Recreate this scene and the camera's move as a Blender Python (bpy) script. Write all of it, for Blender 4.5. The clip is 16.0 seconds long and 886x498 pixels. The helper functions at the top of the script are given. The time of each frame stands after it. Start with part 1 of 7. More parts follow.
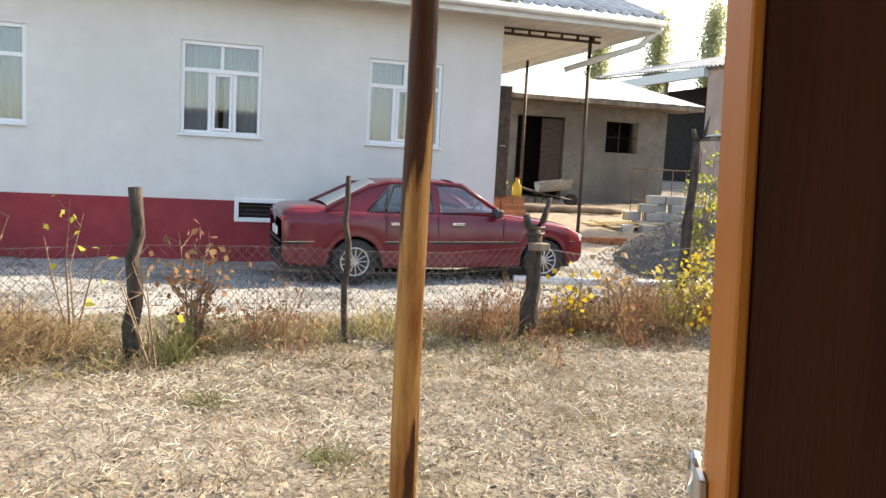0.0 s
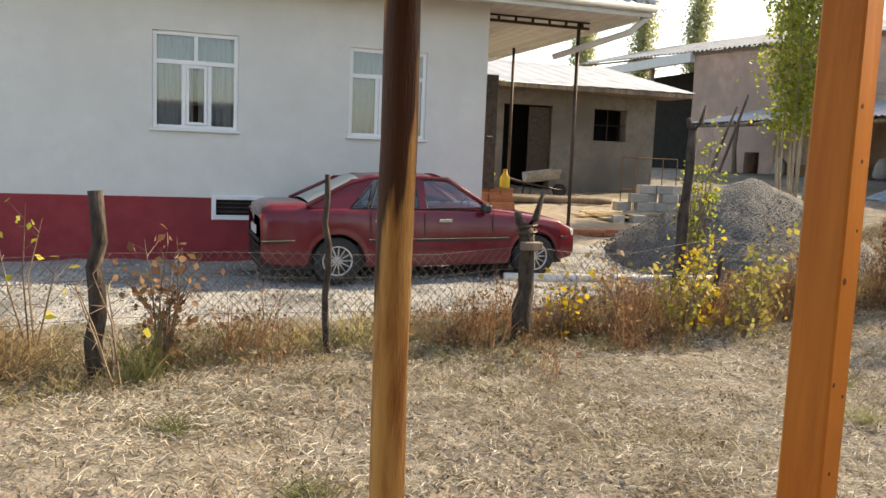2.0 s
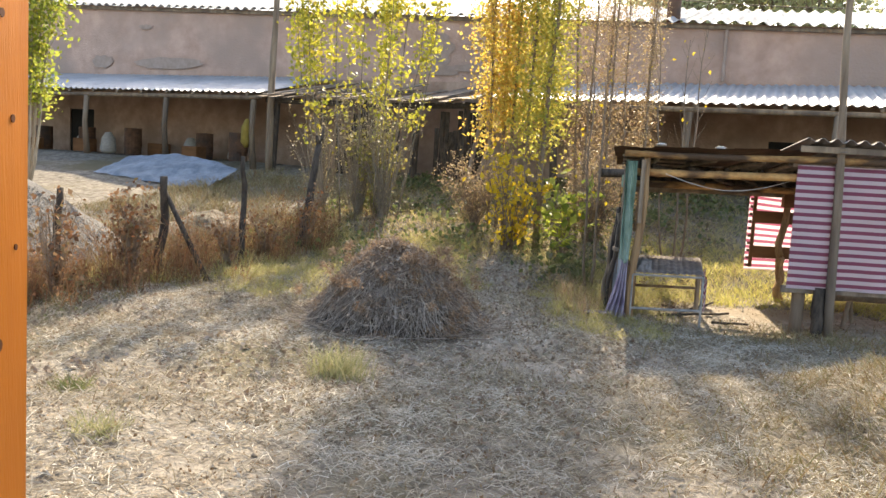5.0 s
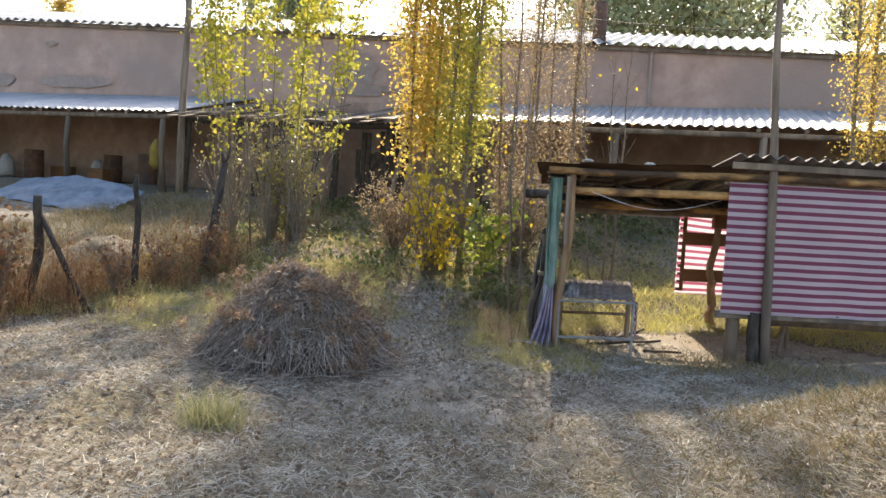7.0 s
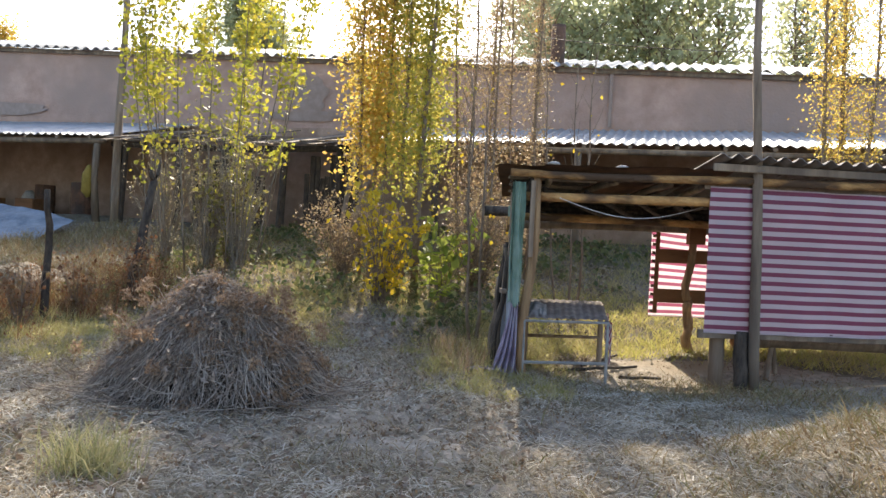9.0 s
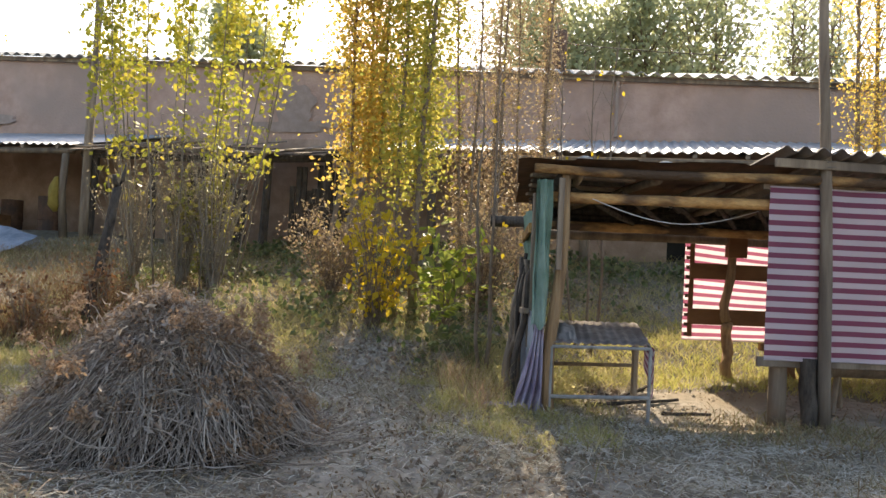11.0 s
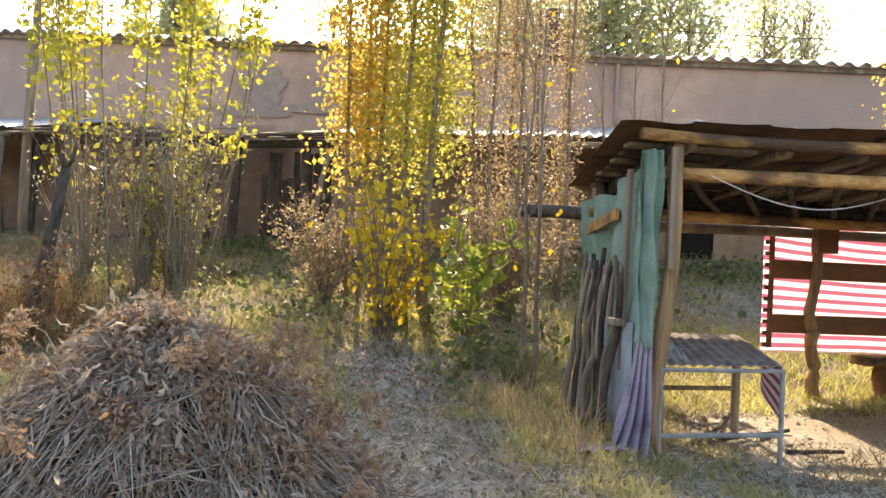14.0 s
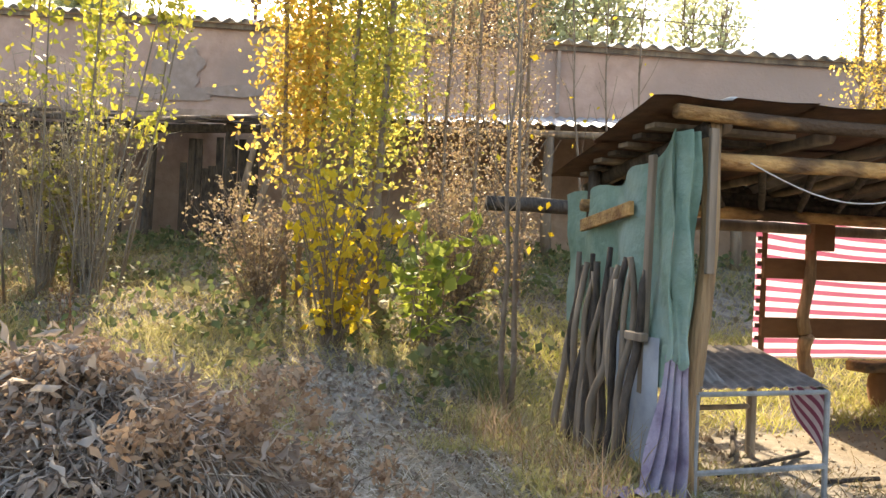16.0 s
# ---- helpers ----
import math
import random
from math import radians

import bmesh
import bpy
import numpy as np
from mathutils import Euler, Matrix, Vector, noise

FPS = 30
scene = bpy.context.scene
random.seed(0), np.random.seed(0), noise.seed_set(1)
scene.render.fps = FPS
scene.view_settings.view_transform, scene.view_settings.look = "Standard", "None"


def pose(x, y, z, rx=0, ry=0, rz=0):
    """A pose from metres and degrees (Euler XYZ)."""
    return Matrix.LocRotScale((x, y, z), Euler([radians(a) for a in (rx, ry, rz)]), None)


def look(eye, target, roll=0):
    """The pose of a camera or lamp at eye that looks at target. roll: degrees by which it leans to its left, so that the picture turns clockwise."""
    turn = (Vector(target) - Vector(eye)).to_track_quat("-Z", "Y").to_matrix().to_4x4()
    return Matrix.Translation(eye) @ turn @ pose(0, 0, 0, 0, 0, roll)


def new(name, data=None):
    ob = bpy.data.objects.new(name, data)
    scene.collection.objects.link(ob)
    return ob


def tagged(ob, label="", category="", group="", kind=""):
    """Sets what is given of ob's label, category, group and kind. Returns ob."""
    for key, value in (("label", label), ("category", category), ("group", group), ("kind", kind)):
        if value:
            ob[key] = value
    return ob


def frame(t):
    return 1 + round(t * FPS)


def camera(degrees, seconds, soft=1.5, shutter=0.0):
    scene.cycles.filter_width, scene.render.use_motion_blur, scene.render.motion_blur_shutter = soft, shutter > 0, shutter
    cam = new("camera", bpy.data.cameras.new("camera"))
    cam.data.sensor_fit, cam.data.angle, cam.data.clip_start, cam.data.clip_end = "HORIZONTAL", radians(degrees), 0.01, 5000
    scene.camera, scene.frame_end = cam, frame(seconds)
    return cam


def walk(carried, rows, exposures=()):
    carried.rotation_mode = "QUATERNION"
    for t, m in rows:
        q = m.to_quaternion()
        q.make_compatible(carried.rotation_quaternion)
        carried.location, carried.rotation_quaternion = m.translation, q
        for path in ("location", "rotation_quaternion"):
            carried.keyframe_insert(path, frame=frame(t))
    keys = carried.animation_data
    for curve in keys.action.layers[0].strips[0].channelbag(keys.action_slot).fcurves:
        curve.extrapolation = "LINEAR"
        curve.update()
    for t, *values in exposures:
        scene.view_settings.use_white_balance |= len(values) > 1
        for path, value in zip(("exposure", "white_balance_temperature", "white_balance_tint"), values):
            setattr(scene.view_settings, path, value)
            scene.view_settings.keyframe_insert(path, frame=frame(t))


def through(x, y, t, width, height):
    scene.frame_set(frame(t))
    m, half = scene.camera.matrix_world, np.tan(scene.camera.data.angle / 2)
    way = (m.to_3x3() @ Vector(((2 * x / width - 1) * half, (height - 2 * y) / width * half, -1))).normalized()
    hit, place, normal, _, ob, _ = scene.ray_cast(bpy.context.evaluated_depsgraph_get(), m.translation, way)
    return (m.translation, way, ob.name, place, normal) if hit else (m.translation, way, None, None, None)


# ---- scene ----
cam = camera(57.3, 16.0)
PATH = [
    (0, (-0.419, 0.673, 1.506), (0.156, 2.578, 1.3), 3.1),
    (0.5, (-0.331, 0.799, 1.534), (0.052, 2.749, 1.313), 2.7),
    (1, (-0.313, 0.893, 1.537), (0.004, 2.854, 1.306), 2.3),
    (1.5, (-0.289, 1.03, 1.552), (0.06, 2.986, 1.32), 1.9),
    (2, (-0.291, 1.128, 1.575), (0.316, 3.02, 1.342), 2.4),
    (2.5, (-0.217, 1.312, 1.588), (0.714, 3.068, 1.363), 2.4),
    (3, (-0.177, 1.431, 1.616), (1.072, 2.977, 1.393), 3.3),
    (3.5, (-0.137, 1.526, 1.609), (1.356, 2.838, 1.386), 3.7),
    (4, (0.079, 1.659, 1.544), (1.733, 2.763, 1.331), 3.6),
    (4.5, (0.303, 1.753, 1.545), (2.048, 2.708, 1.337), 3.2),
    (5, (0.548, 1.831, 1.57), (2.397, 2.566, 1.364), 3.3),
    (7.5, (1.714, 1.915, 1.413), (3.627, 2.484, 1.284), 3.2),
    (8, (1.931, 1.936, 1.333), (3.854, 2.474, 1.217), 3.2),
    (8.5, (2.202, 2.063, 1.192), (4.133, 2.583, 1.148), 3.5),
    (9, (2.613, 2.136, 1.119), (4.55, 2.63, 1.096), 2.8),
    (11.5, (4.208, 2.879, 0.99), (6.152, 3.345, 1.027), 2.8),
    (12, (4.476, 3.084, 0.997), (6.422, 3.545, 1.024), 2.6),
    (12.5, (4.81, 3.262, 0.971), (6.757, 3.717, 1.003), 2.3),
    (13, (5.043, 3.476, 0.924), (6.993, 3.917, 0.957), 2.5),
    (13.5, (5.286, 3.727, 0.956), (7.247, 4.119, 0.991), 2.8),
    (14, (5.527, 3.893, 0.95), (7.496, 4.24, 0.985), 2.6),
    (14.5, (5.846, 4.015, 0.957), (7.823, 4.319, 0.991), 2.5),
    (15, (6.095, 4.227, 0.947), (8.077, 4.489, 0.975), 2.2),
    (15.5, (6.289, 4.406, 0.993), (8.278, 4.609, 1.02), 2.5),
    (16, (6.492, 4.494, 1.004), (8.487, 4.631, 1.028), 2.4),
]
walk(cam, [(t, look(eye, target, roll)) for t, eye, target, roll in PATH], exposures=[(0, 1.78, 7600, 10), (1.0, 1.57, 8000, 10), (1.7, 1.43, 8100, 10), (2.5, 1.05, 8300, 10), (3.0, 1.0, 8200, 10), (3.6, 1.22, 8000, 10), (4.4, 1.8, 7800, 10), (5.2, 1.87, 7500, 10), (7.5, 1.52, 6900, 10), (9, 1.52, 6800, 10), (11.5, 1.45, 7700, 10), (12.5, 1.87, 8000, 10), (16, 2.05, 7800, 10)])

# ---------------- world, sun ----------------
SUN_AZ, SUN_EL = radians(15.5), radians(37)        # azimuth from +x towards +y
sun_dir = Vector((math.cos(SUN_EL) * math.cos(SUN_AZ), math.cos(SUN_EL) * math.sin(SUN_AZ), math.sin(SUN_EL)))
world = bpy.data.worlds.new("world")
scene.world = world
world.use_nodes = True
wn = world.node_tree.nodes
sky = wn.new("ShaderNodeTexSky")
sky.sky_type, sky.sun_disc = "NISHITA", False
sky.sun_elevation, sky.sun_rotation = SUN_EL, radians(90) - SUN_AZ
sky.air_density, sky.dust_density, sky.altitude = 1.0, 3.0, 900
wn["Background"].inputs["Strength"].default_value = 0.15
world.node_tree.links.new(sky.outputs[0], wn["Background"].inputs["Color"])
sun_data = bpy.data.lights.new("sun", "SUN")
sun_data.energy, sun_data.angle, sun_data.color = 3.4, radians(0.6), (1.0, 0.91, 0.76)
sun = new("sun", sun_data)
sun.matrix_world = look(sun_dir * 60, (0, 0, 0))

# ---------------- materials ----------------
def node_mat(name):
    m = bpy.data.materials.new(name)
    m.use_nodes = True
    nt = m.node_tree
    return m, nt, nt.nodes["Principled BSDF"]


def mat(name, c1, c2, scale=6.0, rough=0.8, bump=0.3, bscale=60.0, metal=0.0, stretch=(1, 1, 1), c3=None, big=0.7, rand=0.0, spec=0.3, dist=0.01, lo=0.35, hi=0.65, edge=(0.48, 0.66)):
    """Two-scale surface: c1 to c2 by fine noise, c3 in large patches, bump from a third noise; rand varies value per object."""
    m, nt, b = node_mat(name)
    N, L = nt.nodes.new, nt.links.new
    tc, mp = N("ShaderNodeTexCoord"), N("ShaderNodeMapping")
    mp.inputs["Scale"].default_value = stretch
    L(tc.outputs["Object"], mp.inputs["Vector"])
    n1 = N("ShaderNodeTexNoise")
    n1.inputs["Scale"].default_value, n1.inputs["Detail"].default_value, n1.inputs["Roughness"].default_value = scale, 8, 0.65
    L(mp.outputs[0], n1.inputs["Vector"])
    r1 = N("ShaderNodeValToRGB")
    r1.color_ramp.elements[0].position, r1.color_ramp.elements[1].position = lo, hi
    r1.color_ramp.elements[0].color, r1.color_ramp.elements[1].color = (*c1, 1), (*c2, 1)
    L(n1.outputs["Fac"], r1.inputs["Fac"])
    col = r1.outputs["Color"]
    if c3:
        n2 = N("ShaderNodeTexNoise")
        n2.inputs["Scale"].default_value, n2.inputs["Detail"].default_value = big, 4
        L(mp.outputs[0], n2.inputs["Vector"])
        r2 = N("ShaderNodeValToRGB")
        r2.color_ramp.elements[0].position, r2.color_ramp.elements[1].position = edge
        L(n2.outputs["Fac"], r2.inputs["Fac"])
        mx = N("ShaderNodeMix")
        mx.data_type = "RGBA"
        L(r2.outputs["Color"], mx.inputs["Factor"])
        L(col, mx.inputs["A"])
        mx.inputs["B"].default_value = (*c3, 1)
        col = mx.outputs["Result"]
    if rand:
        oi, hv, ma = N("ShaderNodeObjectInfo"), N("ShaderNodeHueSaturation"), N("ShaderNodeMapRange")
        L(oi.outputs["Random"], ma.inputs["Value"])
        ma.inputs["To Min"].default_value, ma.inputs["To Max"].default_value = 1 - rand, 1 + rand
        L(ma.outputs[0], hv.inputs["Value"])
        L(col, hv.inputs["Color"])
        col = hv.outputs["Color"]
    L(col, b.inputs["Base Color"])
    b.inputs["Roughness"].default_value, b.inputs["Metallic"].default_value = rough, metal
    b.inputs["Specular IOR Level"].default_value = spec
    if bump:
        n3, bp = N("ShaderNodeTexNoise"), N("ShaderNodeBump")
        n3.inputs["Scale"].default_value, n3.inputs["Detail"].default_value = bscale, 6
        L(mp.outputs[0], n3.inputs["Vector"])
        L(n3.outputs["Fac"], bp.inputs["Height"])
        bp.inputs["Strength"].default_value, bp.inputs["Distance"].default_value = bump, dist
        L(bp.outputs[0], b.inputs["Normal"])
    return m


def leaf_mat(name, cols, through=0.45, rough=0.5):
    """Leaves: a colour per leaf, part of the light passing through."""
    m, nt, b = node_mat(name)
    N, L = nt.nodes.new, nt.links.new
    ge, rp = N("ShaderNodeNewGeometry"), N("ShaderNodeValToRGB")
    while len(rp.color_ramp.elements) < len(cols):
        rp.color_ramp.elements.new(0.5)
    for k, c in enumerate(cols):
        rp.color_ramp.elements[k].position = k / max(1, len(cols) - 1)
        rp.color_ramp.elements[k].color = (*c, 1)
    L(ge.outputs["Random Per Island"], rp.inputs["Fac"])
    L(rp.outputs["Color"], b.inputs["Base Color"])
    b.inputs["Roughness"].default_value, b.inputs["Specular IOR Level"].default_value = rough, 0.25
    tr, mx = N("ShaderNodeBsdfTranslucent"), N("ShaderNodeMixShader")
    L(rp.outputs["Color"], tr.inputs["Color"])
    mx.inputs["Fac"].default_value = through
    L(b.outputs[0], mx.inputs[1])
    L(tr.outputs[0], mx.inputs[2])
    L(mx.outputs[0], nt.nodes["Material Output"].inputs["Surface"])
    return m


def plain(name, col, rough=0.5, metal=0.0, spec=0.5, coat=0.0):
    m, nt, b = node_mat(name)
    b.inputs["Base Color"].default_value = (*col, 1)
    b.inputs["Roughness"].default_value, b.inputs["Metallic"].default_value = rough, metal
    b.inputs["Specular IOR Level"].default_value = spec
    b.inputs["Coat Weight"].default_value = coat
    return m


def striped_mat(name, through=0.4, pitch=0.098, split=0.52):
    """Awning cloth: white and wine-red stripes by height, thin enough to glow against the light."""
    m, nt, b = node_mat(name)
    N, L = nt.nodes.new, nt.links.new
    tc, sp, mu, fr, gt = N("ShaderNodeTexCoord"), N("ShaderNodeSeparateXYZ"), N("ShaderNodeMath"), N("ShaderNodeMath"), N("ShaderNodeMath")
    L(tc.outputs["UV"], sp.inputs[0])
    mu.operation, fr.operation, gt.operation = "MULTIPLY", "FRACT", "GREATER_THAN"
    mu.inputs[1].default_value = 1 / pitch
    L(sp.outputs["Y"], mu.inputs[0])
    L(mu.outputs[0], fr.inputs[0])
    L(fr.outputs[0], gt.inputs[0])
    gt.inputs[1].default_value = split
    mx = N("ShaderNodeMix")
    mx.data_type = "RGBA"
    L(gt.outputs[0], mx.inputs["Factor"])
    mx.inputs["A"].default_value, mx.inputs["B"].default_value = (0.78, 0.66, 0.71, 1), (0.33, 0.095, 0.16, 1)
    ns, mm = N("ShaderNodeTexNoise"), N("ShaderNodeMix")
    ns.inputs["Scale"].default_value, ns.inputs["Detail"].default_value = 5, 6
    mm.data_type, mm.blend_type = "RGBA", "MULTIPLY"
    mm.inputs["Factor"].default_value = 0.35
    L(mx.outputs["Result"], mm.inputs["A"])
    L(ns.outputs["Fac"], mm.inputs["B"])
    L(mm.outputs["Result"], b.inputs["Base Color"])
    b.inputs["Roughness"].default_value = 0.85
    tr, ms = N("ShaderNodeBsdfTranslucent"), N("ShaderNodeMixShader")
    L(mm.outputs["Result"], tr.inputs["Color"])
    ms.inputs["Fac"].default_value = through
    L(b.outputs[0], ms.inputs[1])
    L(tr.outputs[0], ms.inputs[2])
    L(ms.outputs[0], nt.nodes["Material Output"].inputs["Surface"])
    return m


def glass_mat(name, tint=(0.88, 0.92, 0.94)):
    m, nt, b = node_mat(name)
    N, L = nt.nodes.new, nt.links.new
    tr, gl, fr, mx = N("ShaderNodeBsdfTransparent"), N("ShaderNodeBsdfGlossy"), N("ShaderNodeFresnel"), N("ShaderNodeMixShader")
    tr.inputs["Color"].default_value, gl.inputs["Roughness"].default_value, fr.inputs["IOR"].default_value = (*tint, 1), 0.03, 1.9
    L(fr.outputs[0], mx.inputs["Fac"])
    L(tr.outputs[0], mx.inputs[1])
    L(gl.outputs[0], mx.inputs[2])
    L(mx.outputs[0], nt.nodes["Material Output"].inputs["Surface"])
    return m


SOIL = mat("dry_soil", (0.115, 0.095, 0.073), (0.30, 0.265, 0.215), 7, 0.95, 1.0, 28, c3=(0.14, 0.118, 0.07), big=0.55, dist=0.03)
PATH_SOIL = mat("trodden_soil", (0.20, 0.17, 0.13), (0.38, 0.33, 0.27), 7, 0.95, 0.6, 40, c3=(0.28, 0.22, 0.15), big=0.8, dist=0.02)
BANK_SOIL = mat("dark_bank_soil", (0.10, 0.08, 0.058), (0.30, 0.25, 0.19), 9, 0.95, 1.0, 22, c3=(0.12, 0.10, 0.06), big=1.3, dist=0.05)
GRAVEL = mat("gravel", (0.27, 0.26, 0.245), (0.54, 0.525, 0.49), 30, 0.9, 1.0, 55, c3=(0.18, 0.175, 0.16), big=1.1, dist=0.04)
GRAVEL_PILE = mat("gravel_heap", (0.075, 0.072, 0.069), (0.22, 0.212, 0.202), 26, 0.95, 1.0, 30, c3=(0.12, 0.115, 0.11), big=1.6, dist=0.05)
PLASTER = mat("white_plaster", (0.645, 0.635, 0.60), (0.70, 0.69, 0.655), 3, 0.85, 0.15, 90, c3=(0.61, 0.60, 0.565), big=0.35)
RED_PAINT = mat("red_plinth_paint", (0.27, 0.032, 0.04), (0.34, 0.05, 0.055), 4, 0.75, 0.3, 60, c3=(0.24, 0.035, 0.04), big=0.9)
PVC = plain("white_pvc", (0.80, 0.80, 0.80), 0.35)
GLASS = glass_mat("window_glass")
CURTAIN = leaf_mat("white_curtain", [(0.74, 0.75, 0.76), (0.82, 0.82, 0.82)], 0.3, 0.9)
# near-black paint that stands for the shade inside rooms, bays and openings
INDOOR_SHADE = mat("indoor_shade_black", (0.018, 0.017, 0.016), (0.03, 0.028, 0.025), 3, 0.95, 0)
ROOF_TIN = mat("weathered_asbestos_sheet", (0.31, 0.315, 0.32), (0.47, 0.475, 0.48), 3, 0.75, 0.3, 40, c3=(0.27, 0.27, 0.26), big=0.8)
ROOF_ZINC = mat("zinc_sheet", (0.30, 0.315, 0.33), (0.44, 0.455, 0.47), 2, 0.55, 0.1, 30, metal=0.4, c3=(0.45, 0.46, 0.47), big=0.6)
WHITE_TRIM = mat("white_trim", (0.62, 0.62, 0.60), (0.72, 0.72, 0.70), 5, 0.6, 0.1, 60)
SLAT = mat("ceiling_slat", (0.58, 0.57, 0.54), (0.68, 0.67, 0.64), 5, 0.7, 0.1, 60, rand=0.08)
STEEL = mat("dark_painted_steel", (0.05, 0.035, 0.03), (0.10, 0.07, 0.055), 12, 0.55, 0.2, 80, metal=0.3)
GREY_RENDER = mat("grey_cement_render", (0.165, 0.15, 0.132), (0.25, 0.228, 0.20), 4, 0.9, 0.5, 30, c3=(0.145, 0.13, 0.115), big=0.5)
PINK = mat("pink_clay_plaster", (0.41, 0.268, 0.210), (0.54, 0.37, 0.297), 1.6, 0.95, 0.6, 14, c3=(0.36, 0.26, 0.215), big=0.35, dist=0.03)
PATCH = mat("grey_cement_patch", (0.30, 0.225, 0.185), (0.39, 0.295, 0.25), 5, 0.95, 0.5, 30)
MUD = mat("brown_mud_wall", (0.37, 0.25, 0.185), (0.50, 0.355, 0.275), 3, 0.95, 0.6, 14, c3=(0.25, 0.165, 0.12), big=0.5, dist=0.03)
WOOD_OLD = mat("weathered_timber", (0.15, 0.11, 0.08), (0.33, 0.255, 0.185), 7, 0.85, 0.6, 40, stretch=(1, 1, 0.12), c3=(0.13, 0.10, 0.08), big=1.5, rand=0.25)
WOOD_BARK = mat("dark_bark", (0.035, 0.028, 0.023), (0.105, 0.082, 0.064), 14, 0.95, 0.9, 40, stretch=(1, 1, 0.35), dist=0.02)
WOOD_LOG = mat("golden_log", (0.24, 0.115, 0.045), (0.62, 0.36, 0.14), 9, 0.85, 0.9, 40, stretch=(0.7, 0.35, 1), c3=(0.10, 0.06, 0.036), big=2.6, rand=0.2, dist=0.03, edge=(0.52, 0.60))
WOOD_POST = mat("brown_log_post", (0.20, 0.115, 0.06), (0.50, 0.32, 0.17), 9, 0.85, 0.8, 40, stretch=(1.2, 1.2, 0.12), c3=(0.15, 0.10, 0.065), big=2.2, rand=0.15, dist=0.02, edge=(0.5, 0.6))
POLE_WOOD = mat("peeled_pine_pole", (0.40, 0.15, 0.035), (0.78, 0.45, 0.155), 2.6, 0.55, 0.5, 30, stretch=(9, 9, 1.0), c3=(0.10, 0.034, 0.011), big=1.5, spec=0.4, lo=0.38, hi=0.60, edge=(0.485, 0.535))


def denser_patches_above(m, z0, z1, amount):
    """Thickens the dark patches of a pole above z0; amount is added to the patch noise by z1."""
    nt = m.node_tree
    noise_ = [n for n in nt.nodes if n.type == "TEX_NOISE"][1]
    ramp = noise_.outputs["Fac"].links[0].to_node
    co, sx, mr, ad = (nt.nodes.new("ShaderNode" + k) for k in ("TexCoord", "SeparateXYZ", "MapRange", "Math"))
    nt.links.new(co.outputs["Object"], sx.inputs[0])
    nt.links.new(sx.outputs["Z"], mr.inputs["Value"])
    mr.inputs["From Min"].default_value, mr.inputs["From Max"].default_value = z0, z1
    mr.inputs["To Min"].default_value, mr.inputs["To Max"].default_value = -0.04, amount
    nt.links.new(noise_.outputs["Fac"], ad.inputs[0])
    nt.links.new(mr.outputs[0], ad.inputs[1])
    nt.links.new(ad.outputs[0], ramp.inputs["Fac"])


denser_patches_above(POLE_WOOD, 1.15, 1.75, 0.10)
VARNISH = mat("orange_varnished_pine", (0.56, 0.155, 0.014), (0.74, 0.255, 0.032), 2.4, 0.45, 0.2, 40, stretch=(9, 9, 0.4), c3=(0.62, 0.20, 0.02), big=1.0, spec=0.4)
KNOT = plain("wood_knot", (0.13, 0.035, 0.01), 0.6)
# brown darkened to paint indoor shade on the porch door's inner face
DOOR_SHADED = mat("brown_door_in_shade", (0.065, 0.018, 0.006), (0.11, 0.03, 0.010), 2.5, 0.5, 0.2, 30, stretch=(8, 8, 0.5))
BRICK_W = mat("whitewashed_brick", (0.62, 0.58, 0.53), (0.74, 0.71, 0.66), 14, 0.9, 0.6, 50, c3=(0.52, 0.47, 0.41), big=4, rand=0.10)
MORTAR = mat("grey_mortar", (0.27, 0.25, 0.22), (0.36, 0.33, 0.29), 20, 0.95, 0.6, 60)
BRICK_R = mat("orange_brick", (0.42, 0.16, 0.08), (0.52, 0.22, 0.11), 12, 0.9, 0.5, 50, rand=0.2)
BLOCK = mat("cinder_block", (0.33, 0.32, 0.30), (0.46, 0.44, 0.41), 16, 0.95, 0.6, 50, rand=0.15)
PLANK = mat("fresh_plank", (0.52, 0.38, 0.20), (0.66, 0.50, 0.29), 4, 0.8, 0.3, 30, stretch=(1, 6, 6), rand=0.15)
CAR_RED = mat("wine_red_car_paint", (0.125, 0.011, 0.02), (0.155, 0.016, 0.027), 3, 0.17, 0, 10, c3=(0.16, 0.035, 0.04), big=1.2, spec=0.5)
CAR_BLACK = plain("black_plastic", (0.02, 0.02, 0.021), 0.55)
CHROME = plain("chrome", (0.75, 0.75, 0.76), 0.2, 1.0)
ALLOY = plain("alloy_rim", (0.55, 0.55, 0.56), 0.35, 0.8)
TYRE = plain("rubber_tyre", (0.028, 0.027, 0.026), 0.85)
CAR_GLASS = glass_mat("car_glass", (0.55, 0.62, 0.62))
LAMP_CLEAR = plain("headlamp_lens", (0.75, 0.74, 0.70), 0.12)
LAMP_RED = plain("tail_lamp_lens", (0.35, 0.01, 0.01), 0.2)
INTERIOR = plain("grey_car_interior", (0.055, 0.055, 0.058), 0.9)
PIPE_WHITE = mat("whitish_pipe", (0.55, 0.53, 0.52), (0.68, 0.66, 0.65), 5, 0.6, 0.2, 40)
WIRE = plain("galvanised_wire", (0.16, 0.14, 0.125), 0.7, 0.3)
STRAW = leaf_mat("dry_straw", [(0.17, 0.135, 0.09), (0.38, 0.33, 0.25), (0.52, 0.47, 0.38), (0.25, 0.20, 0.135), (0.62, 0.575, 0.49)], 0.25, 0.8)
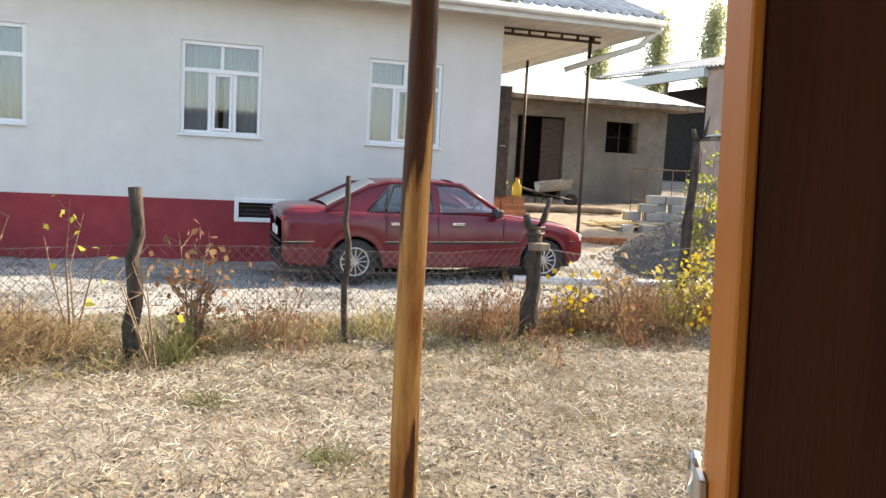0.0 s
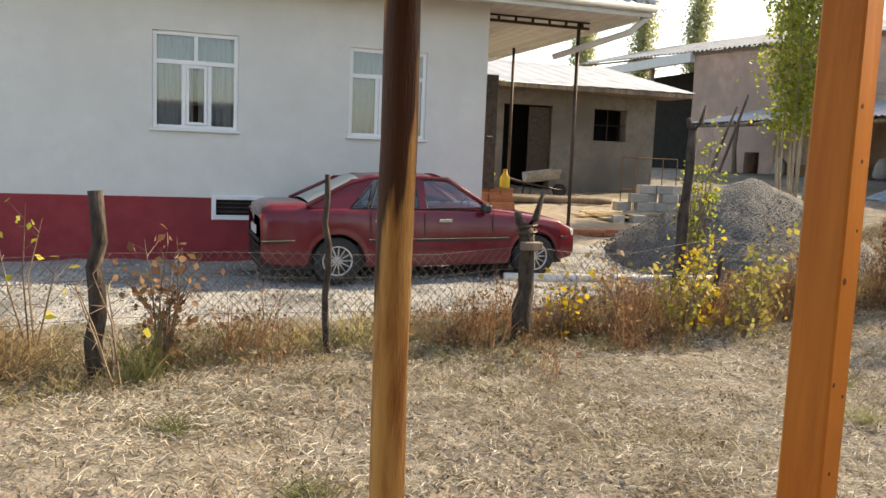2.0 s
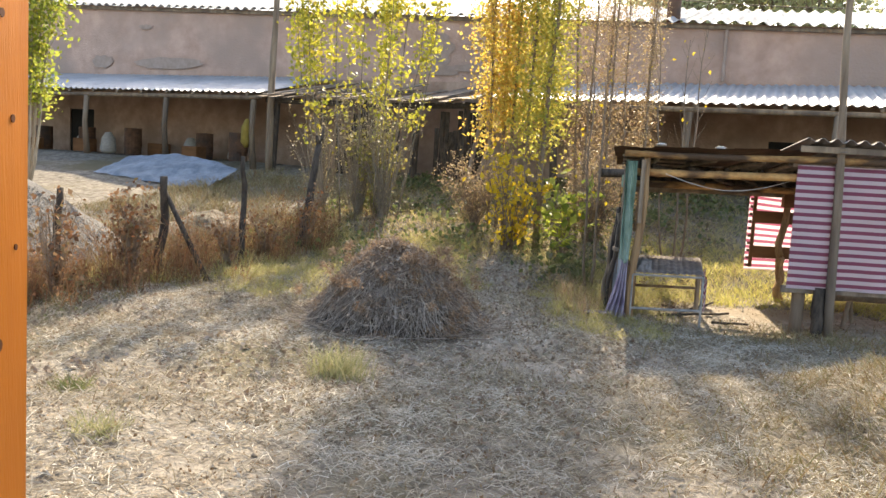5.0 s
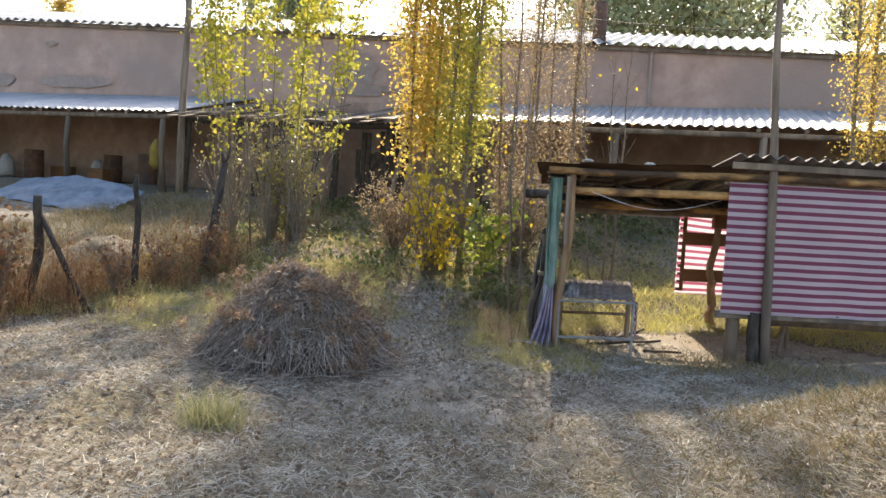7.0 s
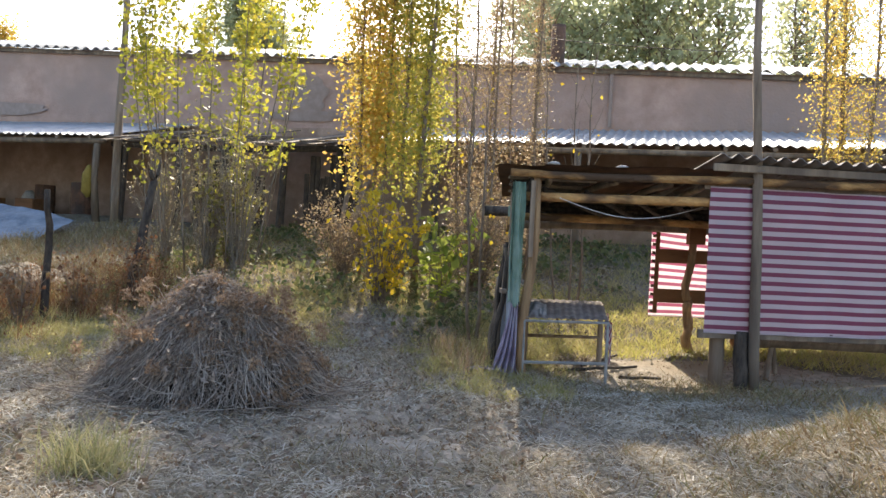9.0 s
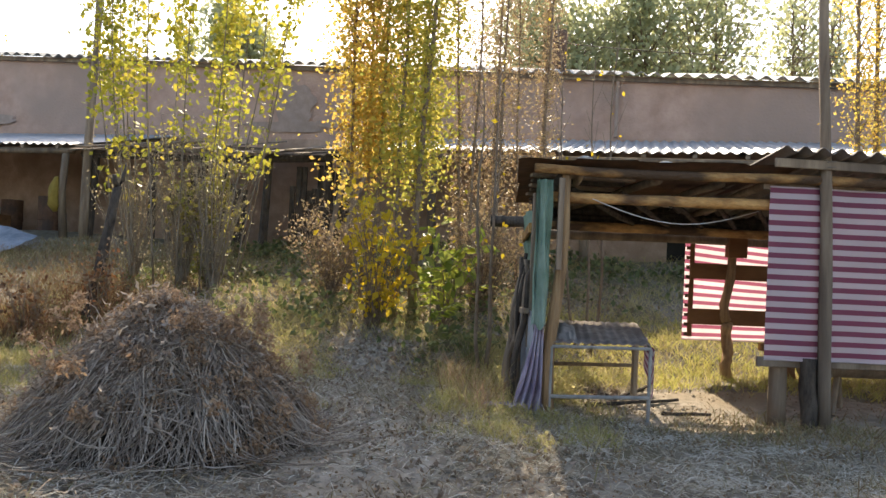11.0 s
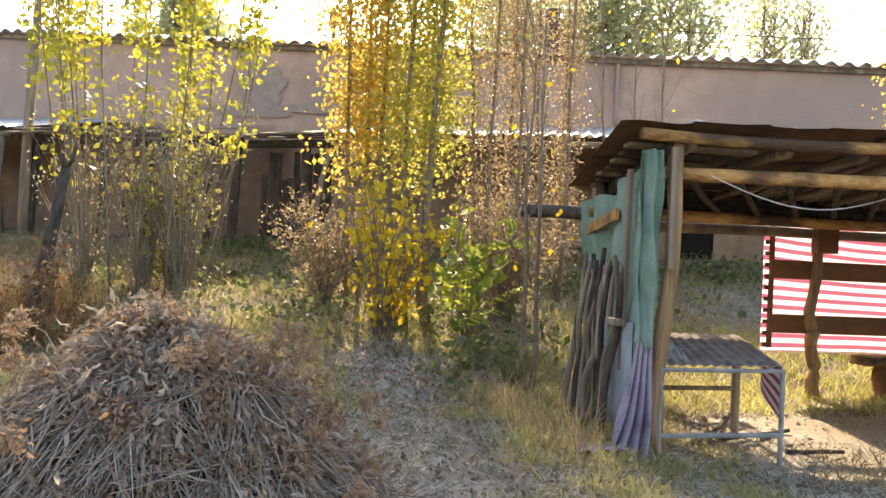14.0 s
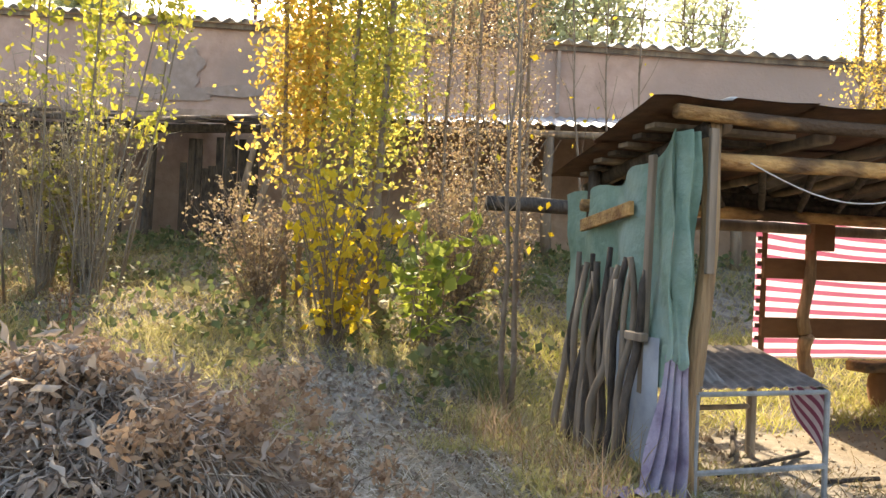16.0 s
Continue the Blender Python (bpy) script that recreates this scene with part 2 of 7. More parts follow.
GRASS_YG = leaf_mat("yellowing_grass", [(0.30, 0.28, 0.09), (0.50, 0.43, 0.17), (0.60, 0.50, 0.26), (0.38, 0.35, 0.12), (0.44, 0.35, 0.19), (0.28, 0.21, 0.12)], 0.5, 0.7)
GREEN_W = leaf_mat("green_weed", [(0.085, 0.11, 0.045), (0.14, 0.165, 0.06), (0.20, 0.21, 0.09), (0.16, 0.13, 0.08)], 0.4, 0.6)
DRY_WEED = leaf_mat("russet_weed", [(0.10, 0.05, 0.03), (0.27, 0.13, 0.065), (0.36, 0.23, 0.13), (0.17, 0.08, 0.045), (0.25, 0.19, 0.09), (0.36, 0.14, 0.065)], 0.3, 0.8)
DEAD_LEAF = leaf_mat("curled_dead_leaf", [(0.19, 0.14, 0.105), (0.31, 0.24, 0.185), (0.43, 0.35, 0.28), (0.24, 0.175, 0.13), (0.37, 0.31, 0.255), (0.50, 0.43, 0.36)], 0.2, 0.8)
TWIG = leaf_mat("dry_twig", [(0.11, 0.082, 0.062), (0.25, 0.20, 0.16), (0.54, 0.47, 0.39), (0.15, 0.117, 0.093), (0.36, 0.30, 0.25)], 0.0, 0.85)
LEAF_GREEN = leaf_mat("poplar_leaf_green", [(0.19, 0.25, 0.05), (0.28, 0.33, 0.06), (0.40, 0.41, 0.08), (0.23, 0.28, 0.05), (0.54, 0.47, 0.08)], 0.6)
LEAF_YG = leaf_mat("poplar_leaf_lime", [(0.34, 0.36, 0.05), (0.48, 0.44, 0.06), (0.58, 0.46, 0.07), (0.38, 0.37, 0.06), (0.28, 0.28, 0.06)], 0.5)
LEAF_GOLD = leaf_mat("poplar_leaf_gold", [(0.62, 0.40, 0.09), (0.70, 0.49, 0.11), (0.56, 0.46, 0.10), (0.56, 0.32, 0.09), (0.50, 0.42, 0.11), (0.66, 0.54, 0.16)], 0.65)
LEAF_YEL = leaf_mat("yellow_leaf", [(0.66, 0.44, 0.03), (0.58, 0.42, 0.03), (0.70, 0.50, 0.05), (0.44, 0.37, 0.04)], 0.5)
LEAF_BROWN = leaf_mat("brown_poplar_leaf", [(0.33, 0.225, 0.14), (0.40, 0.285, 0.175), (0.46, 0.35, 0.17), (0.28, 0.19, 0.12)], 0.4)
# far leaves are mixed paler, so the distance haze sits in their colour
LEAF_HAZED = leaf_mat("hazed_tree_leaf", [(0.34, 0.37, 0.21), (0.43, 0.45, 0.25), (0.50, 0.49, 0.27), (0.38, 0.41, 0.26)], 0.6)
BARK_PALE = mat("pale_poplar_bark", (0.26, 0.215, 0.16), (0.42, 0.36, 0.28), 10, 0.9, 0.5, 40, stretch=(1, 1, 0.3))
STEM_BROWN = mat("brown_stem", (0.16, 0.115, 0.08), (0.28, 0.21, 0.15), 10, 0.9, 0.4, 40)
STRIPE = striped_mat("striped_awning_cloth")
STRIPE_THIN = striped_mat("thin_striped_cloth", 0.68)
LILAC = mat("lilac_cloth", (0.19, 0.145, 0.21), (0.42, 0.36, 0.44), 5, 0.9, 0.5, 30, c3=(0.34, 0.33, 0.38), big=4)
TABLE_PAINT = mat("grey_painted_steel", (0.20, 0.195, 0.185), (0.36, 0.35, 0.335), 10, 0.6, 0.2, 60)
SLATE = mat("corrugated_slate", (0.15, 0.13, 0.12), (0.27, 0.24, 0.225), 6, 0.85, 0.4, 40, c3=(0.20, 0.175, 0.16), big=2)
TARP_BLUE = mat("faded_blue_tarp", (0.09, 0.13, 0.18), (0.19, 0.245, 0.31), 3, 0.5, 0.6, 6, dist=0.05)
RUST = mat("rusty_sheet", (0.10, 0.055, 0.035), (0.19, 0.10, 0.06), 7, 0.85, 0.4, 40, c3=(0.08, 0.055, 0.045), big=2)
YELLOW_P = plain("yellow_plastic", (0.62, 0.42, 0.03), 0.5)
BOARD_BROWN = mat("brown_board", (0.17, 0.075, 0.032), (0.26, 0.125, 0.055), 4, 0.8, 0.3, 40, stretch=(1, 0.2, 1))
STONE = mat("field_stone", (0.30, 0.28, 0.26), (0.46, 0.44, 0.41), 8, 0.9, 0.5, 30)
FENCE_MIX = leaf_mat("mixed_dead_grass", [(0.17, 0.105, 0.06), (0.30, 0.21, 0.11), (0.40, 0.32, 0.19), (0.22, 0.17, 0.08), (0.17, 0.17, 0.06), (0.46, 0.40, 0.27)], 0.15, 0.8)
ORANGE_NET = plain("orange_rag", (0.5, 0.16, 0.04), 0.8)

# ---------------- mesh tools ----------------
rnd = random.Random(7)
rng = np.random.default_rng(11)


class MB:
    """Collects vertices and faces for one mesh."""

    def __init__(self):
        self.v, self.f, self.uv = [], [], None

    def quad(self, *p):
        k = len(self.v)
        self.v += [tuple(q) for q in p]
        self.f.append(tuple(range(k, k + len(p))))
        return self

    def box(self, lo, hi, m=None, ch=0.0):
        c, h = (Vector(lo) + Vector(hi)) / 2, (Vector(hi) - Vector(lo)) / 2
        ch = min(ch, 0.45 * min(abs(a) for a in h))
        k = len(self.v)
        tr = (lambda p: tuple(m @ p)) if m else tuple
        if ch <= 0:
            for sx, sy, sz in ((-1, -1, -1), (1, -1, -1), (1, 1, -1), (-1, 1, -1), (-1, -1, 1), (1, -1, 1), (1, 1, 1), (-1, 1, 1)):
                self.v.append(tr(c + Vector((sx * h.x, sy * h.y, sz * h.z))))
            self.f += [tuple(k + i for i in q) for q in ((0, 3, 2, 1), (4, 5, 6, 7), (0, 1, 5, 4), (1, 2, 6, 5), (2, 3, 7, 6), (3, 0, 4, 7))]
            return self
        ix = {}
        for sx in (-1, 1):
            for sy in (-1, 1):
                for sz in (-1, 1):
                    s = (sx, sy, sz)
                    for a in range(3):
                        q = [s[n] * (h[n] - (0 if n == a else ch)) for n in range(3)]
                        ix[(s, a)] = len(self.v)
                        self.v.append(tr(c + Vector(q)))
        for a in range(3):
            b, d = (a + 1) % 3, (a + 2) % 3
            for s in (-1, 1):
                ring = []
                for sb, sd in ((-1, -1), (1, -1), (1, 1), (-1, 1)):
                    t = [0, 0, 0]
                    t[a], t[b], t[d] = s, sb, sd
                    ring.append(ix[(tuple(t), a)])
                self.f.append(tuple(ring if s > 0 else ring[::-1]))
            for sb in (-1, 1):
                for sd in (-1, 1):
                    e = []
                    for s in (-1, 1):
                        t = [0, 0, 0]
                        t[a], t[b], t[d] = s, sb, sd
                        e.append(tuple(t))
                    q = [ix[(e[0], b)], ix[(e[1], b)], ix[(e[1], d)], ix[(e[0], d)]]
                    self.f.append(tuple(q if sb * sd > 0 else q[::-1]))
        for s in ((x, y, z) for x in (-1, 1) for y in (-1, 1) for z in (-1, 1)):
            q = [ix[(s, 0)], ix[(s, 1)], ix[(s, 2)]]
            self.f.append(tuple(q if s[0] * s[1] * s[2] > 0 else q[::-1]))
        return self

    def tube(self, pts, rad, n=8, cap=True, wob=0.0):
        pts = [Vector(p) for p in pts]
        rad = rad if hasattr(rad, "__len__") else [rad] * len(pts)
        k0 = len(self.v)
        ref = Vector((0.31, 0.17, 0.93))
        for i, p in enumerate(pts):
            d = (pts[min(i + 1, len(pts) - 1)] - pts[max(i - 1, 0)]).normalized()
            if abs(d.dot(ref)) > 0.96:
                ref = Vector((0.9, 0.3, 0.1))
            a = d.cross(ref).normalized()
            b = d.cross(a)
            for j in range(n):
                w = 2 * math.pi * j / n
                r = rad[i] * (1 + wob * rnd.uniform(-1, 1))
                self.v.append(tuple(p + (a * math.cos(w) + b * math.sin(w)) * r))
        for i in range(len(pts) - 1):
            for j in range(n):
                q = k0 + i * n
                self.f.append((q + j, q + j + n, q + (j + 1) % n + n, q + (j + 1) % n))
        if cap:
            self.f.append(tuple(k0 + j for j in range(n)))
            self.f.append(tuple(k0 + (len(pts) - 1) * n + j for j in reversed(range(n))))
        return self

    def grid(self, fn, nu, nv):
        k = len(self.v)
        for i in range(nu + 1):
            for j in range(nv + 1):
                self.v.append(tuple(fn(i / nu, j / nv)))
        for i in range(nu):
            for j in range(nv):
                a = k + i * (nv + 1) + j
                self.f.append((a, a + nv + 1, a + nv + 2, a + 1))
        return self

    def mesh(self, name, material, smooth=False):
        me = bpy.data.meshes.new(name)
        me.from_pydata(self.v, [], self.f)
        me.materials.append(material)
        if smooth:
            me.polygons.foreach_set("use_smooth", [True] * len(me.polygons))
        me.update()
        return me


def part(name, mb, material, parent=None, label="", smooth=False):
    """One mesh object, under a thing or on its own."""
    ob = new(name, mb if isinstance(mb, bpy.types.Mesh) else mb.mesh(name, material, smooth))
    ob.parent = parent
    return tagged(ob, label)


def thing(name, label, category, group="", kind="", at=(0, 0, 0)):
    ob = new(name)
    ob.empty_display_size = 0.2
    ob.location = at
    return tagged(ob, label, category, group, kind)


def arr_mesh(name, V, F, material):
    """A mesh from numpy arrays of vertices (n, 3) and quads or triangles (m, k)."""
    me = bpy.data.meshes.new(name)
    me.vertices.add(len(V))
    me.vertices.foreach_set("co", np.asarray(V, np.float32).ravel())
    k = F.shape[1]
    me.loops.add(F.size)
    me.loops.foreach_set("vertex_index", F.astype(np.int32).ravel())
    me.polygons.add(len(F))
    me.polygons.foreach_set("loop_start", np.arange(0, F.size, k, dtype=np.int32))
    me.materials.append(material)
    me.update(calc_edges=True)
    me.validate()
    return me


def unit(a):
    return a / np.maximum(np.linalg.norm(a, axis=-1, keepdims=True), 1e-9)


def leaves(centres, size, r=rng, long=1.25, droop=0.3, spread=0.35, fold=0.10):
    """Pointed leaves, two triangles folded along the rib, at the given centres."""
    n = len(centres)
    d = unit(r.normal(size=(n, 3)) + np.array([0, 0, -droop]))
    s = unit(np.cross(d, r.normal(size=(n, 3))))
    up = np.cross(s, d)
    L = (size * r.uniform(1 - spread, 1 + spread, n))[:, None]
    a = centres - d * L * 0.5 * long
    b = centres + d * L * 0.5 * long
    c1 = centres + s * L * 0.42 + up * L * fold - d * L * 0.1
    c2 = centres - s * L * 0.42 + up * L * fold - d * L * 0.1
    V = np.stack([a, c1, b, c2], 1).reshape(-1, 3)
    k = np.arange(n)[:, None] * 4
    return V, np.concatenate([k + [0, 1, 2, 3]], 0)


def blades(base, length, width, lean, r=rng):
    """Grass blades: narrow quads from the ground, leaning by lean (0 upright, 1 flat)."""
    n = len(base)
    w = r.uniform(0, 2 * np.pi, n)
    le = np.clip(lean + r.normal(0, 0.15, n), 0.02, 0.98) * np.pi / 2
    d = np.stack([np.cos(w) * np.sin(le), np.sin(w) * np.sin(le), np.cos(le)], 1)
    L = (length * r.uniform(0.5, 1.4, n))[:, None]
    s = unit(np.cross(d, r.normal(size=(n, 3)))) * (width * r.uniform(0.6, 1.3, n))[:, None]
    mid = base + d * L * 0.55 + np.array([0, 0, 1]) * L * 0.06
    tip = base + d * L + np.array([0, 0, -1]) * L * 0.08 * r.uniform(0, 2, (n, 1))
    V = np.stack([base - s, base + s, mid + s * 0.8, tip + s * 0.15, tip - s * 0.15, mid - s * 0.8], 1).reshape(-1, 3)
    k = np.arange(n)[:, None] * 6
    return V, np.concatenate([k + [0, 1, 2, 5], k + [5, 2, 3, 4]], 0)


def joined(parts):
    V, F, k = [], [], 0
    for v, f in parts:
        V.append(v)
        F.append(f + k)
        k += len(v)
    return np.concatenate(V), np.concatenate(F)


def corrugated(mb, origin, u, v, lu, lv, pitch=0.15, amp=0.022, thick=0.008, wob=0.0):
    """Wavy sheet: waves repeat along u, run along v."""
    o, u, v = Vector(origin), Vector(u).normalized(), Vector(v).normalized()
    n = u.cross(v).normalized()
    nu = max(4, int(lu / pitch * 6))
    for top in (0, 1):
        k = len(mb.v)
        for i in range(nu + 1):
            a = lu * i / nu
            h = amp * math.sin(2 * math.pi * a / pitch) + (thick if top else 0) + wob * noise.noise(Vector((a * 0.8, origin[1], 3)))
            for b in (0, lv / 2, lv):
                mb.v.append(tuple(o + u * a + v * b + n * h))
        for i in range(nu):
            for j in (0, 1):
                q = k + i * 3 + j
                f = (q, q + 3, q + 4, q + 1)
                mb.f.append(f if top else f[::-1])
    m = (nu + 1) * 3
    k0 = len(mb.v) - 2 * m
    for i in range(nu):
        for j in (0, 2):
            a, b = k0 + i * 3 + j, k0 + (i + 1) * 3 + j
            mb.f.append((a, b, b + m, a + m))
    return mb


def wall_holes(mb, o, u, lu, z0, z1, thick, holes, top=None):
    """A wall from o along u, with openings (u0, z0, u1, z1); thickness goes along u x z. top(u) gives the upper edge where it slopes."""
    u = Vector((u[0], u[1], 0)).normalized()
    n = Vector((u.y, -u.x, 0)) * -1
    us = sorted({0, lu, *[h[0] for h in holes], *[h[2] for h in holes]})
    zs = sorted({z0, z1, *[h[1] for h in holes], *[h[3] for h in holes]})
    P = lambda a, z, d: tuple(Vector((o[0], o[1], 0)) + u * a + n * d + Vector((0, 0, top(a) if top and z == z1 else z)))
    full = lambda i, j: 0 <= i < len(us) - 1 and 0 <= j < len(zs) - 1 and not any(h[0] <= us[i] and us[i + 1] <= h[2] and h[1] <= zs[j] and zs[j + 1] <= h[3] for h in holes)
    for i in range(len(us) - 1):
        for j in range(len(zs) - 1):
            if not full(i, j):
                continue
            a, b, c, d = us[i], us[i + 1], zs[j], zs[j + 1]
            mb.quad(P(a, c, 0), P(b, c, 0), P(b, d, 0), P(a, d, 0))
            mb.quad(P(b, c, thick), P(a, c, thick), P(a, d, thick), P(b, d, thick))
            if not full(i - 1, j):
                mb.quad(P(a, c, thick), P(a, c, 0), P(a, d, 0), P(a, d, thick))
            if not full(i + 1, j):
                mb.quad(P(b, c, 0), P(b, c, thick), P(b, d, thick), P(b, d, 0))
            if not full(i, j - 1):
                mb.quad(P(a, c, thick), P(b, c, thick), P(b, c, 0), P(a, c, 0))
            if not full(i, j + 1):
                mb.quad(P(a, d, 0), P(b, d, 0), P(b, d, thick), P(a, d, thick))
    return mb


def sstep(a, b, x):
    t = np.clip((x - a) / (b - a), 0, 1)
    return t * t * (3 - 2 * t)


def ground_z(x, y):
    """Height of the land; works on numbers and arrays."""
    x, y = np.asarray(x, float), np.asarray(y, float)
    z = -0.22 + 0.035 * np.sin(x * 0.9 + 1.3) * np.cos(y * 0.8) + 0.02 * np.sin(x * 2.3 + y * 1.7)
    z = z + 0.06 * sstep(8.9, 10.4, y - 0.10 * x) * (1 - sstep(7, 11, x))
    north = np.clip((y - 11.0) * 0.078, 0, 0.95) * sstep(3, 7, x)
    east = np.clip((x - 12.4 - 2.3 * (1 - sstep(3.0, 5.5, y))) * (0.168 + 0.06 * (1 - sstep(3.0, 5.5, y))), 0, 1.42)
    z = z + np.sqrt(north**2 + east**2).clip(0, 1.5)
    z = z + 0.56 * np.exp(-((x - 7.2) ** 2 / 2.6 + (y - 0.30) ** 2 / 0.9))
    z = z - 0.12 * np.exp(-((x - 11.7) ** 2 + (y - 2.2) ** 2) / 5)
    return z


def gz(x, y):
    return float(ground_z(x, y))

# ---------------- ground ----------------
def land():
    xs = np.concatenate([[-900, -300, -120, -60, -30, -18], np.arange(-12, 26.1, 0.14), [30, 40, 60, 120, 300, 900]])
    ys = np.concatenate([[-900, -300, -120, -60, -30, -16], np.arange(-10, 24.1, 0.14), [30, 40, 60, 120, 300, 900]])
    X, Y = np.meshgrid(xs, ys, indexing="ij")
    Z = ground_z(np.clip(X, -30, 30), np.clip(Y, -30, 30))
    fine = (np.abs(X) < 27) & (np.abs(Y) < 25)
    Z = Z + fine * (rng.normal(0, 0.007, Z.shape) + 0.012 * np.sin(X * 7.1 + 2 * np.sin(Y * 3.3)) * np.cos(Y * 6.3 + 2 * np.sin(X * 2.9)))
    V = np.stack([X, Y, Z], -1).reshape(-1, 3)
    n, m = len(xs), len(ys)
    i, j = np.meshgrid(np.arange(n - 1), np.arange(m - 1), indexing="ij")
    a = (i * m + j).ravel()
    F = np.stack([a, a + m, a + m + 1, a + 1], 1)
    return arr_mesh("ground", V, F, SOIL), V, F


me, V, F = land()
me.materials.append(GRAVEL)
me.materials.append(PATH_SOIL)
me.materials.append(BANK_SOIL)
cx, cy = V[F].mean(1)[:, 0], V[F].mean(1)[:, 1]
jit = 0.35 * np.sin(cx * 3.1) * np.cos(cy * 2.7) + rng.normal(0, 0.1, len(cx))
road = (cy - 0.10 * cx > 9.45 + 0.4 * jit) & (cx < 8.5 + jit) & (cy < 14.0)
court = (cy > 13.6 + jit) & (cx > 3.5) & (cx < 12.5 + jit) & (cy < 21)
trail = (np.abs((cy - 4.75) - 0.37 * (cx - 10.3)) < 0.5 + 0.35 * jit) & (cx > 7.5) & (cx < 13.6)
dirt = trail | ((cx - 12.1) ** 2 / 1.6 + (cy - 1.2) ** 2 / 4.2 < 1 + 0.3 * jit)
idx = np.zeros(len(cx), np.int32)
line = np.interp(cx, (-6.2, -0.92, 2.82, 5.5, 9.55, 13.15), (7.0, 7.65, 8.25, 9.0, 9.55, 9.6))
bank = (cy > line - 0.25 + 0.5 * jit) & (cy < line + 1.5 + 0.4 * jit) & ~road
idx[bank], idx[road], idx[dirt], idx[court & ~road] = 3, 1, 2, 2
me.polygons.foreach_set("material_index", idx)
me.polygons.foreach_set("use_smooth", np.ones(len(F), bool))
ground = tagged(new("ground", me), "dry trodden yard soil with a pale gravel drive", "ground", kind="structure")

# ---------------- white house with red plinth ----------------
HC = Vector((-0.3, 0.9, 1.53))
HOUSE_M = Matrix.Translation(HC) @ Matrix.Diagonal((1.1, 1.1, 1.1, 1)) @ Matrix.Translation(-HC)
HX0, HX1, HY = -10.0, 3.97, 12.6
WIN = [(-7.4, 1.755, -6.25, 3.03), (-3.82, 1.755, -2.63, 3.045), (-0.71, 1.755, 0.39, 3.03), (1.91, 1.76, 3.04, 3.005)]
VENT = (0.05, 0.55, 0.76, 0.885)


def window_unit(name, x0, z0, x1, z1, parent):
    """White plastic window: two top lights over three lower lights, the middle one an opening sash."""
    w = thing(name, "", "")
    w.parent = parent
    y = HY + 0.03
    fr = MB()
    t = 0.055
    fr.box((x0, y, z0), (x0 + t, y + 0.07, z1), ch=0.006).box((x1 - t, y, z0), (x1, y + 0.07, z1), ch=0.006)
    fr.box((x0 + t, y, z0), (x1 - t, y + 0.07, z0 + t), ch=0.006).box((x0 + t, y, z1 - t), (x1 - t, y + 0.07, z1), ch=0.006)
    zt = z1 - (z1 - z0) * 0.31
    fr.box((x0 + t, y + 0.002, zt - 0.03), (x1 - t, y + 0.068, zt + 0.03), ch=0.005)
    xm = (x0 + x1) / 2
    fr.box((xm - 0.027, y + 0.002, zt + 0.03), (xm + 0.027, y + 0.068, z1 - t), ch=0.005)
    xa, xb = x0 + (x1 - x0) * 0.36, x0 + (x1 - x0) * 0.66
    for a in (xa, xb):
        fr.box((a - 0.027, y + 0.002, z0 + t), (a + 0.027, y + 0.068, zt - 0.03), ch=0.005)
    part("window_frame", fr, PVC, w, "white plastic window frame")
    s = MB()
    b = 0.04
    l, r, lo, hi = xa + 0.03, xb - 0.03, z0 + t + 0.004, zt - 0.034
    s.box((l, y - 0.012, lo), (l + b, y + 0.04, hi), ch=0.006).box((r - b, y - 0.012, lo), (r, y + 0.04, hi), ch=0.006)
    s.box((l + b, y - 0.012, lo), (r - b, y + 0.04, lo + b), ch=0.006).box((l + b, y - 0.012, hi - b), (r - b, y + 0.04, hi), ch=0.006)
    part("sash", s, PVC, w, "white opening sash")
    for a0, a1, c0, c1 in ((x0 + t, xa - 0.027, z0 + t, zt - 0.03), (xa + 0.027, xb - 0.027, z0 + t, zt - 0.03), (xb + 0.027, x1 - t, z0 + t, zt - 0.03), (x0 + t, xm - 0.027, zt + 0.03, z1 - t), (xm + 0.027, x1 - t, zt + 0.03, z1 - t)):
        p = part("pane", MB().box((a0, y + 0.03, c0), (a1, y + 0.038, c1)), GLASS, w)
        p.visible_shadow = False
    part("window_sill", MB().box((x0 - 0.03, HY - 0.05, z0 - 0.03), (x1 + 0.03, HY + 0.03, z0 - 0.002), ch=0.006), PVC, w, "narrow white sill")
    for side in (0, 1):
        c = MB()
        f0, f1 = (x0 + 0.02, x0 + (x1 - x0) * 0.47) if side == 0 else (x0 + (x1 - x0) * 0.53, x1 - 0.02)
        c.grid(lambda a, b: (f0 + (f1 - f0) * a, HY + 0.15 + 0.02 * math.sin(a * 34 + 0.6 * b + side), z0 - 0.02 + (z1 - z0) * b), 60, 6)
        part("curtain", c, CURTAIN, w, "gathered white net curtain", True)
    return w


house = thing("white_house", "single-storey white plastered house with a red painted plinth", "house")
holes = [(x0 - HX0, z0, x1 - HX0, z1) for x0, z0, x1, z1 in WIN] + [(VENT[0] - HX0, VENT[1], VENT[2] - HX0, VENT[3])]
mb = wall_holes(MB(), (HX0, HY), (1, 0), HX1 - HX0, 0.845, 3.95, 0.30, [(h[0], max(h[1], 0.845), h[2], h[3]) for h in holes])
part("wall", mb, PLASTER, house, "smooth white plaster")
mb = wall_holes(MB(), (HX0, HY - 0.03), (1, 0), HX1 - HX0 + 0.03, -0.4, 0.845, 0.30, [(h[0], h[1], h[2], 0.845) for h in holes if h[1] < 0.84])
part("plinth", mb, RED_PAINT, house, "scuffed red painted plinth")
mb = MB().box((HX1 - 0.3, HY + 0.3, -0.4), (HX1, 21.5, 3.95))
part("wall", mb, PLASTER, house)
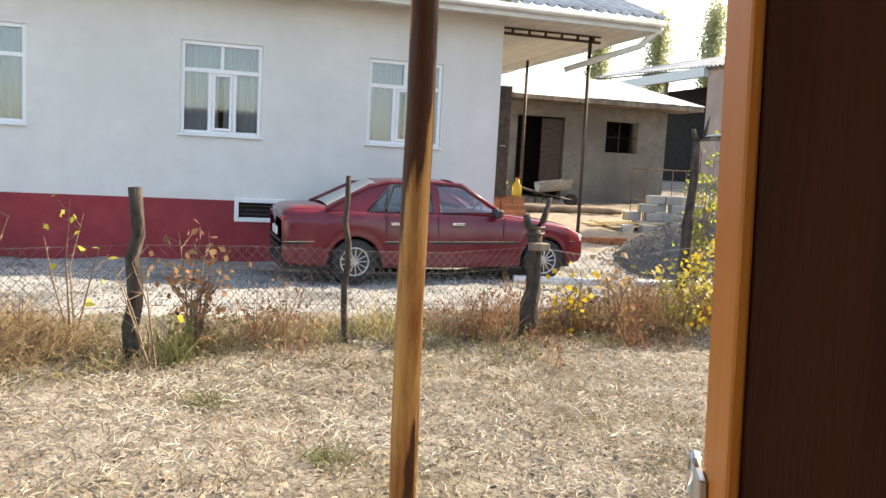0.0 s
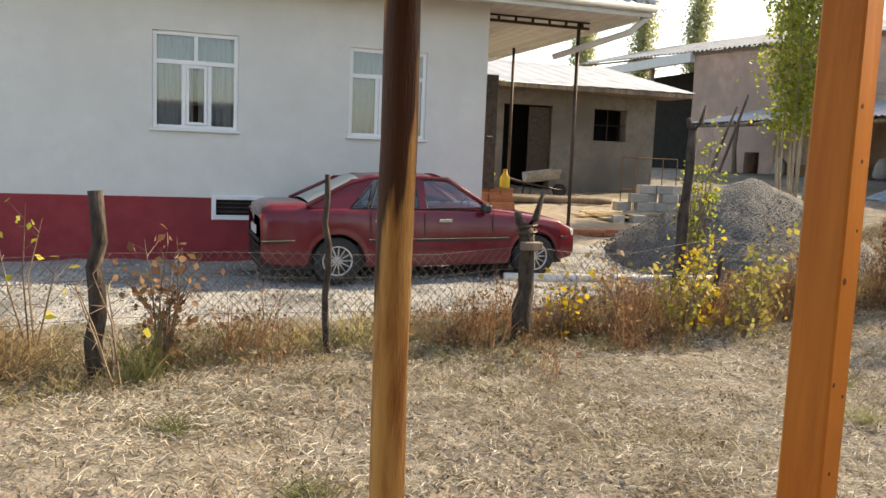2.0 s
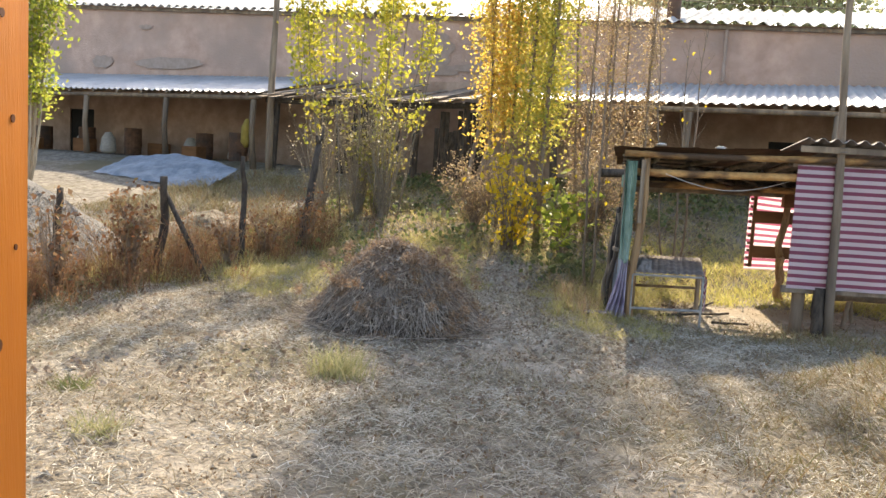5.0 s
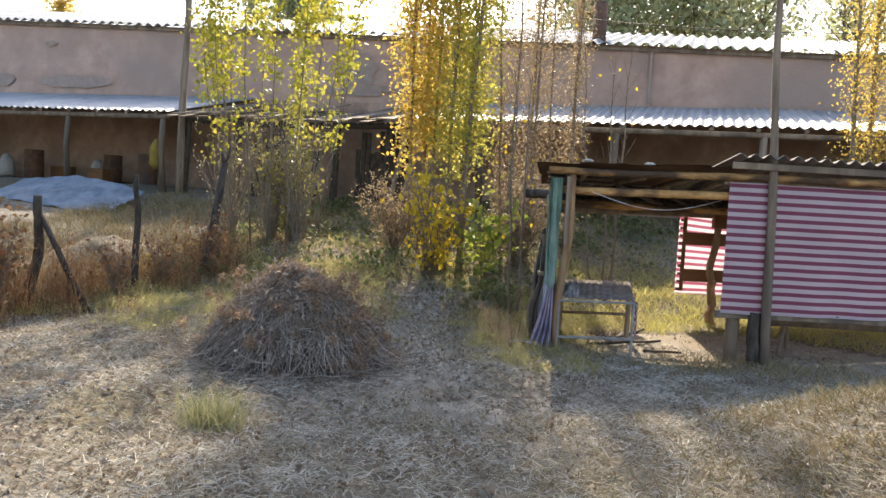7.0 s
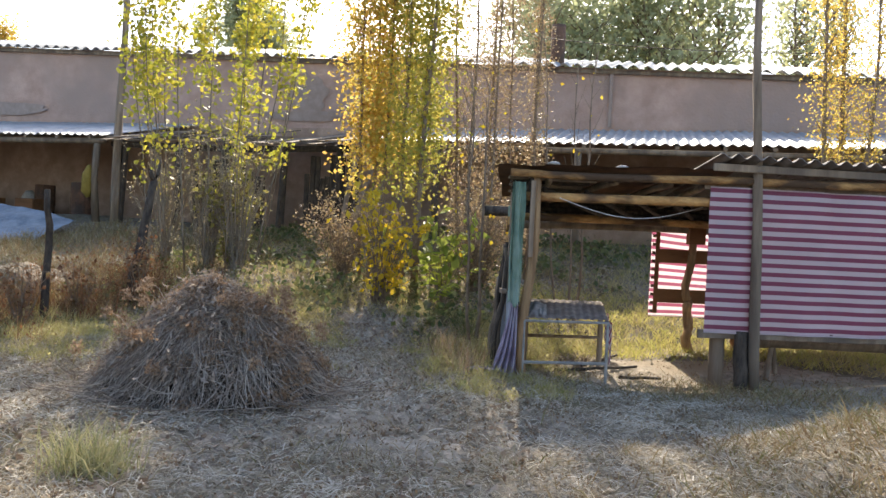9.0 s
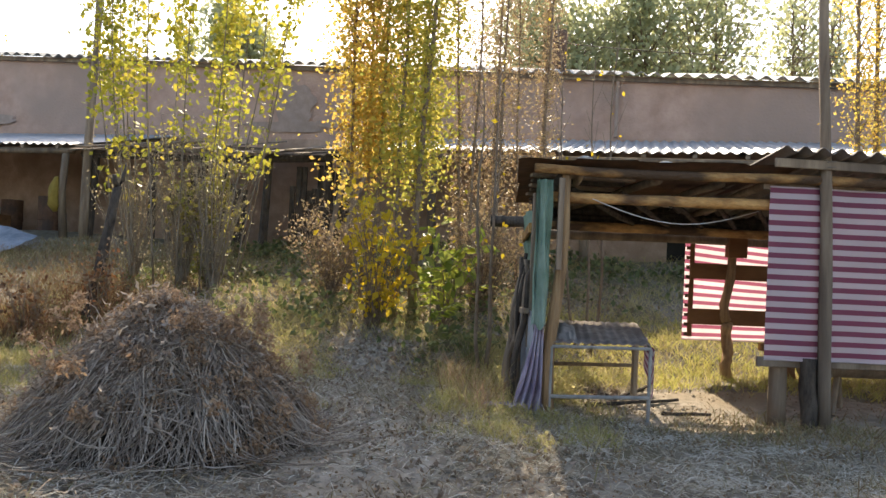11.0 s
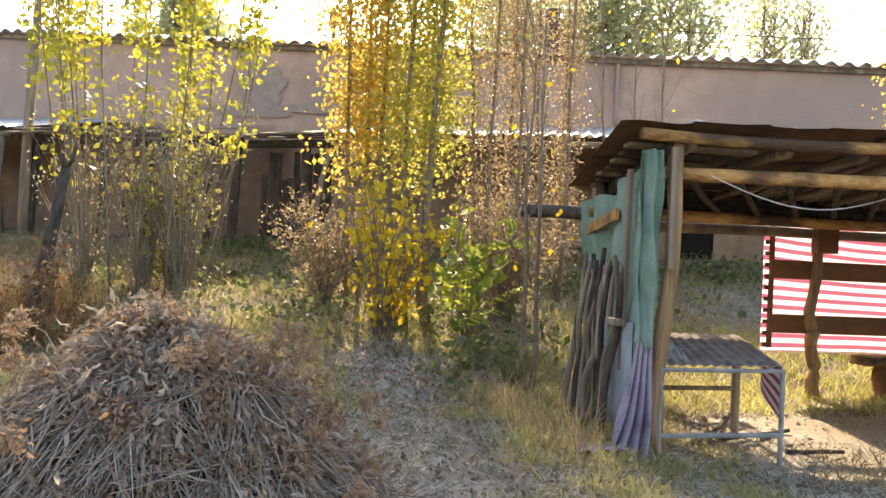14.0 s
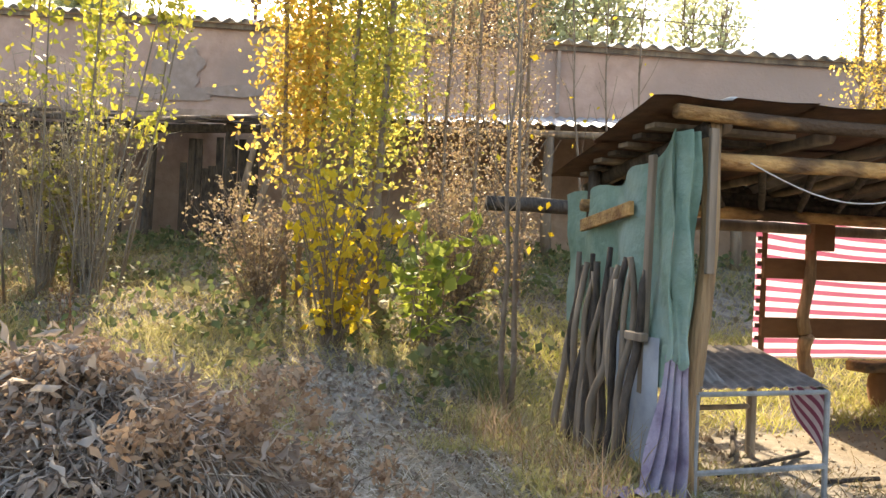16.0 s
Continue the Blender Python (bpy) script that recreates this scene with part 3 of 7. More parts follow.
# near-black boxes behind the windows: the unlit rooms are painted
part("shade_backing", MB().box((HX0, HY + 1.6, -0.2), (HX1 - 0.3, HY + 1.7, 3.9)), INDOOR_SHADE, house)
part("shade_slab", MB().box((HX0, HY + 0.3, 0.9), (HX1 - 0.3, HY + 1.6, 0.95)), INDOOR_SHADE, house)
for x0, z0, x1, z1 in WIN:
    window_unit("window", x0, z0, x1, z1, house)
vent = thing("vent_window", "", "")
vent.parent = house
fr = MB()
x0, z0, x1, z1 = VENT
for lo, hi in (((x0, z0), (x0 + 0.06, z1)), ((x1 - 0.06, z0), (x1, z1)), ((x0 + 0.06, z0), (x1 - 0.06, z0 + 0.06)), ((x0 + 0.06, z1 - 0.06), (x1 - 0.06, z1))):
    fr.box((lo[0], HY - 0.05, lo[1]), (hi[0], HY + 0.05, hi[1]), ch=0.006)
part("window_frame", fr, PVC, vent, "white plastic frame")
# near-black sheet paints the shade inside the vent
part("vent_shade", MB().box((x0 + 0.05, HY + 0.045, z0 + 0.05), (x1 - 0.05, HY + 0.06, z1 - 0.05)), INDOOR_SHADE, vent)
for k in range(3):
    part("bar", MB().box((x0 + 0.06, HY + 0.0, z0 + 0.10 + 0.06 * k), (x1 - 0.06, HY + 0.012, z0 + 0.115 + 0.06 * k)), STEEL, vent)
# roof with its soffit over the drive, fascia and slope
EY, EX1, EZ = 12.0, 6.28, 3.80
rf = MB()
corrugated(rf, (HX0 - 0.5, EY - 0.08, EZ + 0.10), (1, 0, 0), (0, 1, 0.36), EX1 - HX0 + 0.6, 5.0, 0.2, 0.028)
part("roof", rf, ROOF_TIN, house, "grey corrugated roof sheets")
part("fascia", MB().box((HX0 - 0.5, EY - 0.03, EZ - 0.10), (EX1, EY, EZ + 0.09), ch=0.006), WHITE_TRIM, house, "white fascia board")
part("fascia", MB().box((EX1, EY - 0.03, EZ - 0.10), (EX1 + 0.03, 19.5, EZ + 0.09), ch=0.006), WHITE_TRIM, house)
part("gutter", MB().tube([(HX0 - 0.5, EY - 0.08, EZ + 0.04), (EX1 + 0.05, EY - 0.08, EZ + 0.02)], 0.055, 10), WHITE_TRIM, house, "white rain gutter", True)
part("downpipe", MB().tube([(EX1 + 0.02, EY - 0.02, EZ - 0.02), (EX1 - 0.15, EY + 0.3, EZ - 0.28), (5.3, 13.2, EZ - 0.62)], 0.05, 10), WHITE_TRIM, house, "white slanting downpipe", True)
k = 0
x = HX0
while x < EX1 - 0.02:
    wdt = 0.2
    y0 = EY + 0.003
    y1 = 19.4 if x > HX1 - 0.1 else HY - 0.003
    part("soffit_slat", MB().box((x, y0, EZ - 0.02), (min(x + wdt - 0.012, EX1 - 0.004), y1, EZ)), SLAT, house)
    x += wdt
part("soffit_backing", MB().box((HX0, EY + 0.01, EZ + 0.004), (EX1 - 0.01, 19.3, EZ + 0.02)), WHITE_TRIM, house)
# carport steel
carport = thing("carport_frame", "dark steel posts and ladder truss carrying the carport roof", "carport")
for x, y in ((5.79, 13.3), (6.1, 16.8)):
    part("post", MB().tube([(x, y, gz(x, y) - 0.05), (x - 0.02, y, EZ - 0.03)], 0.03, 8), STEEL, carport, smooth=True)
part("rail", MB().box((HX1 + 0.003, 13.27, 3.66), (5.95, 13.32, 3.70)), STEEL, carport)
part("rail", MB().box((HX1 + 0.003, 13.27, 3.755), (5.95, 13.32, EZ - 0.022)), STEEL, carport)
for k in range(7):
    xx = HX1 + 0.10 + k * 0.29
    part("strut", MB().box((xx, 13.28, 3.70), (xx + 0.035, 13.315, 3.755)), STEEL, carport)
# open dark door of the house, on its side
dd = thing("side_door", "dark brown metal door standing open", "door")
part("door_leaf", MB().box((HX1 + 0.02, 14.3, 1.0), (HX1 + 0.85, 14.35, 2.95), ch=0.008), STEEL, dd)
part("door_handle", MB().tube([(HX1 + 0.75, 14.29, 1.9), (HX1 + 0.75, 14.24, 1.9), (HX1 + 0.65, 14.24, 1.9)], 0.012, 6), CHROME, dd)

for ob in (house, carport, dd):
    ob.matrix_basis = HOUSE_M

# ---------------- grey outbuilding ----------------
gh = thing("grey_outbuilding", "low unfinished outbuilding in grey cement render", "outbuilding")
GY, G0, G1 = 22.4, 3.0, 12.95
mb = wall_holes(MB(), (G0, GY), (1, 0), G1 - G0, 0.3, 3.45, 0.35, [(8.15 - G0, 0.3, 9.62 - G0, 3.05), (10.95 - G0, 2.14, 12.0 - G0, 3.05)])
part("wall", mb, GREY_RENDER, gh)
part("wall", MB().box((G1 - 0.35, GY + 0.35, 0.3), (G1, 28, 3.45)), GREY_RENDER, gh)
# near-black boxes paint the shade inside the outbuilding
part("shade_backing", MB().box((G0, GY + 1.6, 0.3), (G1 - 0.35, GY + 1.7, 3.4)), INDOOR_SHADE, gh)
part("shade_slab", MB().box((G0, GY + 0.35, 3.35), (G1 - 0.35, GY + 1.6, 3.4)), INDOOR_SHADE, gh)
part("door_leaf", MB().box((8.95, GY + 0.1, 0.9), (9.6, GY + 0.15, 3.0), ch=0.006), STEEL, gh, "dark half-open door")
part("window_bars", MB().box((10.97, GY + 0.15, 2.58), (11.98, GY + 0.17, 2.6)).box((11.45, GY + 0.15, 2.15), (11.47, GY + 0.17, 3.04)), STEEL, gh)
rf = MB()
corrugated(rf, (G0 - 0.5, 21.5, 3.58), (1, 0, 0), (0, 1, 0.22), G1 - G0 + 1.2, 5.5, 0.55, 0.007)
part("roof", rf, ROOF_ZINC, gh, "bright zinc sheet roof")
part("eave_board", MB().box((G0 - 0.5, 21.52, 3.44), (G1 + 0.65, 21.56, 3.56)), WOOD_OLD, gh)
part("soffit", MB().box((G0 - 0.5, 21.565, 3.44), (G1 + 0.6, GY + 0.34, 3.475)), WOOD_OLD, gh)
part("gable", MB().quad((G1 - 0.1, GY, 3.45), (G1 - 0.1, 27.5, 3.45), (G1 - 0.1, 27.5, 4.6), (G1 - 0.1, GY, 3.72)), GREY_RENDER, gh)

# ---------------- long pink clay barn ----------------
PXW = 24.5
top_z = lambda y: 5.72 + 0.041 * y
barn = thing("pink_barn", "long tall barn of pink clay plaster with a ragged roof edge", "barn")
mb = MB()
mb.grid(lambda a, b: (PXW + 0.03 * noise.noise(Vector((a * 40, b * 4, 0))), -30 + 67.6 * a, 0.6 + (top_z(-30 + 67.6 * a) - 0.6) * b), 130, 10)
part("wall", mb, PINK, barn, "stained pink clay plaster wall", True)
part("wall", MB().box((PXW + 0.05, 37.3, 0.6), (PXW + 9, 37.6, 7.1)), PINK, barn)
rf = MB()
corrugated(rf, (PXW - 0.32, 50, top_z(50) - 0.02), (0, -1, -0.041), (1, 0, 0.24), 80.2, 7.0, 0.36, 0.05, 0.015, 0.03)
part("roof", rf, ROOF_TIN, barn, "grey corrugated roof sheets with a wavy edge")
part("eave_board", MB().box((PXW - 0.12, -30, -0.10), (PXW - 0.06, 50, 0.0), Matrix(((1, 0, 0, 0), (0, 1, 0, 0), (0, 0.041, 1, 5.66), (0, 0, 0, 1)))), WOOD_OLD, barn)
part("gable_beam", MB().box((PXW - 0.3, 37.6, 6.75), (PXW, 50, 7.25)), WHITE_TRIM, barn, "pale boarded gable beam")
# near-black sheet paints the shaded depth of the open bay
part("bay_shade", MB().box((PXW + 4, 37.6, 0.8), (PXW + 4.2, 50, 7.0)), INDOOR_SHADE, barn)
for y in (41.5, 46):
    part("post", MB().box((PXW - 0.1, y, 0.8), (PXW + 0.1, y + 0.2, 6.75)), WOOD_OLD, barn)
part("pilaster", MB().box((PXW - 0.10, 3.3, 4.3), (PXW - 0.03, 3.38, 5.75)), PATCH, barn)
for (y, z, ry, rz, s) in ((11.98, 5.1, 0.6, 0.62, 1), (12.2, 4.52, 1.2, 0.16, 2), (10.6, 4.6, 0.7, 0.14, 7), (22.4, 4.65, 1.5, 0.2, 3), (25.5, 4.7, 0.5, 0.22, 4), (23.5, 5.95, 0.3, 0.09, 5), (8.0, 4.45, 0.9, 0.12, 6)):
    b = MB()
    n = 40
    b.v = [(PXW - 0.040 - 0.005 * s, y + ry * (1 + 0.35 * noise.noise(Vector((math.cos(w * 0.157) * 2, math.sin(w * 0.157) * 2, s)))) * math.cos(w * 2 * math.pi / n), z + rz * (1 + 0.5 * noise.noise(Vector((math.cos(w * 0.157) * 2, math.sin(w * 0.157) * 2, s + 9)))) * math.sin(w * 2 * math.pi / n)) for w in range(n)]
    b.f = [tuple(range(n))[::-1]]
    part("plaster_patch", b, PATCH, barn, "grey repair patch")
part("chimney", MB().tube([(PXW + 1.2, 4.95, 5.6), (PXW + 1.2, 4.95, 7.35)], 0.20, 12), RUST, barn, "rusty stove pipe", True)
part("chimney", MB().tube([(PXW + 1.2, 10.6, 5.8), (PXW + 1.2, 10.6, 7.0), (PXW + 1.2, 10.6, 7.0), (PXW + 1.2, 10.6, 7.35)], [0.05, 0.05, 0.13, 0.13], 8), RUST, barn, "thin vent pipe")
# brown lower wall under the lean-to; a near-black sheet paints shade in its openings
mb = wall_holes(MB(), (PXW - 0.14, 31), (0, -1), 60, 0.5, 4.15, 0.06, [(4.0, 0.5, 5.2, 2.9), (29.0, 0.5, 29.9, 2.7)])
part("lower_wall", mb, MUD, barn, "brown mud-plastered wall")
part("opening_shade", MB().box((PXW - 0.06, -29, 0.5), (PXW - 0.05, 31, 4.1)), INDOOR_SHADE, barn)


def lean_to(y0, y1, label, zed=3.3, wob=0.02):
    t = thing("lean_to", label, "lean-to")
    s = MB()
    corrugated(s, (20.0, y1, zed), (0, -1, 0), (PXW - 0.15 - 20.0, 0, 0.9), y1 - y0, 4.45, 0.22, 0.024, 0.010, wob)
    part("roof_sheet", s, ROOF_ZINC, t, "pale corrugated roof sheet")
    part("beam", MB().tube([(20.08, y0, zed - 0.14), (20.10, (y0 + y1) / 2, zed - 0.17), (20.08, y1, zed - 0.13)], [0.07, 0.06, 0.07], 8), WOOD_OLD, t, smooth=True)
    y = y0 + 0.2
    while y < y1:
        g = gz(20.1, y)
        part("post", MB().tube([(20.12, y, g - 0.05), (20.06, y + 0.05, (g + zed) / 2), (20.1, y + 0.02, zed - 0.2)], [0.10, 0.085, 0.08], 8, wob=0.08), WOOD_OLD, t, smooth=True)
        y += 3.1
    y = y0 + 0.4
    while y < y1:
        part("rafter", MB().tube([(20.0, y, zed - 0.06), (PXW - 0.2, y, zed + 0.78)], 0.05, 6), WOOD_OLD, t)
        y += 0.95
    return t


lean_to(15.4, 31.0, "lean-to of pale corrugated sheets on crooked timber posts")
lean_to(-12.0, 8.6, "lean-to of pale corrugated sheets on a timber beam", 3.3)
mid = thing("brush_roofed_stall", "sagging stall roofed with old boards and brush", "stall")
for k in range(26):
    y = 8.9 + k * 0.25
    part("roof_board", MB().box((-0.1, 0, 0), (4.3, 0.22, 0.03), pose(20.0 + rnd.uniform(-0.25, 0.2), y, 3.2 + rnd.uniform(-0.05, 0.08), rnd.uniform(-4, 4), -9 + rnd.uniform(-2, 2), rnd.uniform(-4, 4))), WOOD_OLD, mid)
for y in (9.2, 10.6, 12.2, 13.4, 15.0):
    g = gz(20.3, y)
    part("post", MB().tube([(20.3 + rnd.uniform(-0.2, 0.2), y, g - 0.05), (20.3, y + rnd.uniform(-0.1, 0.1), 3.2)], [0.10, 0.08], 7, wob=0.1), WOOD_BARK, mid)
part("beam", MB().tube([(20.25, 8.7, 3.12), (20.3, 12, 3.05), (20.25, 15.3, 3.12)], 0.08, 7), WOOD_BARK, mid)
for k in range(34):
    y = 8.8 + k * 0.13
    if 10.2 < y < 11.2:
        continue
    g = gz(20.6, y)
    part("wall_board", MB().box((20.6, y, g - 0.02), (20.63, y + 0.12, g + rnd.uniform(1.2, 1.9)), pose(0, 0, 0, rnd.uniform(-1, 1) * 0.3, 0, 0)), WOOD_BARK, mid)

# ---------------- porch round the start: poles, post, door leaf, roof ----------------
def wavy_pole(p0, p1, r, seed, n=26, sides=14):
    rr = random.Random(seed)
    pts, rad = [], []
    for k in range(n + 1):
        a = k / n
        p = Vector(p0).lerp(Vector(p1), a)
        pts.append(p + Vector((noise.noise(Vector((a * 3.1, seed, 0))), noise.noise(Vector((a * 3.1, seed, 5))), 0)) * 0.018)
        rad.append(r * (1 + 0.07 * noise.noise(Vector((a * 7, seed, 9))) - 0.08 * a))
    return pts, rad


pole = thing("porch_pole", "peeled pine porch pole with streaks of dark bark", "pole")
pts, rad = wavy_pole((0.095, 2.60, -0.3), (0.082, 2.60, 2.62), 0.036, 3)
part("trunk", MB().tube(pts, rad, 14, wob=0.02), POLE_WOOD, pole, smooth=True)
pole2 = thing("porch_pole", "peeled pine porch pole with a swollen knob", "pole")
pts, rad = wavy_pole((-0.91, 2.55, -0.3), (-0.925, 2.55, 2.62), 0.042, 8, 40)
rad = [q + 0.042 * math.exp(-((p.z - 0.93) / 0.13) ** 2) for p, q in zip(pts, rad)]
part("trunk", MB().tube(pts, rad, 14, wob=0.02), POLE_WOOD, pole2, smooth=True)
post = thing("porch_post", "square orange-varnished pine porch post with knots", "post")
m = Matrix.Translation((1.345, 2.86, 0)) @ Matrix(((1, 0, 0.045, -0.065), (0, 1, 0.05, -0.072), (0, 0, 1, 0), (0, 0, 0, 1))) @ pose(0, 0, 0, 0, 0, 24)
PW = 0.058
part("shaft", MB().box((-PW, -PW, -0.3), (PW, PW, 2.62), m, 0.007), VARNISH, post)
for fx, z, s in ((-0.6, 1.29, 1.5), (-0.7, 1.02, 1), (0.1, 1.6, 0.9), (-0.5, 1.74, 1), (0.5, 0.98, 0.8), (-0.2, 0.78, 0.9), (0.3, 1.42, 0.7)):
    part("knot", MB().tube([m @ Vector((fx * PW * 0.9, -PW + 0.004, z)), m @ Vector((fx * PW * 0.9, -PW - 0.0015, z))], 0.0065 * s, 9), KNOT, post)
leaf = thing("porch_door", "brown plank door standing open with a steel hasp, shade painted into its face", "door")
lm = Matrix(((1, 0, -0.038, 0.134), (0, 1, 0.007, 1.326), (0, 0, 1, 0), (0, 0, 0, 1))) @ pose(0, 0, 0, 0, 0, -26)
part("door_leaf", MB().box((0.002, -0.058, 0.25), (0.82, 0.064, 2.25), lm, 0.004), DOOR_SHADED, leaf)
part("edge_strip", MB().box((-0.012, -0.06, 0.25), (0.0, 0.07, 2.25), lm, 0.003), VARNISH, leaf, "orange varnished door edge")
part("batten", MB().box((0.13, -0.071, 0.25), (0.145, -0.06, 2.25), lm, 0.003), DOOR_SHADED, leaf)
part("cross_rail", MB().box((0.15, -0.073, 0.9), (0.8, -0.06, 1.02), lm, 0.004), DOOR_SHADED, leaf)
part("hasp", MB().box((-0.022, 0.03, 1.16), (-0.0125, 0.075, 1.195), lm, 0.002), ALLOY, leaf, "perforated steel hasp")
ring = [lm @ Vector((-0.018, 0.09 + 0.018 * math.cos(a * math.pi / 6), 1.18 + 0.022 * math.sin(a * math.pi / 6))) for a in range(13)]
part("hasp_eye", MB().tube(ring, 0.006, 6), ALLOY, leaf)
porch = tagged(new("porch_roof", MB().box((-4.5, -2.5, 2.62), (1.75, 3.0, 2.72)).mesh("porch_roof", WOOD_OLD)), "dark timber porch ceiling over the poles", "ceiling", kind="structure")
tagged(new("wall_porch", MB().box((-4.5, -2.6, -0.3), (3.3, -2.45, 2.62)).mesh("wall_porch", PLASTER)), "plain wall at the back of the porch", "wall", kind="structure")
# two unseen walls, added only to block daylight from the porch door
tagged(new("wall_blocker_east", MB().box((0.80, 0.88, -0.3), (3.01, 0.98, 2.62)).mesh("wall_blocker_east", PLASTER)), "added unseen wall that keeps daylight off the porch door", "wall", kind="structure")
tagged(new("wall_blocker_west", MB().box((-4.5, 1.0, -0.3), (-1.05, 1.1, 2.62)).mesh("wall_blocker_west", PLASTER)), "added unseen wall that dims the porch from the west", "wall", kind="structure")
tagged(new("floor_porch", MB().box((-4.5, -2.45, -0.25), (1.5, 1.2, -0.02)).mesh("floor_porch", WOOD_OLD)), "worn timber porch floor", "floor", kind="structure")

# whitewashed brick corner beside the yard
bw = thing("brick_wall", "whitewashed brick wall corner with open joints", "wall", kind="structure")
part("mortar_core", MB().box((3.02, -2.3, -0.4), (3.40, 1.345, 2.9)), MORTAR, bw)
brick = MB().box((0, 0, 0), (0.25, 0.12, 0.066), ch=0.006).mesh("brick", BRICK_W)
for c in range(42):
    z = -0.35 + c * 0.077
    for k in range(4):
        off = 0.0 if c % 2 else -0.13
        ob = part("brick", brick, None, bw)
        ob.matrix_basis = pose(3.01 + 0.0 + rnd.uniform(-0.004, 0.004), 1.355 + rnd.uniform(-0.004, 0.004) - (k + (0 if c % 2 else 0.5)) * 0.262, z, rnd.uniform(-0.5, 0.5), 0, -90)
    ob = part("brick", brick, None, bw)
    ob.matrix_basis = pose(3.145 + rnd.uniform(-0.004, 0.004), 1.245 + rnd.uniform(-0.004, 0.004), z, 0, 0, 0) if c % 2 else pose(3.27, 1.357, z, 0, 0, -90)

# ---------------- fence ----------------
FENCE = [(-6.2, 7.0), (-0.92, 7.65), (2.82, 8.25), (5.5, 9.0), (7.6, 9.45), (9.55, 9.65), (11.69, 9.84), (13.15, 9.6)]
fence = thing("wire_fence", "sagging wire mesh fence on rough branch posts", "fence")


def branch_post(x, y, h, r, seed, lean=(0, 0), fork=False):
    g = gz(x, y)
    pts = []
    for k in range(9):
        a = k / 8
        pts.append(Vector((x + lean[0] * a + 0.10 * noise.noise(Vector((a * 2.5, seed, 1))) + 0.03 * noise.noise(Vector((a * 9, seed, 4))), y + lean[1] * a + 0.05 * noise.noise(Vector((a * 2.5, seed, 7))), g - 0.1 + (h + 0.1) * a)))
    b = MB().tube(pts, [r * (1.1 - 0.35 * k / 8) for k in range(9)], 9, wob=0.22)
    if fork:
        t = pts[-1]
        b.tube([t, t + Vector((0.10, 0.0, 0.10)), t + Vector((0.16, 0, 0.34))], [r * 0.5, r * 0.42, r * 0.2], 7, wob=0.1)
        b.tube([t, t + Vector((-0.07, 0, 0.06)), t + Vector((-0.09, 0, 0.16))], [r * 0.55, r * 0.5, r * 0.4], 7, wob=0.1)
    return b


for k, (x, y) in enumerate(FENCE[1:]):
    h = (1.42, 1.12, 0.75, 1.25, 1.40, 1.75, 1.9)[k]
    part("post", branch_post(x, y, h, (0.065, 0.09, 0.035, 0.05, 0.065, 0.05, 0.075)[k], k, ((0.02, 0), (0.03, 0), (0.12, 0), (0, 0), (0.05, 0), (0, 0), (0.55, 0.05))[k], k in (1, 6)), WOOD_BARK, fence, smooth=True)
snag = thing("dead_tree", "crooked dead tree with a forked top standing by the drive", "tree")
part("trunk", branch_post(6.02, 10.45, 2.2, 0.075, 2, (0.08, 0.0), True), WOOD_BARK, snag, smooth=True)
part("stick", branch_post(0.9, 7.95, 1.55, 0.03, 31, (-0.06, 0.0)), WOOD_BARK, fence, smooth=True)
part("brace", MB().tube([(9.75, 9.0, gz(9.75, 9.0)), (9.6, 9.65, 1.0)], [0.045, 0.035], 7, wob=0.1), WOOD_BARK, fence, smooth=True)
lash = thing("bracket", "", "")
lash.parent = fence
part("block", MB().box((2.74, 8.12, 0.70), (2.95, 8.20, 0.78), ch=0.01), WOOD_OLD, lash, "pale wooden block lashed to the post")
part("strap", MB().tube([(2.83 + 0.09 * math.cos(a), 8.25 + 0.1 * math.sin(a), 0.82 + 0.01 * a) for a in np.linspace(0, 12, 30)], 0.012, 5), STEEL, lash)
wm = MB()
for (ax, ay), (bx, by) in zip(FENCE[:4], FENCE[1:4]):
    n = int(math.dist((ax, ay), (bx, by)) / 0.085)
    for k in range(n):
        for s in (1, -1):
            a0, a1 = k / n, (k + s * 9) / n
            if not 0 <= a1 <= 1:
                continue
            p = lambda a, z: Vector((ax + (bx - ax) * a, ay + (by - ay) * a, gz(ax + (bx - ax) * a, ay + (by - ay) * a) + z))
            wm.tube([p(a0, 0.08), p((a0 + a1) / 2, 0.5) + Vector((0, 0.01, 0)), p(a1, 0.95 - 0.06 * math.sin(a1 * math.pi))], 0.0022, 3, cap=False)
part("wire_mesh", wm, WIRE, fence, "thin rusty diamond wire mesh")
for z in (0.95, 0.45, 0.75):
    for (ax, ay), (bx, by) in zip(FENCE[:-1], FENCE[1:]):
        part("wire", MB().tube([(ax + (bx - ax) * a, ay + (by - ay) * a, gz(ax + (bx - ax) * a, ay + (by - ay) * a) + z - 0.08 * math.sin(a * math.pi)) for a in (0, 0.25, 0.5, 0.75, 1)], 0.002, 4), WIRE, fence)
pipe = tagged(new("water_pipe", MB().tube([(3.75, 11.02, -0.01), (5.1, 10.8, -0.01), (6.6, 10.5, 0.02)], 0.055, 12).mesh("water_pipe", PIPE_WHITE, True)), "long whitish pipe lying on the gravel", "pipe")

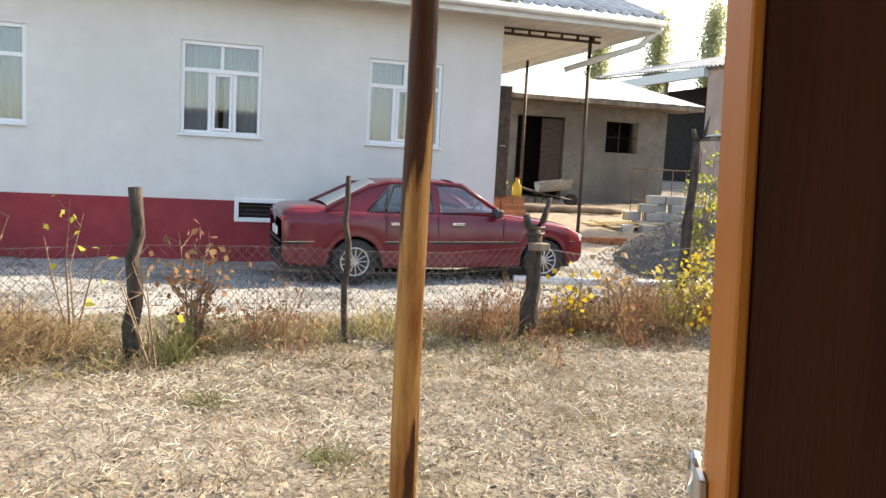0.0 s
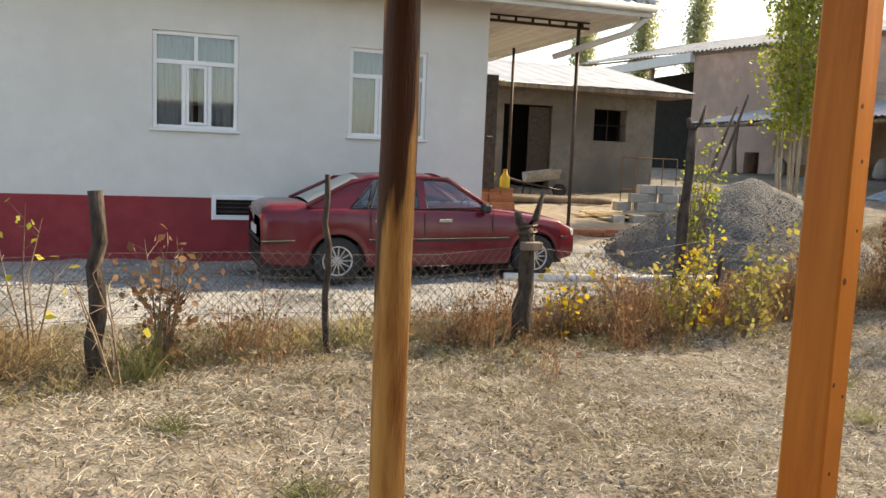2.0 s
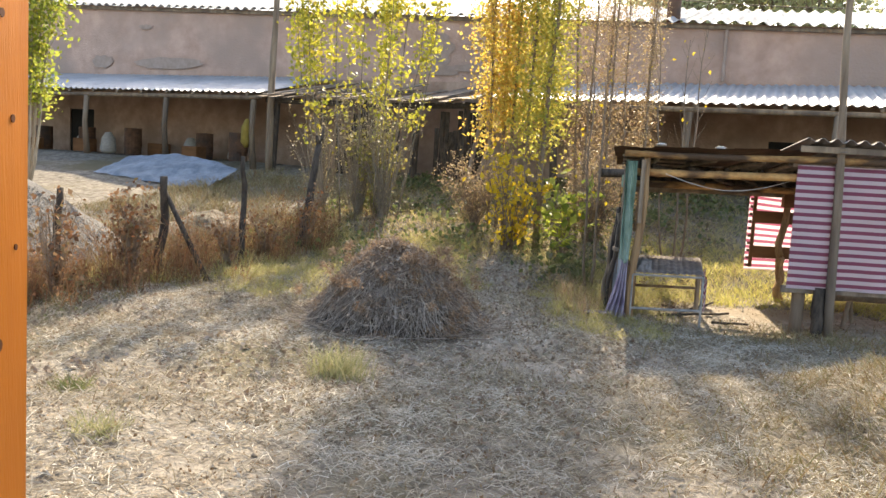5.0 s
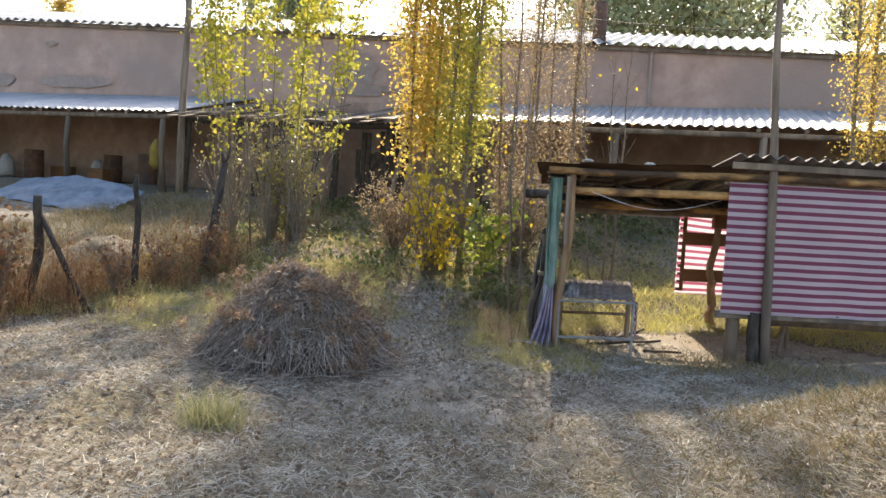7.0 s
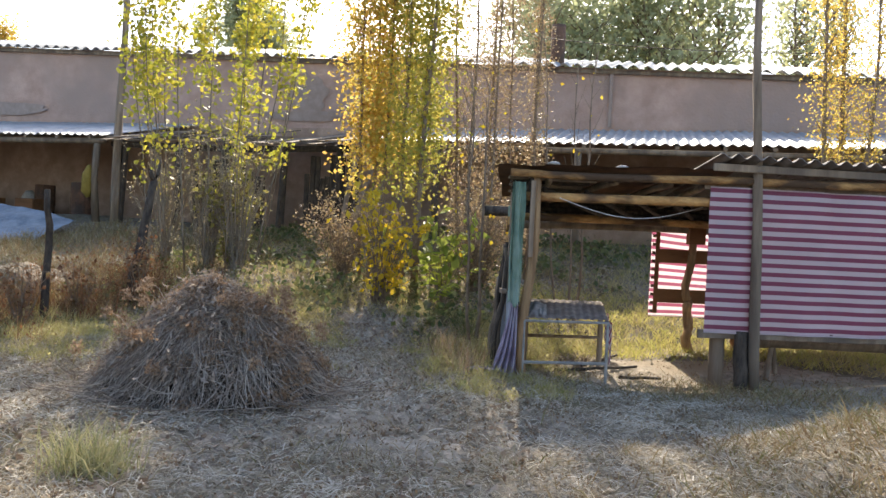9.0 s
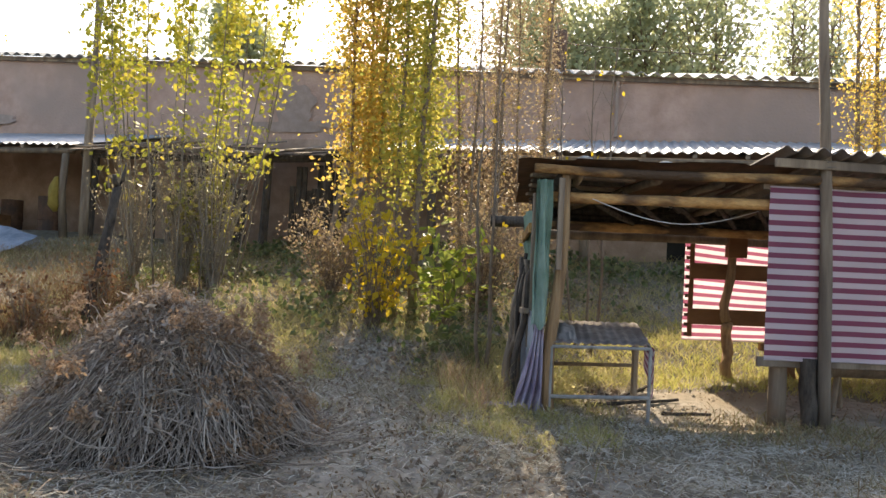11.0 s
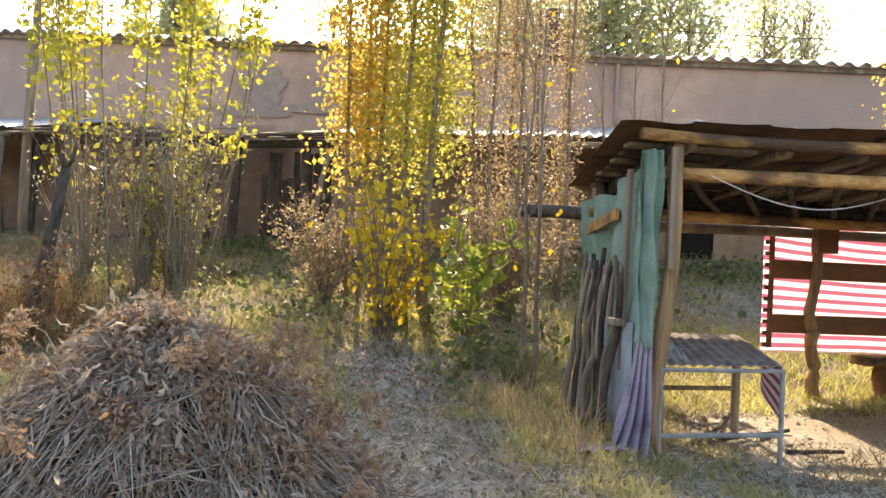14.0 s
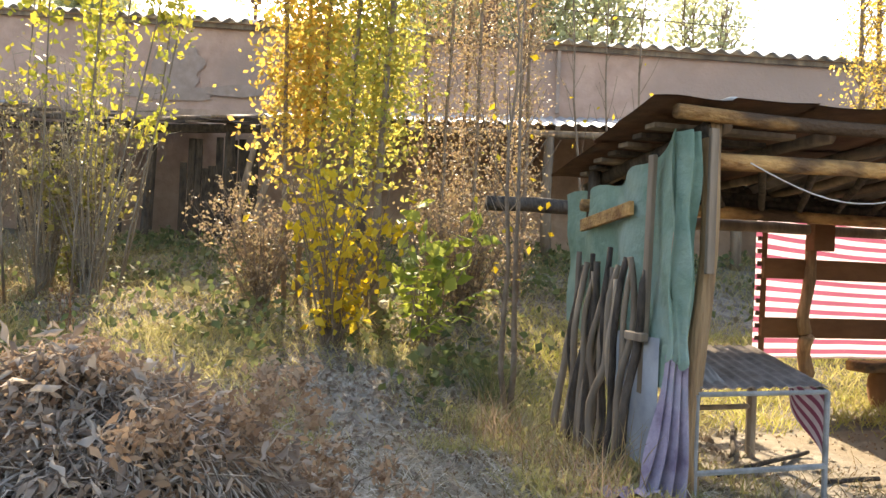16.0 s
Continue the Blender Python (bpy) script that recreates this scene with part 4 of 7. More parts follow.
# ---------------- gravel heap ----------------
def heap(cx, cy, rx, ry, h, seed, n=72):
    b = MB()
    g = gz(cx, cy)
    def fn(a, r):
        w = a * 2 * math.pi
        k = 1 + 0.18 * noise.noise(Vector((math.cos(w) * 1.5, math.sin(w) * 1.5, seed)))
        x, y = cx + rx * k * r * math.cos(w), cy + ry * k * r * math.sin(w)
        z = h * max(0, 1 - r ** 1.25) ** 0.95
        z += 0.05 * noise.noise(Vector((x * 3, y * 3, seed))) + 0.03 * noise.noise(Vector((x * 9, y * 9, seed)))
        return (x, y, (g * (1 - r) + gz(x, y) * r) + z - 0.05 * r)
    return b.grid(fn, n, 28)


tagged(new("gravel_heap", heap(8.85, 12.7, 2.55, 2.1, 1.46, 4).mesh("gravel_heap", GRAVEL_PILE, True)), "conical heap of dark grey gravel on the drive", "gravel heap")
pb = []
for k in range(5200):
    a, r = rnd.uniform(0, 2 * math.pi), rnd.uniform(0, 1.1) ** 0.7
    x, y = 8.85 + 2.55 * r * math.cos(a), 12.7 + 2.1 * r * math.sin(a)
    pb.append((x, y, gz(8.85, 12.7) * (1 - min(r, 1)) + gz(x, y) * min(r, 1) + 1.40 * max(0, 1 - r ** 1.25) ** 0.95 + 0.01))
V, F = leaves(np.array(pb), 0.032, long=1.0, droop=0)
V2, F2 = leaves(np.array(pb), 0.028, long=1.0, droop=0)
STONES = leaf_mat("loose_stones", [(0.10, 0.097, 0.093), (0.18, 0.173, 0.165), (0.28, 0.27, 0.255), (0.14, 0.135, 0.13)], 0.0, 0.9)
tagged(new("loose_gravel", arr_mesh("loose_gravel", *joined([(V, F), (V2, F2)]), STONES)), "loose stones scattered over the gravel heap", "gravel", kind="stuff")
gp = np.stack([rng.uniform(-7, 7.5, 12000), rng.uniform(9.6, 13.4, 12000)], 1)
gp = gp[gp[:, 1] - 0.1 * gp[:, 0] > 9.4]
gp = np.column_stack([gp, ground_z(gp[:, 0], gp[:, 1]) + 0.008])
tagged(new("drive_stones", arr_mesh("drive_stones", *leaves(gp, 0.032, long=1.0, droop=0, fold=0.35), leaf_mat("drive_stone", [(0.26, 0.25, 0.24), (0.40, 0.39, 0.37), (0.52, 0.51, 0.48), (0.33, 0.32, 0.30)], 0.0, 0.9))), "loose pale stones strewn on the drive", "gravel", kind="stuff")

# ---------------- wine-red saloon car ----------------
def saloon():
    car = thing("car", "dusty wine-red four-door saloon car parked on the gravel", "car")
    ST = np.array([[-0.95, 0.72, 0.36, 0.84, 0.87], [-0.92, 0.80, 0.30, 0.95, 0.99], [-0.80, 0.825, 0.27, 0.985, 1.04], [-0.5, 0.845, 0.25, 0.985, 1.05], [0.0, 0.85, 0.23, 0.985, 1.03], [1.0, 0.855, 0.22, 0.975, 1.0], [1.9, 0.855, 0.22, 0.945, 0.985], [2.3, 0.85, 0.22, 0.91, 0.95], [2.74, 0.845, 0.23, 0.865, 0.895], [3.14, 0.81, 0.25, 0.80, 0.82], [3.34, 0.745, 0.28, 0.70, 0.71], [3.42, 0.66, 0.33, 0.60, 0.605]])
    xs = sorted({*ST[:, 0], *np.linspace(-0.42, 0.42, 25), *np.linspace(2.32, 3.16, 25), *np.linspace(-0.95, 3.42, 50)})
    b = MB()
    rows = []
    for x in xs:
        w, s, h, d = (np.interp(x, ST[:, 0], ST[:, k]) for k in (1, 2, 3, 4))
        for xc in (0.0, 2.74):
            if abs(x - xc) < 0.36:
                s = max(s, 0.29 + math.sqrt(0.36**2 - (x - xc) ** 2))
        half = [(w * q, s + (h - s) * t) for q, t in ((0.965, 0), (0.995, 0.1), (1.0, 0.4), (0.992, 0.72), (0.965, 0.93), (0.93, 1.0))] + [(w * 0.7, d - 0.006), (w * 0.35, d + 0.006), (0, d + 0.01)]
        ring = [(-y, z) for y, z in half] + [(y, z) for y, z in half[-2::-1]]
        rows.append([(x, y, z) for y, z in ring])
    n = len(rows[0])
    for r in rows:
        b.v += r
    for i in range(len(rows) - 1):
        for j in range(n - 1):
            a = i * n + j
            b.f.append((a, a + 1, a + n + 1, a + n))
    for i in (0, len(rows) - 1):
        f = tuple(i * n + j for j in range(n))
        b.f.append(f if i == 0 else f[::-1])
    body = part("body", b, CAR_RED, car, "wine-red body panels", True)
    part("underbody", MB().box((-0.95, -0.72, 0.2), (3.2, 0.72, 0.5)), CAR_BLACK, car)
    sy = lambda z: 0.795 - 0.46 * (z - 0.97)
    rf = MB().grid(lambda a, c: (0.16 + 1.24 * a, (c - 0.5) * 1.22, 1.385 + 0.06 * (1 - (2 * c - 1) ** 2) * 1.0 - 0.07 * (2 * a - 1) ** 4 - 0.02 * (1 - a)), 14, 12)
    part("roof", rf, CAR_RED, car, smooth=True)
    wind = MB().grid(lambda a, c: (1.36 + 0.70 * a, (c - 0.5) * (1.16 + 0.36 * a), 1.375 - 0.40 * a + 0.05 * (1 - (2 * c - 1) ** 2) * (1 - a) + 0.03 * (1 - (2 * c - 1) ** 2) * a), 8, 10)
    part("windscreen", wind, CAR_GLASS, car, smooth=True)
    back = MB().grid(lambda a, c: (0.20 - 0.66 * a, (c - 0.5) * (1.14 + 0.34 * a), 1.36 - 0.33 * a + 0.05 * (1 - (2 * c - 1) ** 2)), 8, 10)
    part("rear_window", back, plain("dusty_rear_glass", (0.36, 0.38, 0.36), 0.25), car, "dusty pale rear window", True)
    for s in (-1, 1):
        P = lambda x, z, o=0.0: (x, s * (sy(z) + o), z)
        part("c_pillar", MB().quad(P(-0.50, 1.0), P(0.10, 1.36), P(0.42, 1.375), P(0.02, 0.975)), CAR_RED, car)
        for nm, poly in (("quarter_window", ((0.06, 0.985), (0.36, 1.29), (0.27, 0.985))), ("side_window", ((0.32, 0.985), (0.44, 1.325), (0.95, 1.355), (0.97, 0.98))), ("side_window", ((1.07, 0.98), (1.05, 1.355), (1.40, 1.34), (1.92, 0.985)))):
            part(nm, MB().quad(*[P(x, z, -0.004) for x, z in poly]), CAR_GLASS, car)
            ring = [P(x, z) for x, z in poly] + [P(*poly[0])]
            part("window_trim", MB().tube(ring, 0.013, 5), CAR_BLACK, car)
        part("b_pillar", MB().quad(P(0.96, 0.97, 0.006), P(1.08, 0.97, 0.006), P(1.06, 1.37, 0.006), P(0.94, 1.37, 0.006)), CAR_RED, car)
        part("a_pillar", MB().tube([P(1.98, 0.965), P(1.40, 1.365), P(1.0, 1.385), P(0.35, 1.375), P(0.05, 1.30), P(-0.50, 1.02)], [0.035, 0.03, 0.025, 0.025, 0.03, 0.035], 7), CAR_RED, car, smooth=True)
        for x0, x1 in ((-0.95, -0.40), (0.40, 1.01), (1.03, 2.34), (3.14, 3.24)):
            y1 = s * (float(np.interp((x0 + x1) / 2, ST[:, 0], ST[:, 1])) + 0.004)
            part("side_moulding", MB().box((x0, min(y1, y1 - s * 0.03), 0.545), (x1, max(y1, y1 - s * 0.03), 0.585), ch=0.006), CAR_BLACK, car)
            part("chrome_strip", MB().box((x0, min(y1, y1 + s * 0.004), 0.578), (x1, max(y1, y1 + s * 0.004), 0.588)), CHROME, car)
        for x in (0.36, 1.22):
            y1 = s * 0.852
            part("door_handle", MB().box((x, min(y1, y1 + s * 0.025), 0.80), (x + 0.18, max(y1, y1 + s * 0.025), 0.845), ch=0.01), CHROME, car, "pale door handle")
            part("handle_recess", MB().box((x + 0.02, min(y1 - s * 0.01, y1 + s * 0.005), 0.79), (x + 0.16, max(y1 - s * 0.01, y1 + s * 0.005), 0.80)), CAR_BLACK, car)
        for x in (0.30, 1.02, 1.98):
            part("door_gap", MB().box((x, s * 0.853 - 0.004, 0.36 if x > 0.5 else 0.62), (x + 0.008, s * 0.853 + 0.004, 0.93)), CAR_BLACK, car)
        part("mirror", MB().box((1.80, s * 0.90 - 0.09, 0.93), (1.92, s * 0.90 + 0.09, 1.05), ch=0.03), CAR_BLACK, car, "black door mirror")
        part("tail_lamp", MB().box((-0.945, s * 0.62 - 0.16, 0.70), (-0.84, s * 0.62 + 0.18, 0.92), ch=0.02), LAMP_RED, car, "dark red tail lamp")
        part("headlamp", MB().box((3.17, s * 0.56 - 0.17, 0.57), (3.385, s * 0.56 + 0.17, 0.69), ch=0.03), LAMP_CLEAR, car, "clear headlamp")
        for xc in (0.0, 2.74):
            wh = thing("wheel", "", "")
            wh.parent = car
            y0 = s * 0.74
            L = [(0.19, -0.085), (0.285, -0.095), (0.305, -0.06), (0.307, 0.06), (0.285, 0.095), (0.19, 0.085)]
            t = MB().grid(lambda a, c: (xc + L[round(c * 5)][0] * math.cos(a * 2 * math.pi), y0 + L[round(c * 5)][1], 0.305 + L[round(c * 5)][0] * math.sin(a * 2 * math.pi)), 36, 5)
            part("tyre", t, TYRE, wh, smooth=True)
            r = MB().tube([(xc, y0 - s * 0.05, 0.305), (xc, y0 + s * 0.05, 0.305)], 0.195, 28)
            part("wheel_well", r, CAR_BLACK, wh)
            ringp = [(xc + 0.19 * math.cos(a * math.pi / 14), y0 + s * 0.075, 0.305 + 0.19 * math.sin(a * math.pi / 14)) for a in range(29)]
            part("rim", MB().tube(ringp, 0.014, 6), ALLOY, wh, smooth=True)
            part("hub", MB().tube([(xc, y0, 0.305), (xc, y0 + s * 0.09, 0.305)], [0.06, 0.045], 14), ALLOY, wh)
            for k in range(13):
                a = 2 * math.pi * k / 13
                part("spoke", MB().tube([(xc + 0.04 * math.cos(a), y0 + s * 0.078, 0.305 + 0.04 * math.sin(a)), (xc + 0.19 * math.cos(a), y0 + s * 0.068, 0.305 + 0.19 * math.sin(a))], [0.012, 0.009], 5), ALLOY, wh)
    part("bumper_strip", MB().box((3.33, -0.62, 0.50), (3.445, 0.62, 0.54), ch=0.01), CAR_BLACK, car)
    part("bumper_strip", MB().box((-0.975, -0.66, 0.545), (-0.905, 0.66, 0.59), ch=0.01), CAR_BLACK, car)
    part("number_plate", MB().box((-0.965, -0.26, 0.62), (-0.945, 0.26, 0.73), ch=0.004), PVC, car, "plain white plate")
    part("grille", MB().box((3.36, -0.36, 0.57), (3.42, 0.36, 0.65), ch=0.01), CAR_BLACK, car)
    for x in (0.35, 1.25):
        for y in (-0.36, 0.36):
            st = thing("car_seat", "", "")
            st.parent = car
            part("cushion", MB().box((x, y - 0.24, 0.45), (x + 0.48, y + 0.24, 0.62), ch=0.05), INTERIOR, st)
            part("backrest", MB().box((x - 0.14, y - 0.23, 0.55), (x + 0.02, y + 0.23, 1.1), ch=0.05), INTERIOR, st)
            part("headrest", MB().box((x - 0.14, y - 0.12, 1.12), (x - 0.03, y + 0.12, 1.26), ch=0.04), INTERIOR, st)
    ring = [(1.72 + 0.06 * math.sin(a * math.pi / 12), -0.36 + 0.18 * math.cos(a * math.pi / 12), 0.92 + 0.17 * math.sin(a * math.pi / 12)) for a in range(25)]
    part("steering_wheel", MB().tube(ring, 0.014, 6), INTERIOR, car)
    for ob in car.children:
        if ob.name.split(".")[0] in ("roof", "windscreen", "rear_window", "c_pillar", "quarter_window", "side_window", "window_trim", "b_pillar", "a_pillar", "mirror", "door_gap", "door_handle", "handle_recess", "steering_wheel"):
            ob.location.x = 0.12
    part("dashboard", MB().box((1.75, -0.72, 0.7), (2.05, 0.72, 0.95), ch=0.05), INTERIOR, car)
    return car


car = saloon()
hd = math.atan2(0.07, 2.8)
cpos = Vector((1.60, 11.42, 0)) + Vector((-math.sin(hd), math.cos(hd), 0)) * 0.84
car.matrix_basis = Matrix.LocRotScale((cpos.x, cpos.y, -0.165), Euler((0, radians(-1.2), hd)), (1.02, 1.0, 1.0))

# ---------------- field shed ----------------
SO, SU, SV = Vector((11.1, 3.42, 0)), Vector((0.344, -0.939, 0)), Vector((0.939, 0.344, 0))
SP = lambda s, d, z: SO + SU * s + SV * d + Vector((0, 0, z))
SM = Matrix.Translation(SO) @ Matrix(((SU.x, SV.x, 0, 0), (SU.y, SV.y, 0, 0), (0, 0, 1, 0), (0, 0, 0, 1)))
shed = thing("field_shed", "open shed of rough logs under dark roofing sheets", "shed")


def log(p0, p1, r0, r1, seed, wig=0.03, n=8):
    p0, p1 = Vector(p0), Vector(p1)
    pts = []
    for k in range(n + 1):
        a = k / n
        pts.append(p0.lerp(p1, a) + Vector((noise.noise(Vector((a * 2.2, seed, 1))), noise.noise(Vector((a * 2.2, seed, 4))), noise.noise(Vector((a * 2.2, seed, 8))))) * wig)
    return MB().tube(pts, [r0 + (r1 - r0) * k / n for k in range(n + 1)], 9, wob=0.10)


G = lambda s, d: gz(*(SP(s, d, 0).xy))
part("post", log(SP(0.03, -0.02, G(0, 0) - 0.05), SP(0.10, -0.01, 1.88), 0.06, 0.05, 1, 0.06), WOOD_POST, shed, "crooked corner post", True)
part("post", log(SP(0.27, 1.7, G(0.2, 1.7) - 0.05), SP(0.24, 1.72, 1.76), 0.06, 0.05, 2), WOOD_BARK, shed, smooth=True)
part("post", log(SP(2.22, 0.12, G(2.2, 0.1) - 0.05), SP(2.22, 0.12, 1.95), 0.085, 0.07, 3), WOOD_OLD, shed, smooth=True)
part("post", log(SP(2.87, 2.37, G(2.8, 2.3) - 0.05), SP(2.80, 2.37, 0.45), 0.07, 0.06, 4, 0.09), WOOD_POST, shed, smooth=True)
part("post", log(SP(2.80, 2.37, 0.45), SP(2.84, 2.37, 1.42), 0.06, 0.05, 5, 0.09), WOOD_POST, shed, "crooked brown post", True)
part("post", log(SP(5.2, 0.12, G(5.2, 0.1) - 0.05), SP(5.2, 0.12, 2.0), 0.08, 0.07, 6), WOOD_OLD, shed, smooth=True)
part("beam", log(SP(-0.2, -0.11, 1.855), SP(5.6, -0.08, 1.95), 0.042, 0.05, 7, 0.10, 16), WOOD_LOG, shed, "golden peeled log", True)
part("beam", log(SP(0.0, 0.03, 1.62), SP(5.6, 0.05, 1.74), 0.048, 0.055, 8, 0.11, 16), WOOD_LOG, shed, smooth=True)
part("beam", log(SP(0.15, 1.72, 1.46), SP(5.6, 1.8, 1.50), 0.05, 0.05, 9), WOOD_LOG, shed, smooth=True)
part("beam", log(SP(0.4, 2.3, 1.38), SP(5.6, 2.3, 1.45), 0.055, 0.05, 10), WOOD_OLD, shed, smooth=True)
part("beam", log(SP(0.13, 3.9, 1.60), SP(1.7, 3.75, 1.60), 0.08, 0.07, 11, 0.02), WOOD_BARK, shed, "dark log end sticking out", True)
part("beam", log(SP(0.06, -0.05, 1.79), SP(0.42, 2.2, 1.64), 0.05, 0.045, 12), WOOD_BARK, shed, smooth=True)
for k in range(9):
    s = 0.35 + 0.6 * k
    part("rafter", log(SP(s + rnd.uniform(-0.2, 0.2), 0.10, 1.84), SP(s + rnd.uniform(-0.2, 0.3), 2.25, 1.70), 0.04, 0.035, 20 + k), WOOD_OLD, shed, smooth=True)
for k in range(5):
    part("brace", log(SP(0.25 + k * 0.5, 0.3 + 0.1 * k, 1.72), SP(1.3 + k * 0.45, 1.6 + 0.1 * k, 1.52), 0.03, 0.025, 40 + k), WOOD_BARK, shed, smooth=True)
# roof sheets of the low part
nsheet = 5
def roof_z(s, d):
    return 1.90 + 0.035 * s - 0.076 * d


for k in range(nsheet):
    for d0, d1 in ((-0.14, 1.05), (0.97, 2.3)):
        s0 = -0.33 + k * 0.50 + (0.22 if d0 > 0 else 0.0) + rnd.uniform(-0.03, 0.03)
        lift = 0.010 * (k % 2) + (0.0 if d0 > 0 else 0.014)
        top = lambda a, c, e: SP(s0 + 0.56 * a + 0.24 * c, d0 + (d1 - d0) * c, roof_z(s0 + 0.56 * a + 0.24 * c, d0 + (d1 - d0) * c) + lift + e + 0.004 * math.sin(a * 7 + k) + 0.008 * noise.noise(Vector((a * 2, c * 3, k))))
        b = MB().grid(lambda a, c: top(a, c, 0), 8, 8).grid(lambda a, c: top(a, c, 0.01), 8, 8)
        part("roof_sheet", b, RUST, shed, "dark tarred roofing sheet")
for k in range(4):
    part("purlin", log(SP(0.35 + 0.05 * k, 2.1 + 0.05 * k, 1.52 + 0.065 * k), SP(5.4, 2.15 + 0.05 * k, 1.54 + 0.065 * k), 0.04, 0.036, 130 + k), WOOD_BARK, shed, smooth=True)
for k in range(7):
    # sawn offcuts laid over the rafters at the shed's end
    part("offcut", MB().box((-0.16 + 0.06 * k, 0.18 + 0.26 * k, 0), (0.75 + 0.1 * rnd.random(), 0.30 + 0.26 * k, 0.03), SM @ pose(0, 0, roof_z(0, 0.2 + 0.26 * k) - 0.07, 0, 0, rnd.uniform(-3, 3)), 0.004), (WOOD_OLD, WOOD_BARK)[k % 2], shed)
rs = MB()
corrugated(rs, SP(1.95, -0.30, 2.13), SU, SV + Vector((0, 0, -0.16)), 4.2, 2.6, 0.17, 0.028, 0.008, 0.02)
part("roof_sheet", rs, SLATE, shed, "weathered corrugated roof sheet")
part("fascia", MB().box((1.95, -0.2, 1.985), (6.0, -0.16, 2.065), Matrix.Translation(SO) @ Matrix(((SU.x, SV.x, 0, 0), (SU.y, SV.y, 0, 0), (0, 0, 1, 0), (0, 0, 0, 1))), 0.006), WOOD_OLD, shed, "grey sawn board")
part("board", MB().box((1.93, -0.025, 1.80), (6.0, -0.005, 1.90), SM, 0.004), WOOD_OLD, shed)
part("board", MB().box((1.93, -0.04, 0.20), (6.0, -0.01, 0.29), SM, 0.004), WOOD_OLD, shed, "grey bottom board")
for s in (0.3, 1.05):
    part("stone", MB().tube([SP(s, 0.1, 1.975), SP(s, 0.1, 1.995), SP(s, 0.1, 2.01)], [0.06, 0.065, 0.03], 9, wob=0.2), STONE, shed, "flat pale stone", True)


def striped(name, s0, s1, d, z0, z1, label, seed, sag=0.0, cloth=STRIPE):
    b = MB()
    nu, nv = 80, 14
    f = lambda a, c: SP(s0 + (s1 - s0) * a, d + 0.022 * math.sin(a * (s1 - s0) * 9 + seed) + 0.02 * noise.noise(Vector((a * 6, c * 3, seed))), z0 + (z1 - z0) * c - sag * math.sin(a * math.pi) * c)
    b.grid(f, nu, nv)
    me = b.mesh(name, cloth, True)
    uv = me.uv_layers.new(name="cloth")
    co = np.zeros(len(me.loops) * 2, np.float32)
    li = np.zeros(len(me.loops), np.int32)
    me.loops.foreach_get("vertex_index", li)
    co[0::2] = (li // (nv + 1)) / nu * (s1 - s0)
    co[1::2] = (li % (nv + 1)) / nv * (z1 - z0) + 0.02
    uv.data.foreach_set("uv", co)
    t = thing(name, label, "awning cloth")
    part("cloth", me, None, t)
    part("hem", MB().tube([f(a, 0.0) - Vector((0, 0, 0.004)) for a in np.linspace(0, 1, 60)], 0.008, 6), cloth, t, "rolled bottom hem", True)
    part("hem", MB().tube([f(a, 1.0) + Vector((0, 0, 0.004)) for a in np.linspace(0, 1, 60)], 0.008, 6), cloth, t, "rolled top hem", True)
    return t


striped("striped_awning", 1.99, 5.9, -0.06, 0.27, 1.82, "wine-red and white striped awning cloth hung as a wall", 1)
back = striped("striped_awning", 2.28, 5.9, 2.46, 0.22, 1.60, "sunlit striped cloth hung behind the shed", 4, 0.12, STRIPE_THIN)
scr = thing("plank_screen", "dark brown planks nailed across two uprights", "screen")
for z in (0.40, 0.95):
    part("plank", MB().box((2.34, 2.40, z), (5.9, 2.43, z + 0.19), SM, 0.005), BOARD_BROWN, scr)
part("upright", MB().box((2.34, 2.432, 0.25), (2.40, 2.45, 1.60), SM, 0.004), BOARD_BROWN, scr)
for k in range(12):
    part("tack", MB().box((2.295, 2.425, 0.26 + k * 0.115), (2.335, 2.445, 0.30 + k * 0.115), SM), RUST, scr)
bx = thing("nest_box", "small dark wooden box nailed under the roof", "box")
part("box_body", MB().box((2.72, 2.20, 1.22), (2.95, 2.32, 1.56), SM, 0.006), BOARD_BROWN, bx)
part("box_lid", MB().box((2.70, 2.18, 1.56), (2.97, 2.34, 1.585), SM, 0.004), WOOD_OLD, bx)
# tall mast in front of the cloth
mast = thing("mast", "tall grey weathered pole lashed to the shed front", "pole")
mp = SP(2.52, -0.16, 0)
part("shaft", log((mp.x, mp.y, gz(mp.x, mp.y) - 0.05), (mp.x + 0.02, mp.y + 0.16, 5.2), 0.062, 0.035, 61, 0.05, 12), WOOD_OLD, mast, smooth=True)
part("lashing", MB().tube([Vector((mp.x, mp.y + 0.06, 1.98)) + Vector((0.07 * math.cos(a), 0.07 * math.sin(a), 0.008 * a)) for a in np.linspace(0, 16, 40)], 0.006, 5), WIRE, mast)
part("stump", log((mp.x - 0.03, mp.y + 0.14, gz(mp.x, mp.y) - 0.05), (mp.x + 0.05, mp.y + 0.14, 0.28), 0.08, 0.075, 62, 0.02), WOOD_BARK, mast, smooth=True)
# long bench behind the cloth
bench = thing("log_bench", "low bench of a split log on trestles", "bench")
part("seat", log(SP(2.7, 0.55, 0.14), SP(5.9, 0.6, 0.13), 0.10, 0.11, 71, 0.02), WOOD_OLD, bench, smooth=True)
for s in (3.1, 4.9):
    for o in (-0.12, 0.12):
        part("leg", log(SP(s, 0.57, 0.12), SP(s + o, 0.57 + o, G(s, 0.6) - 0.02), 0.03, 0.03, 72, 0.01), WOOD_OLD, bench)
bench2 = thing("stump_bench", "rough plank bench on a thick stump", "bench")
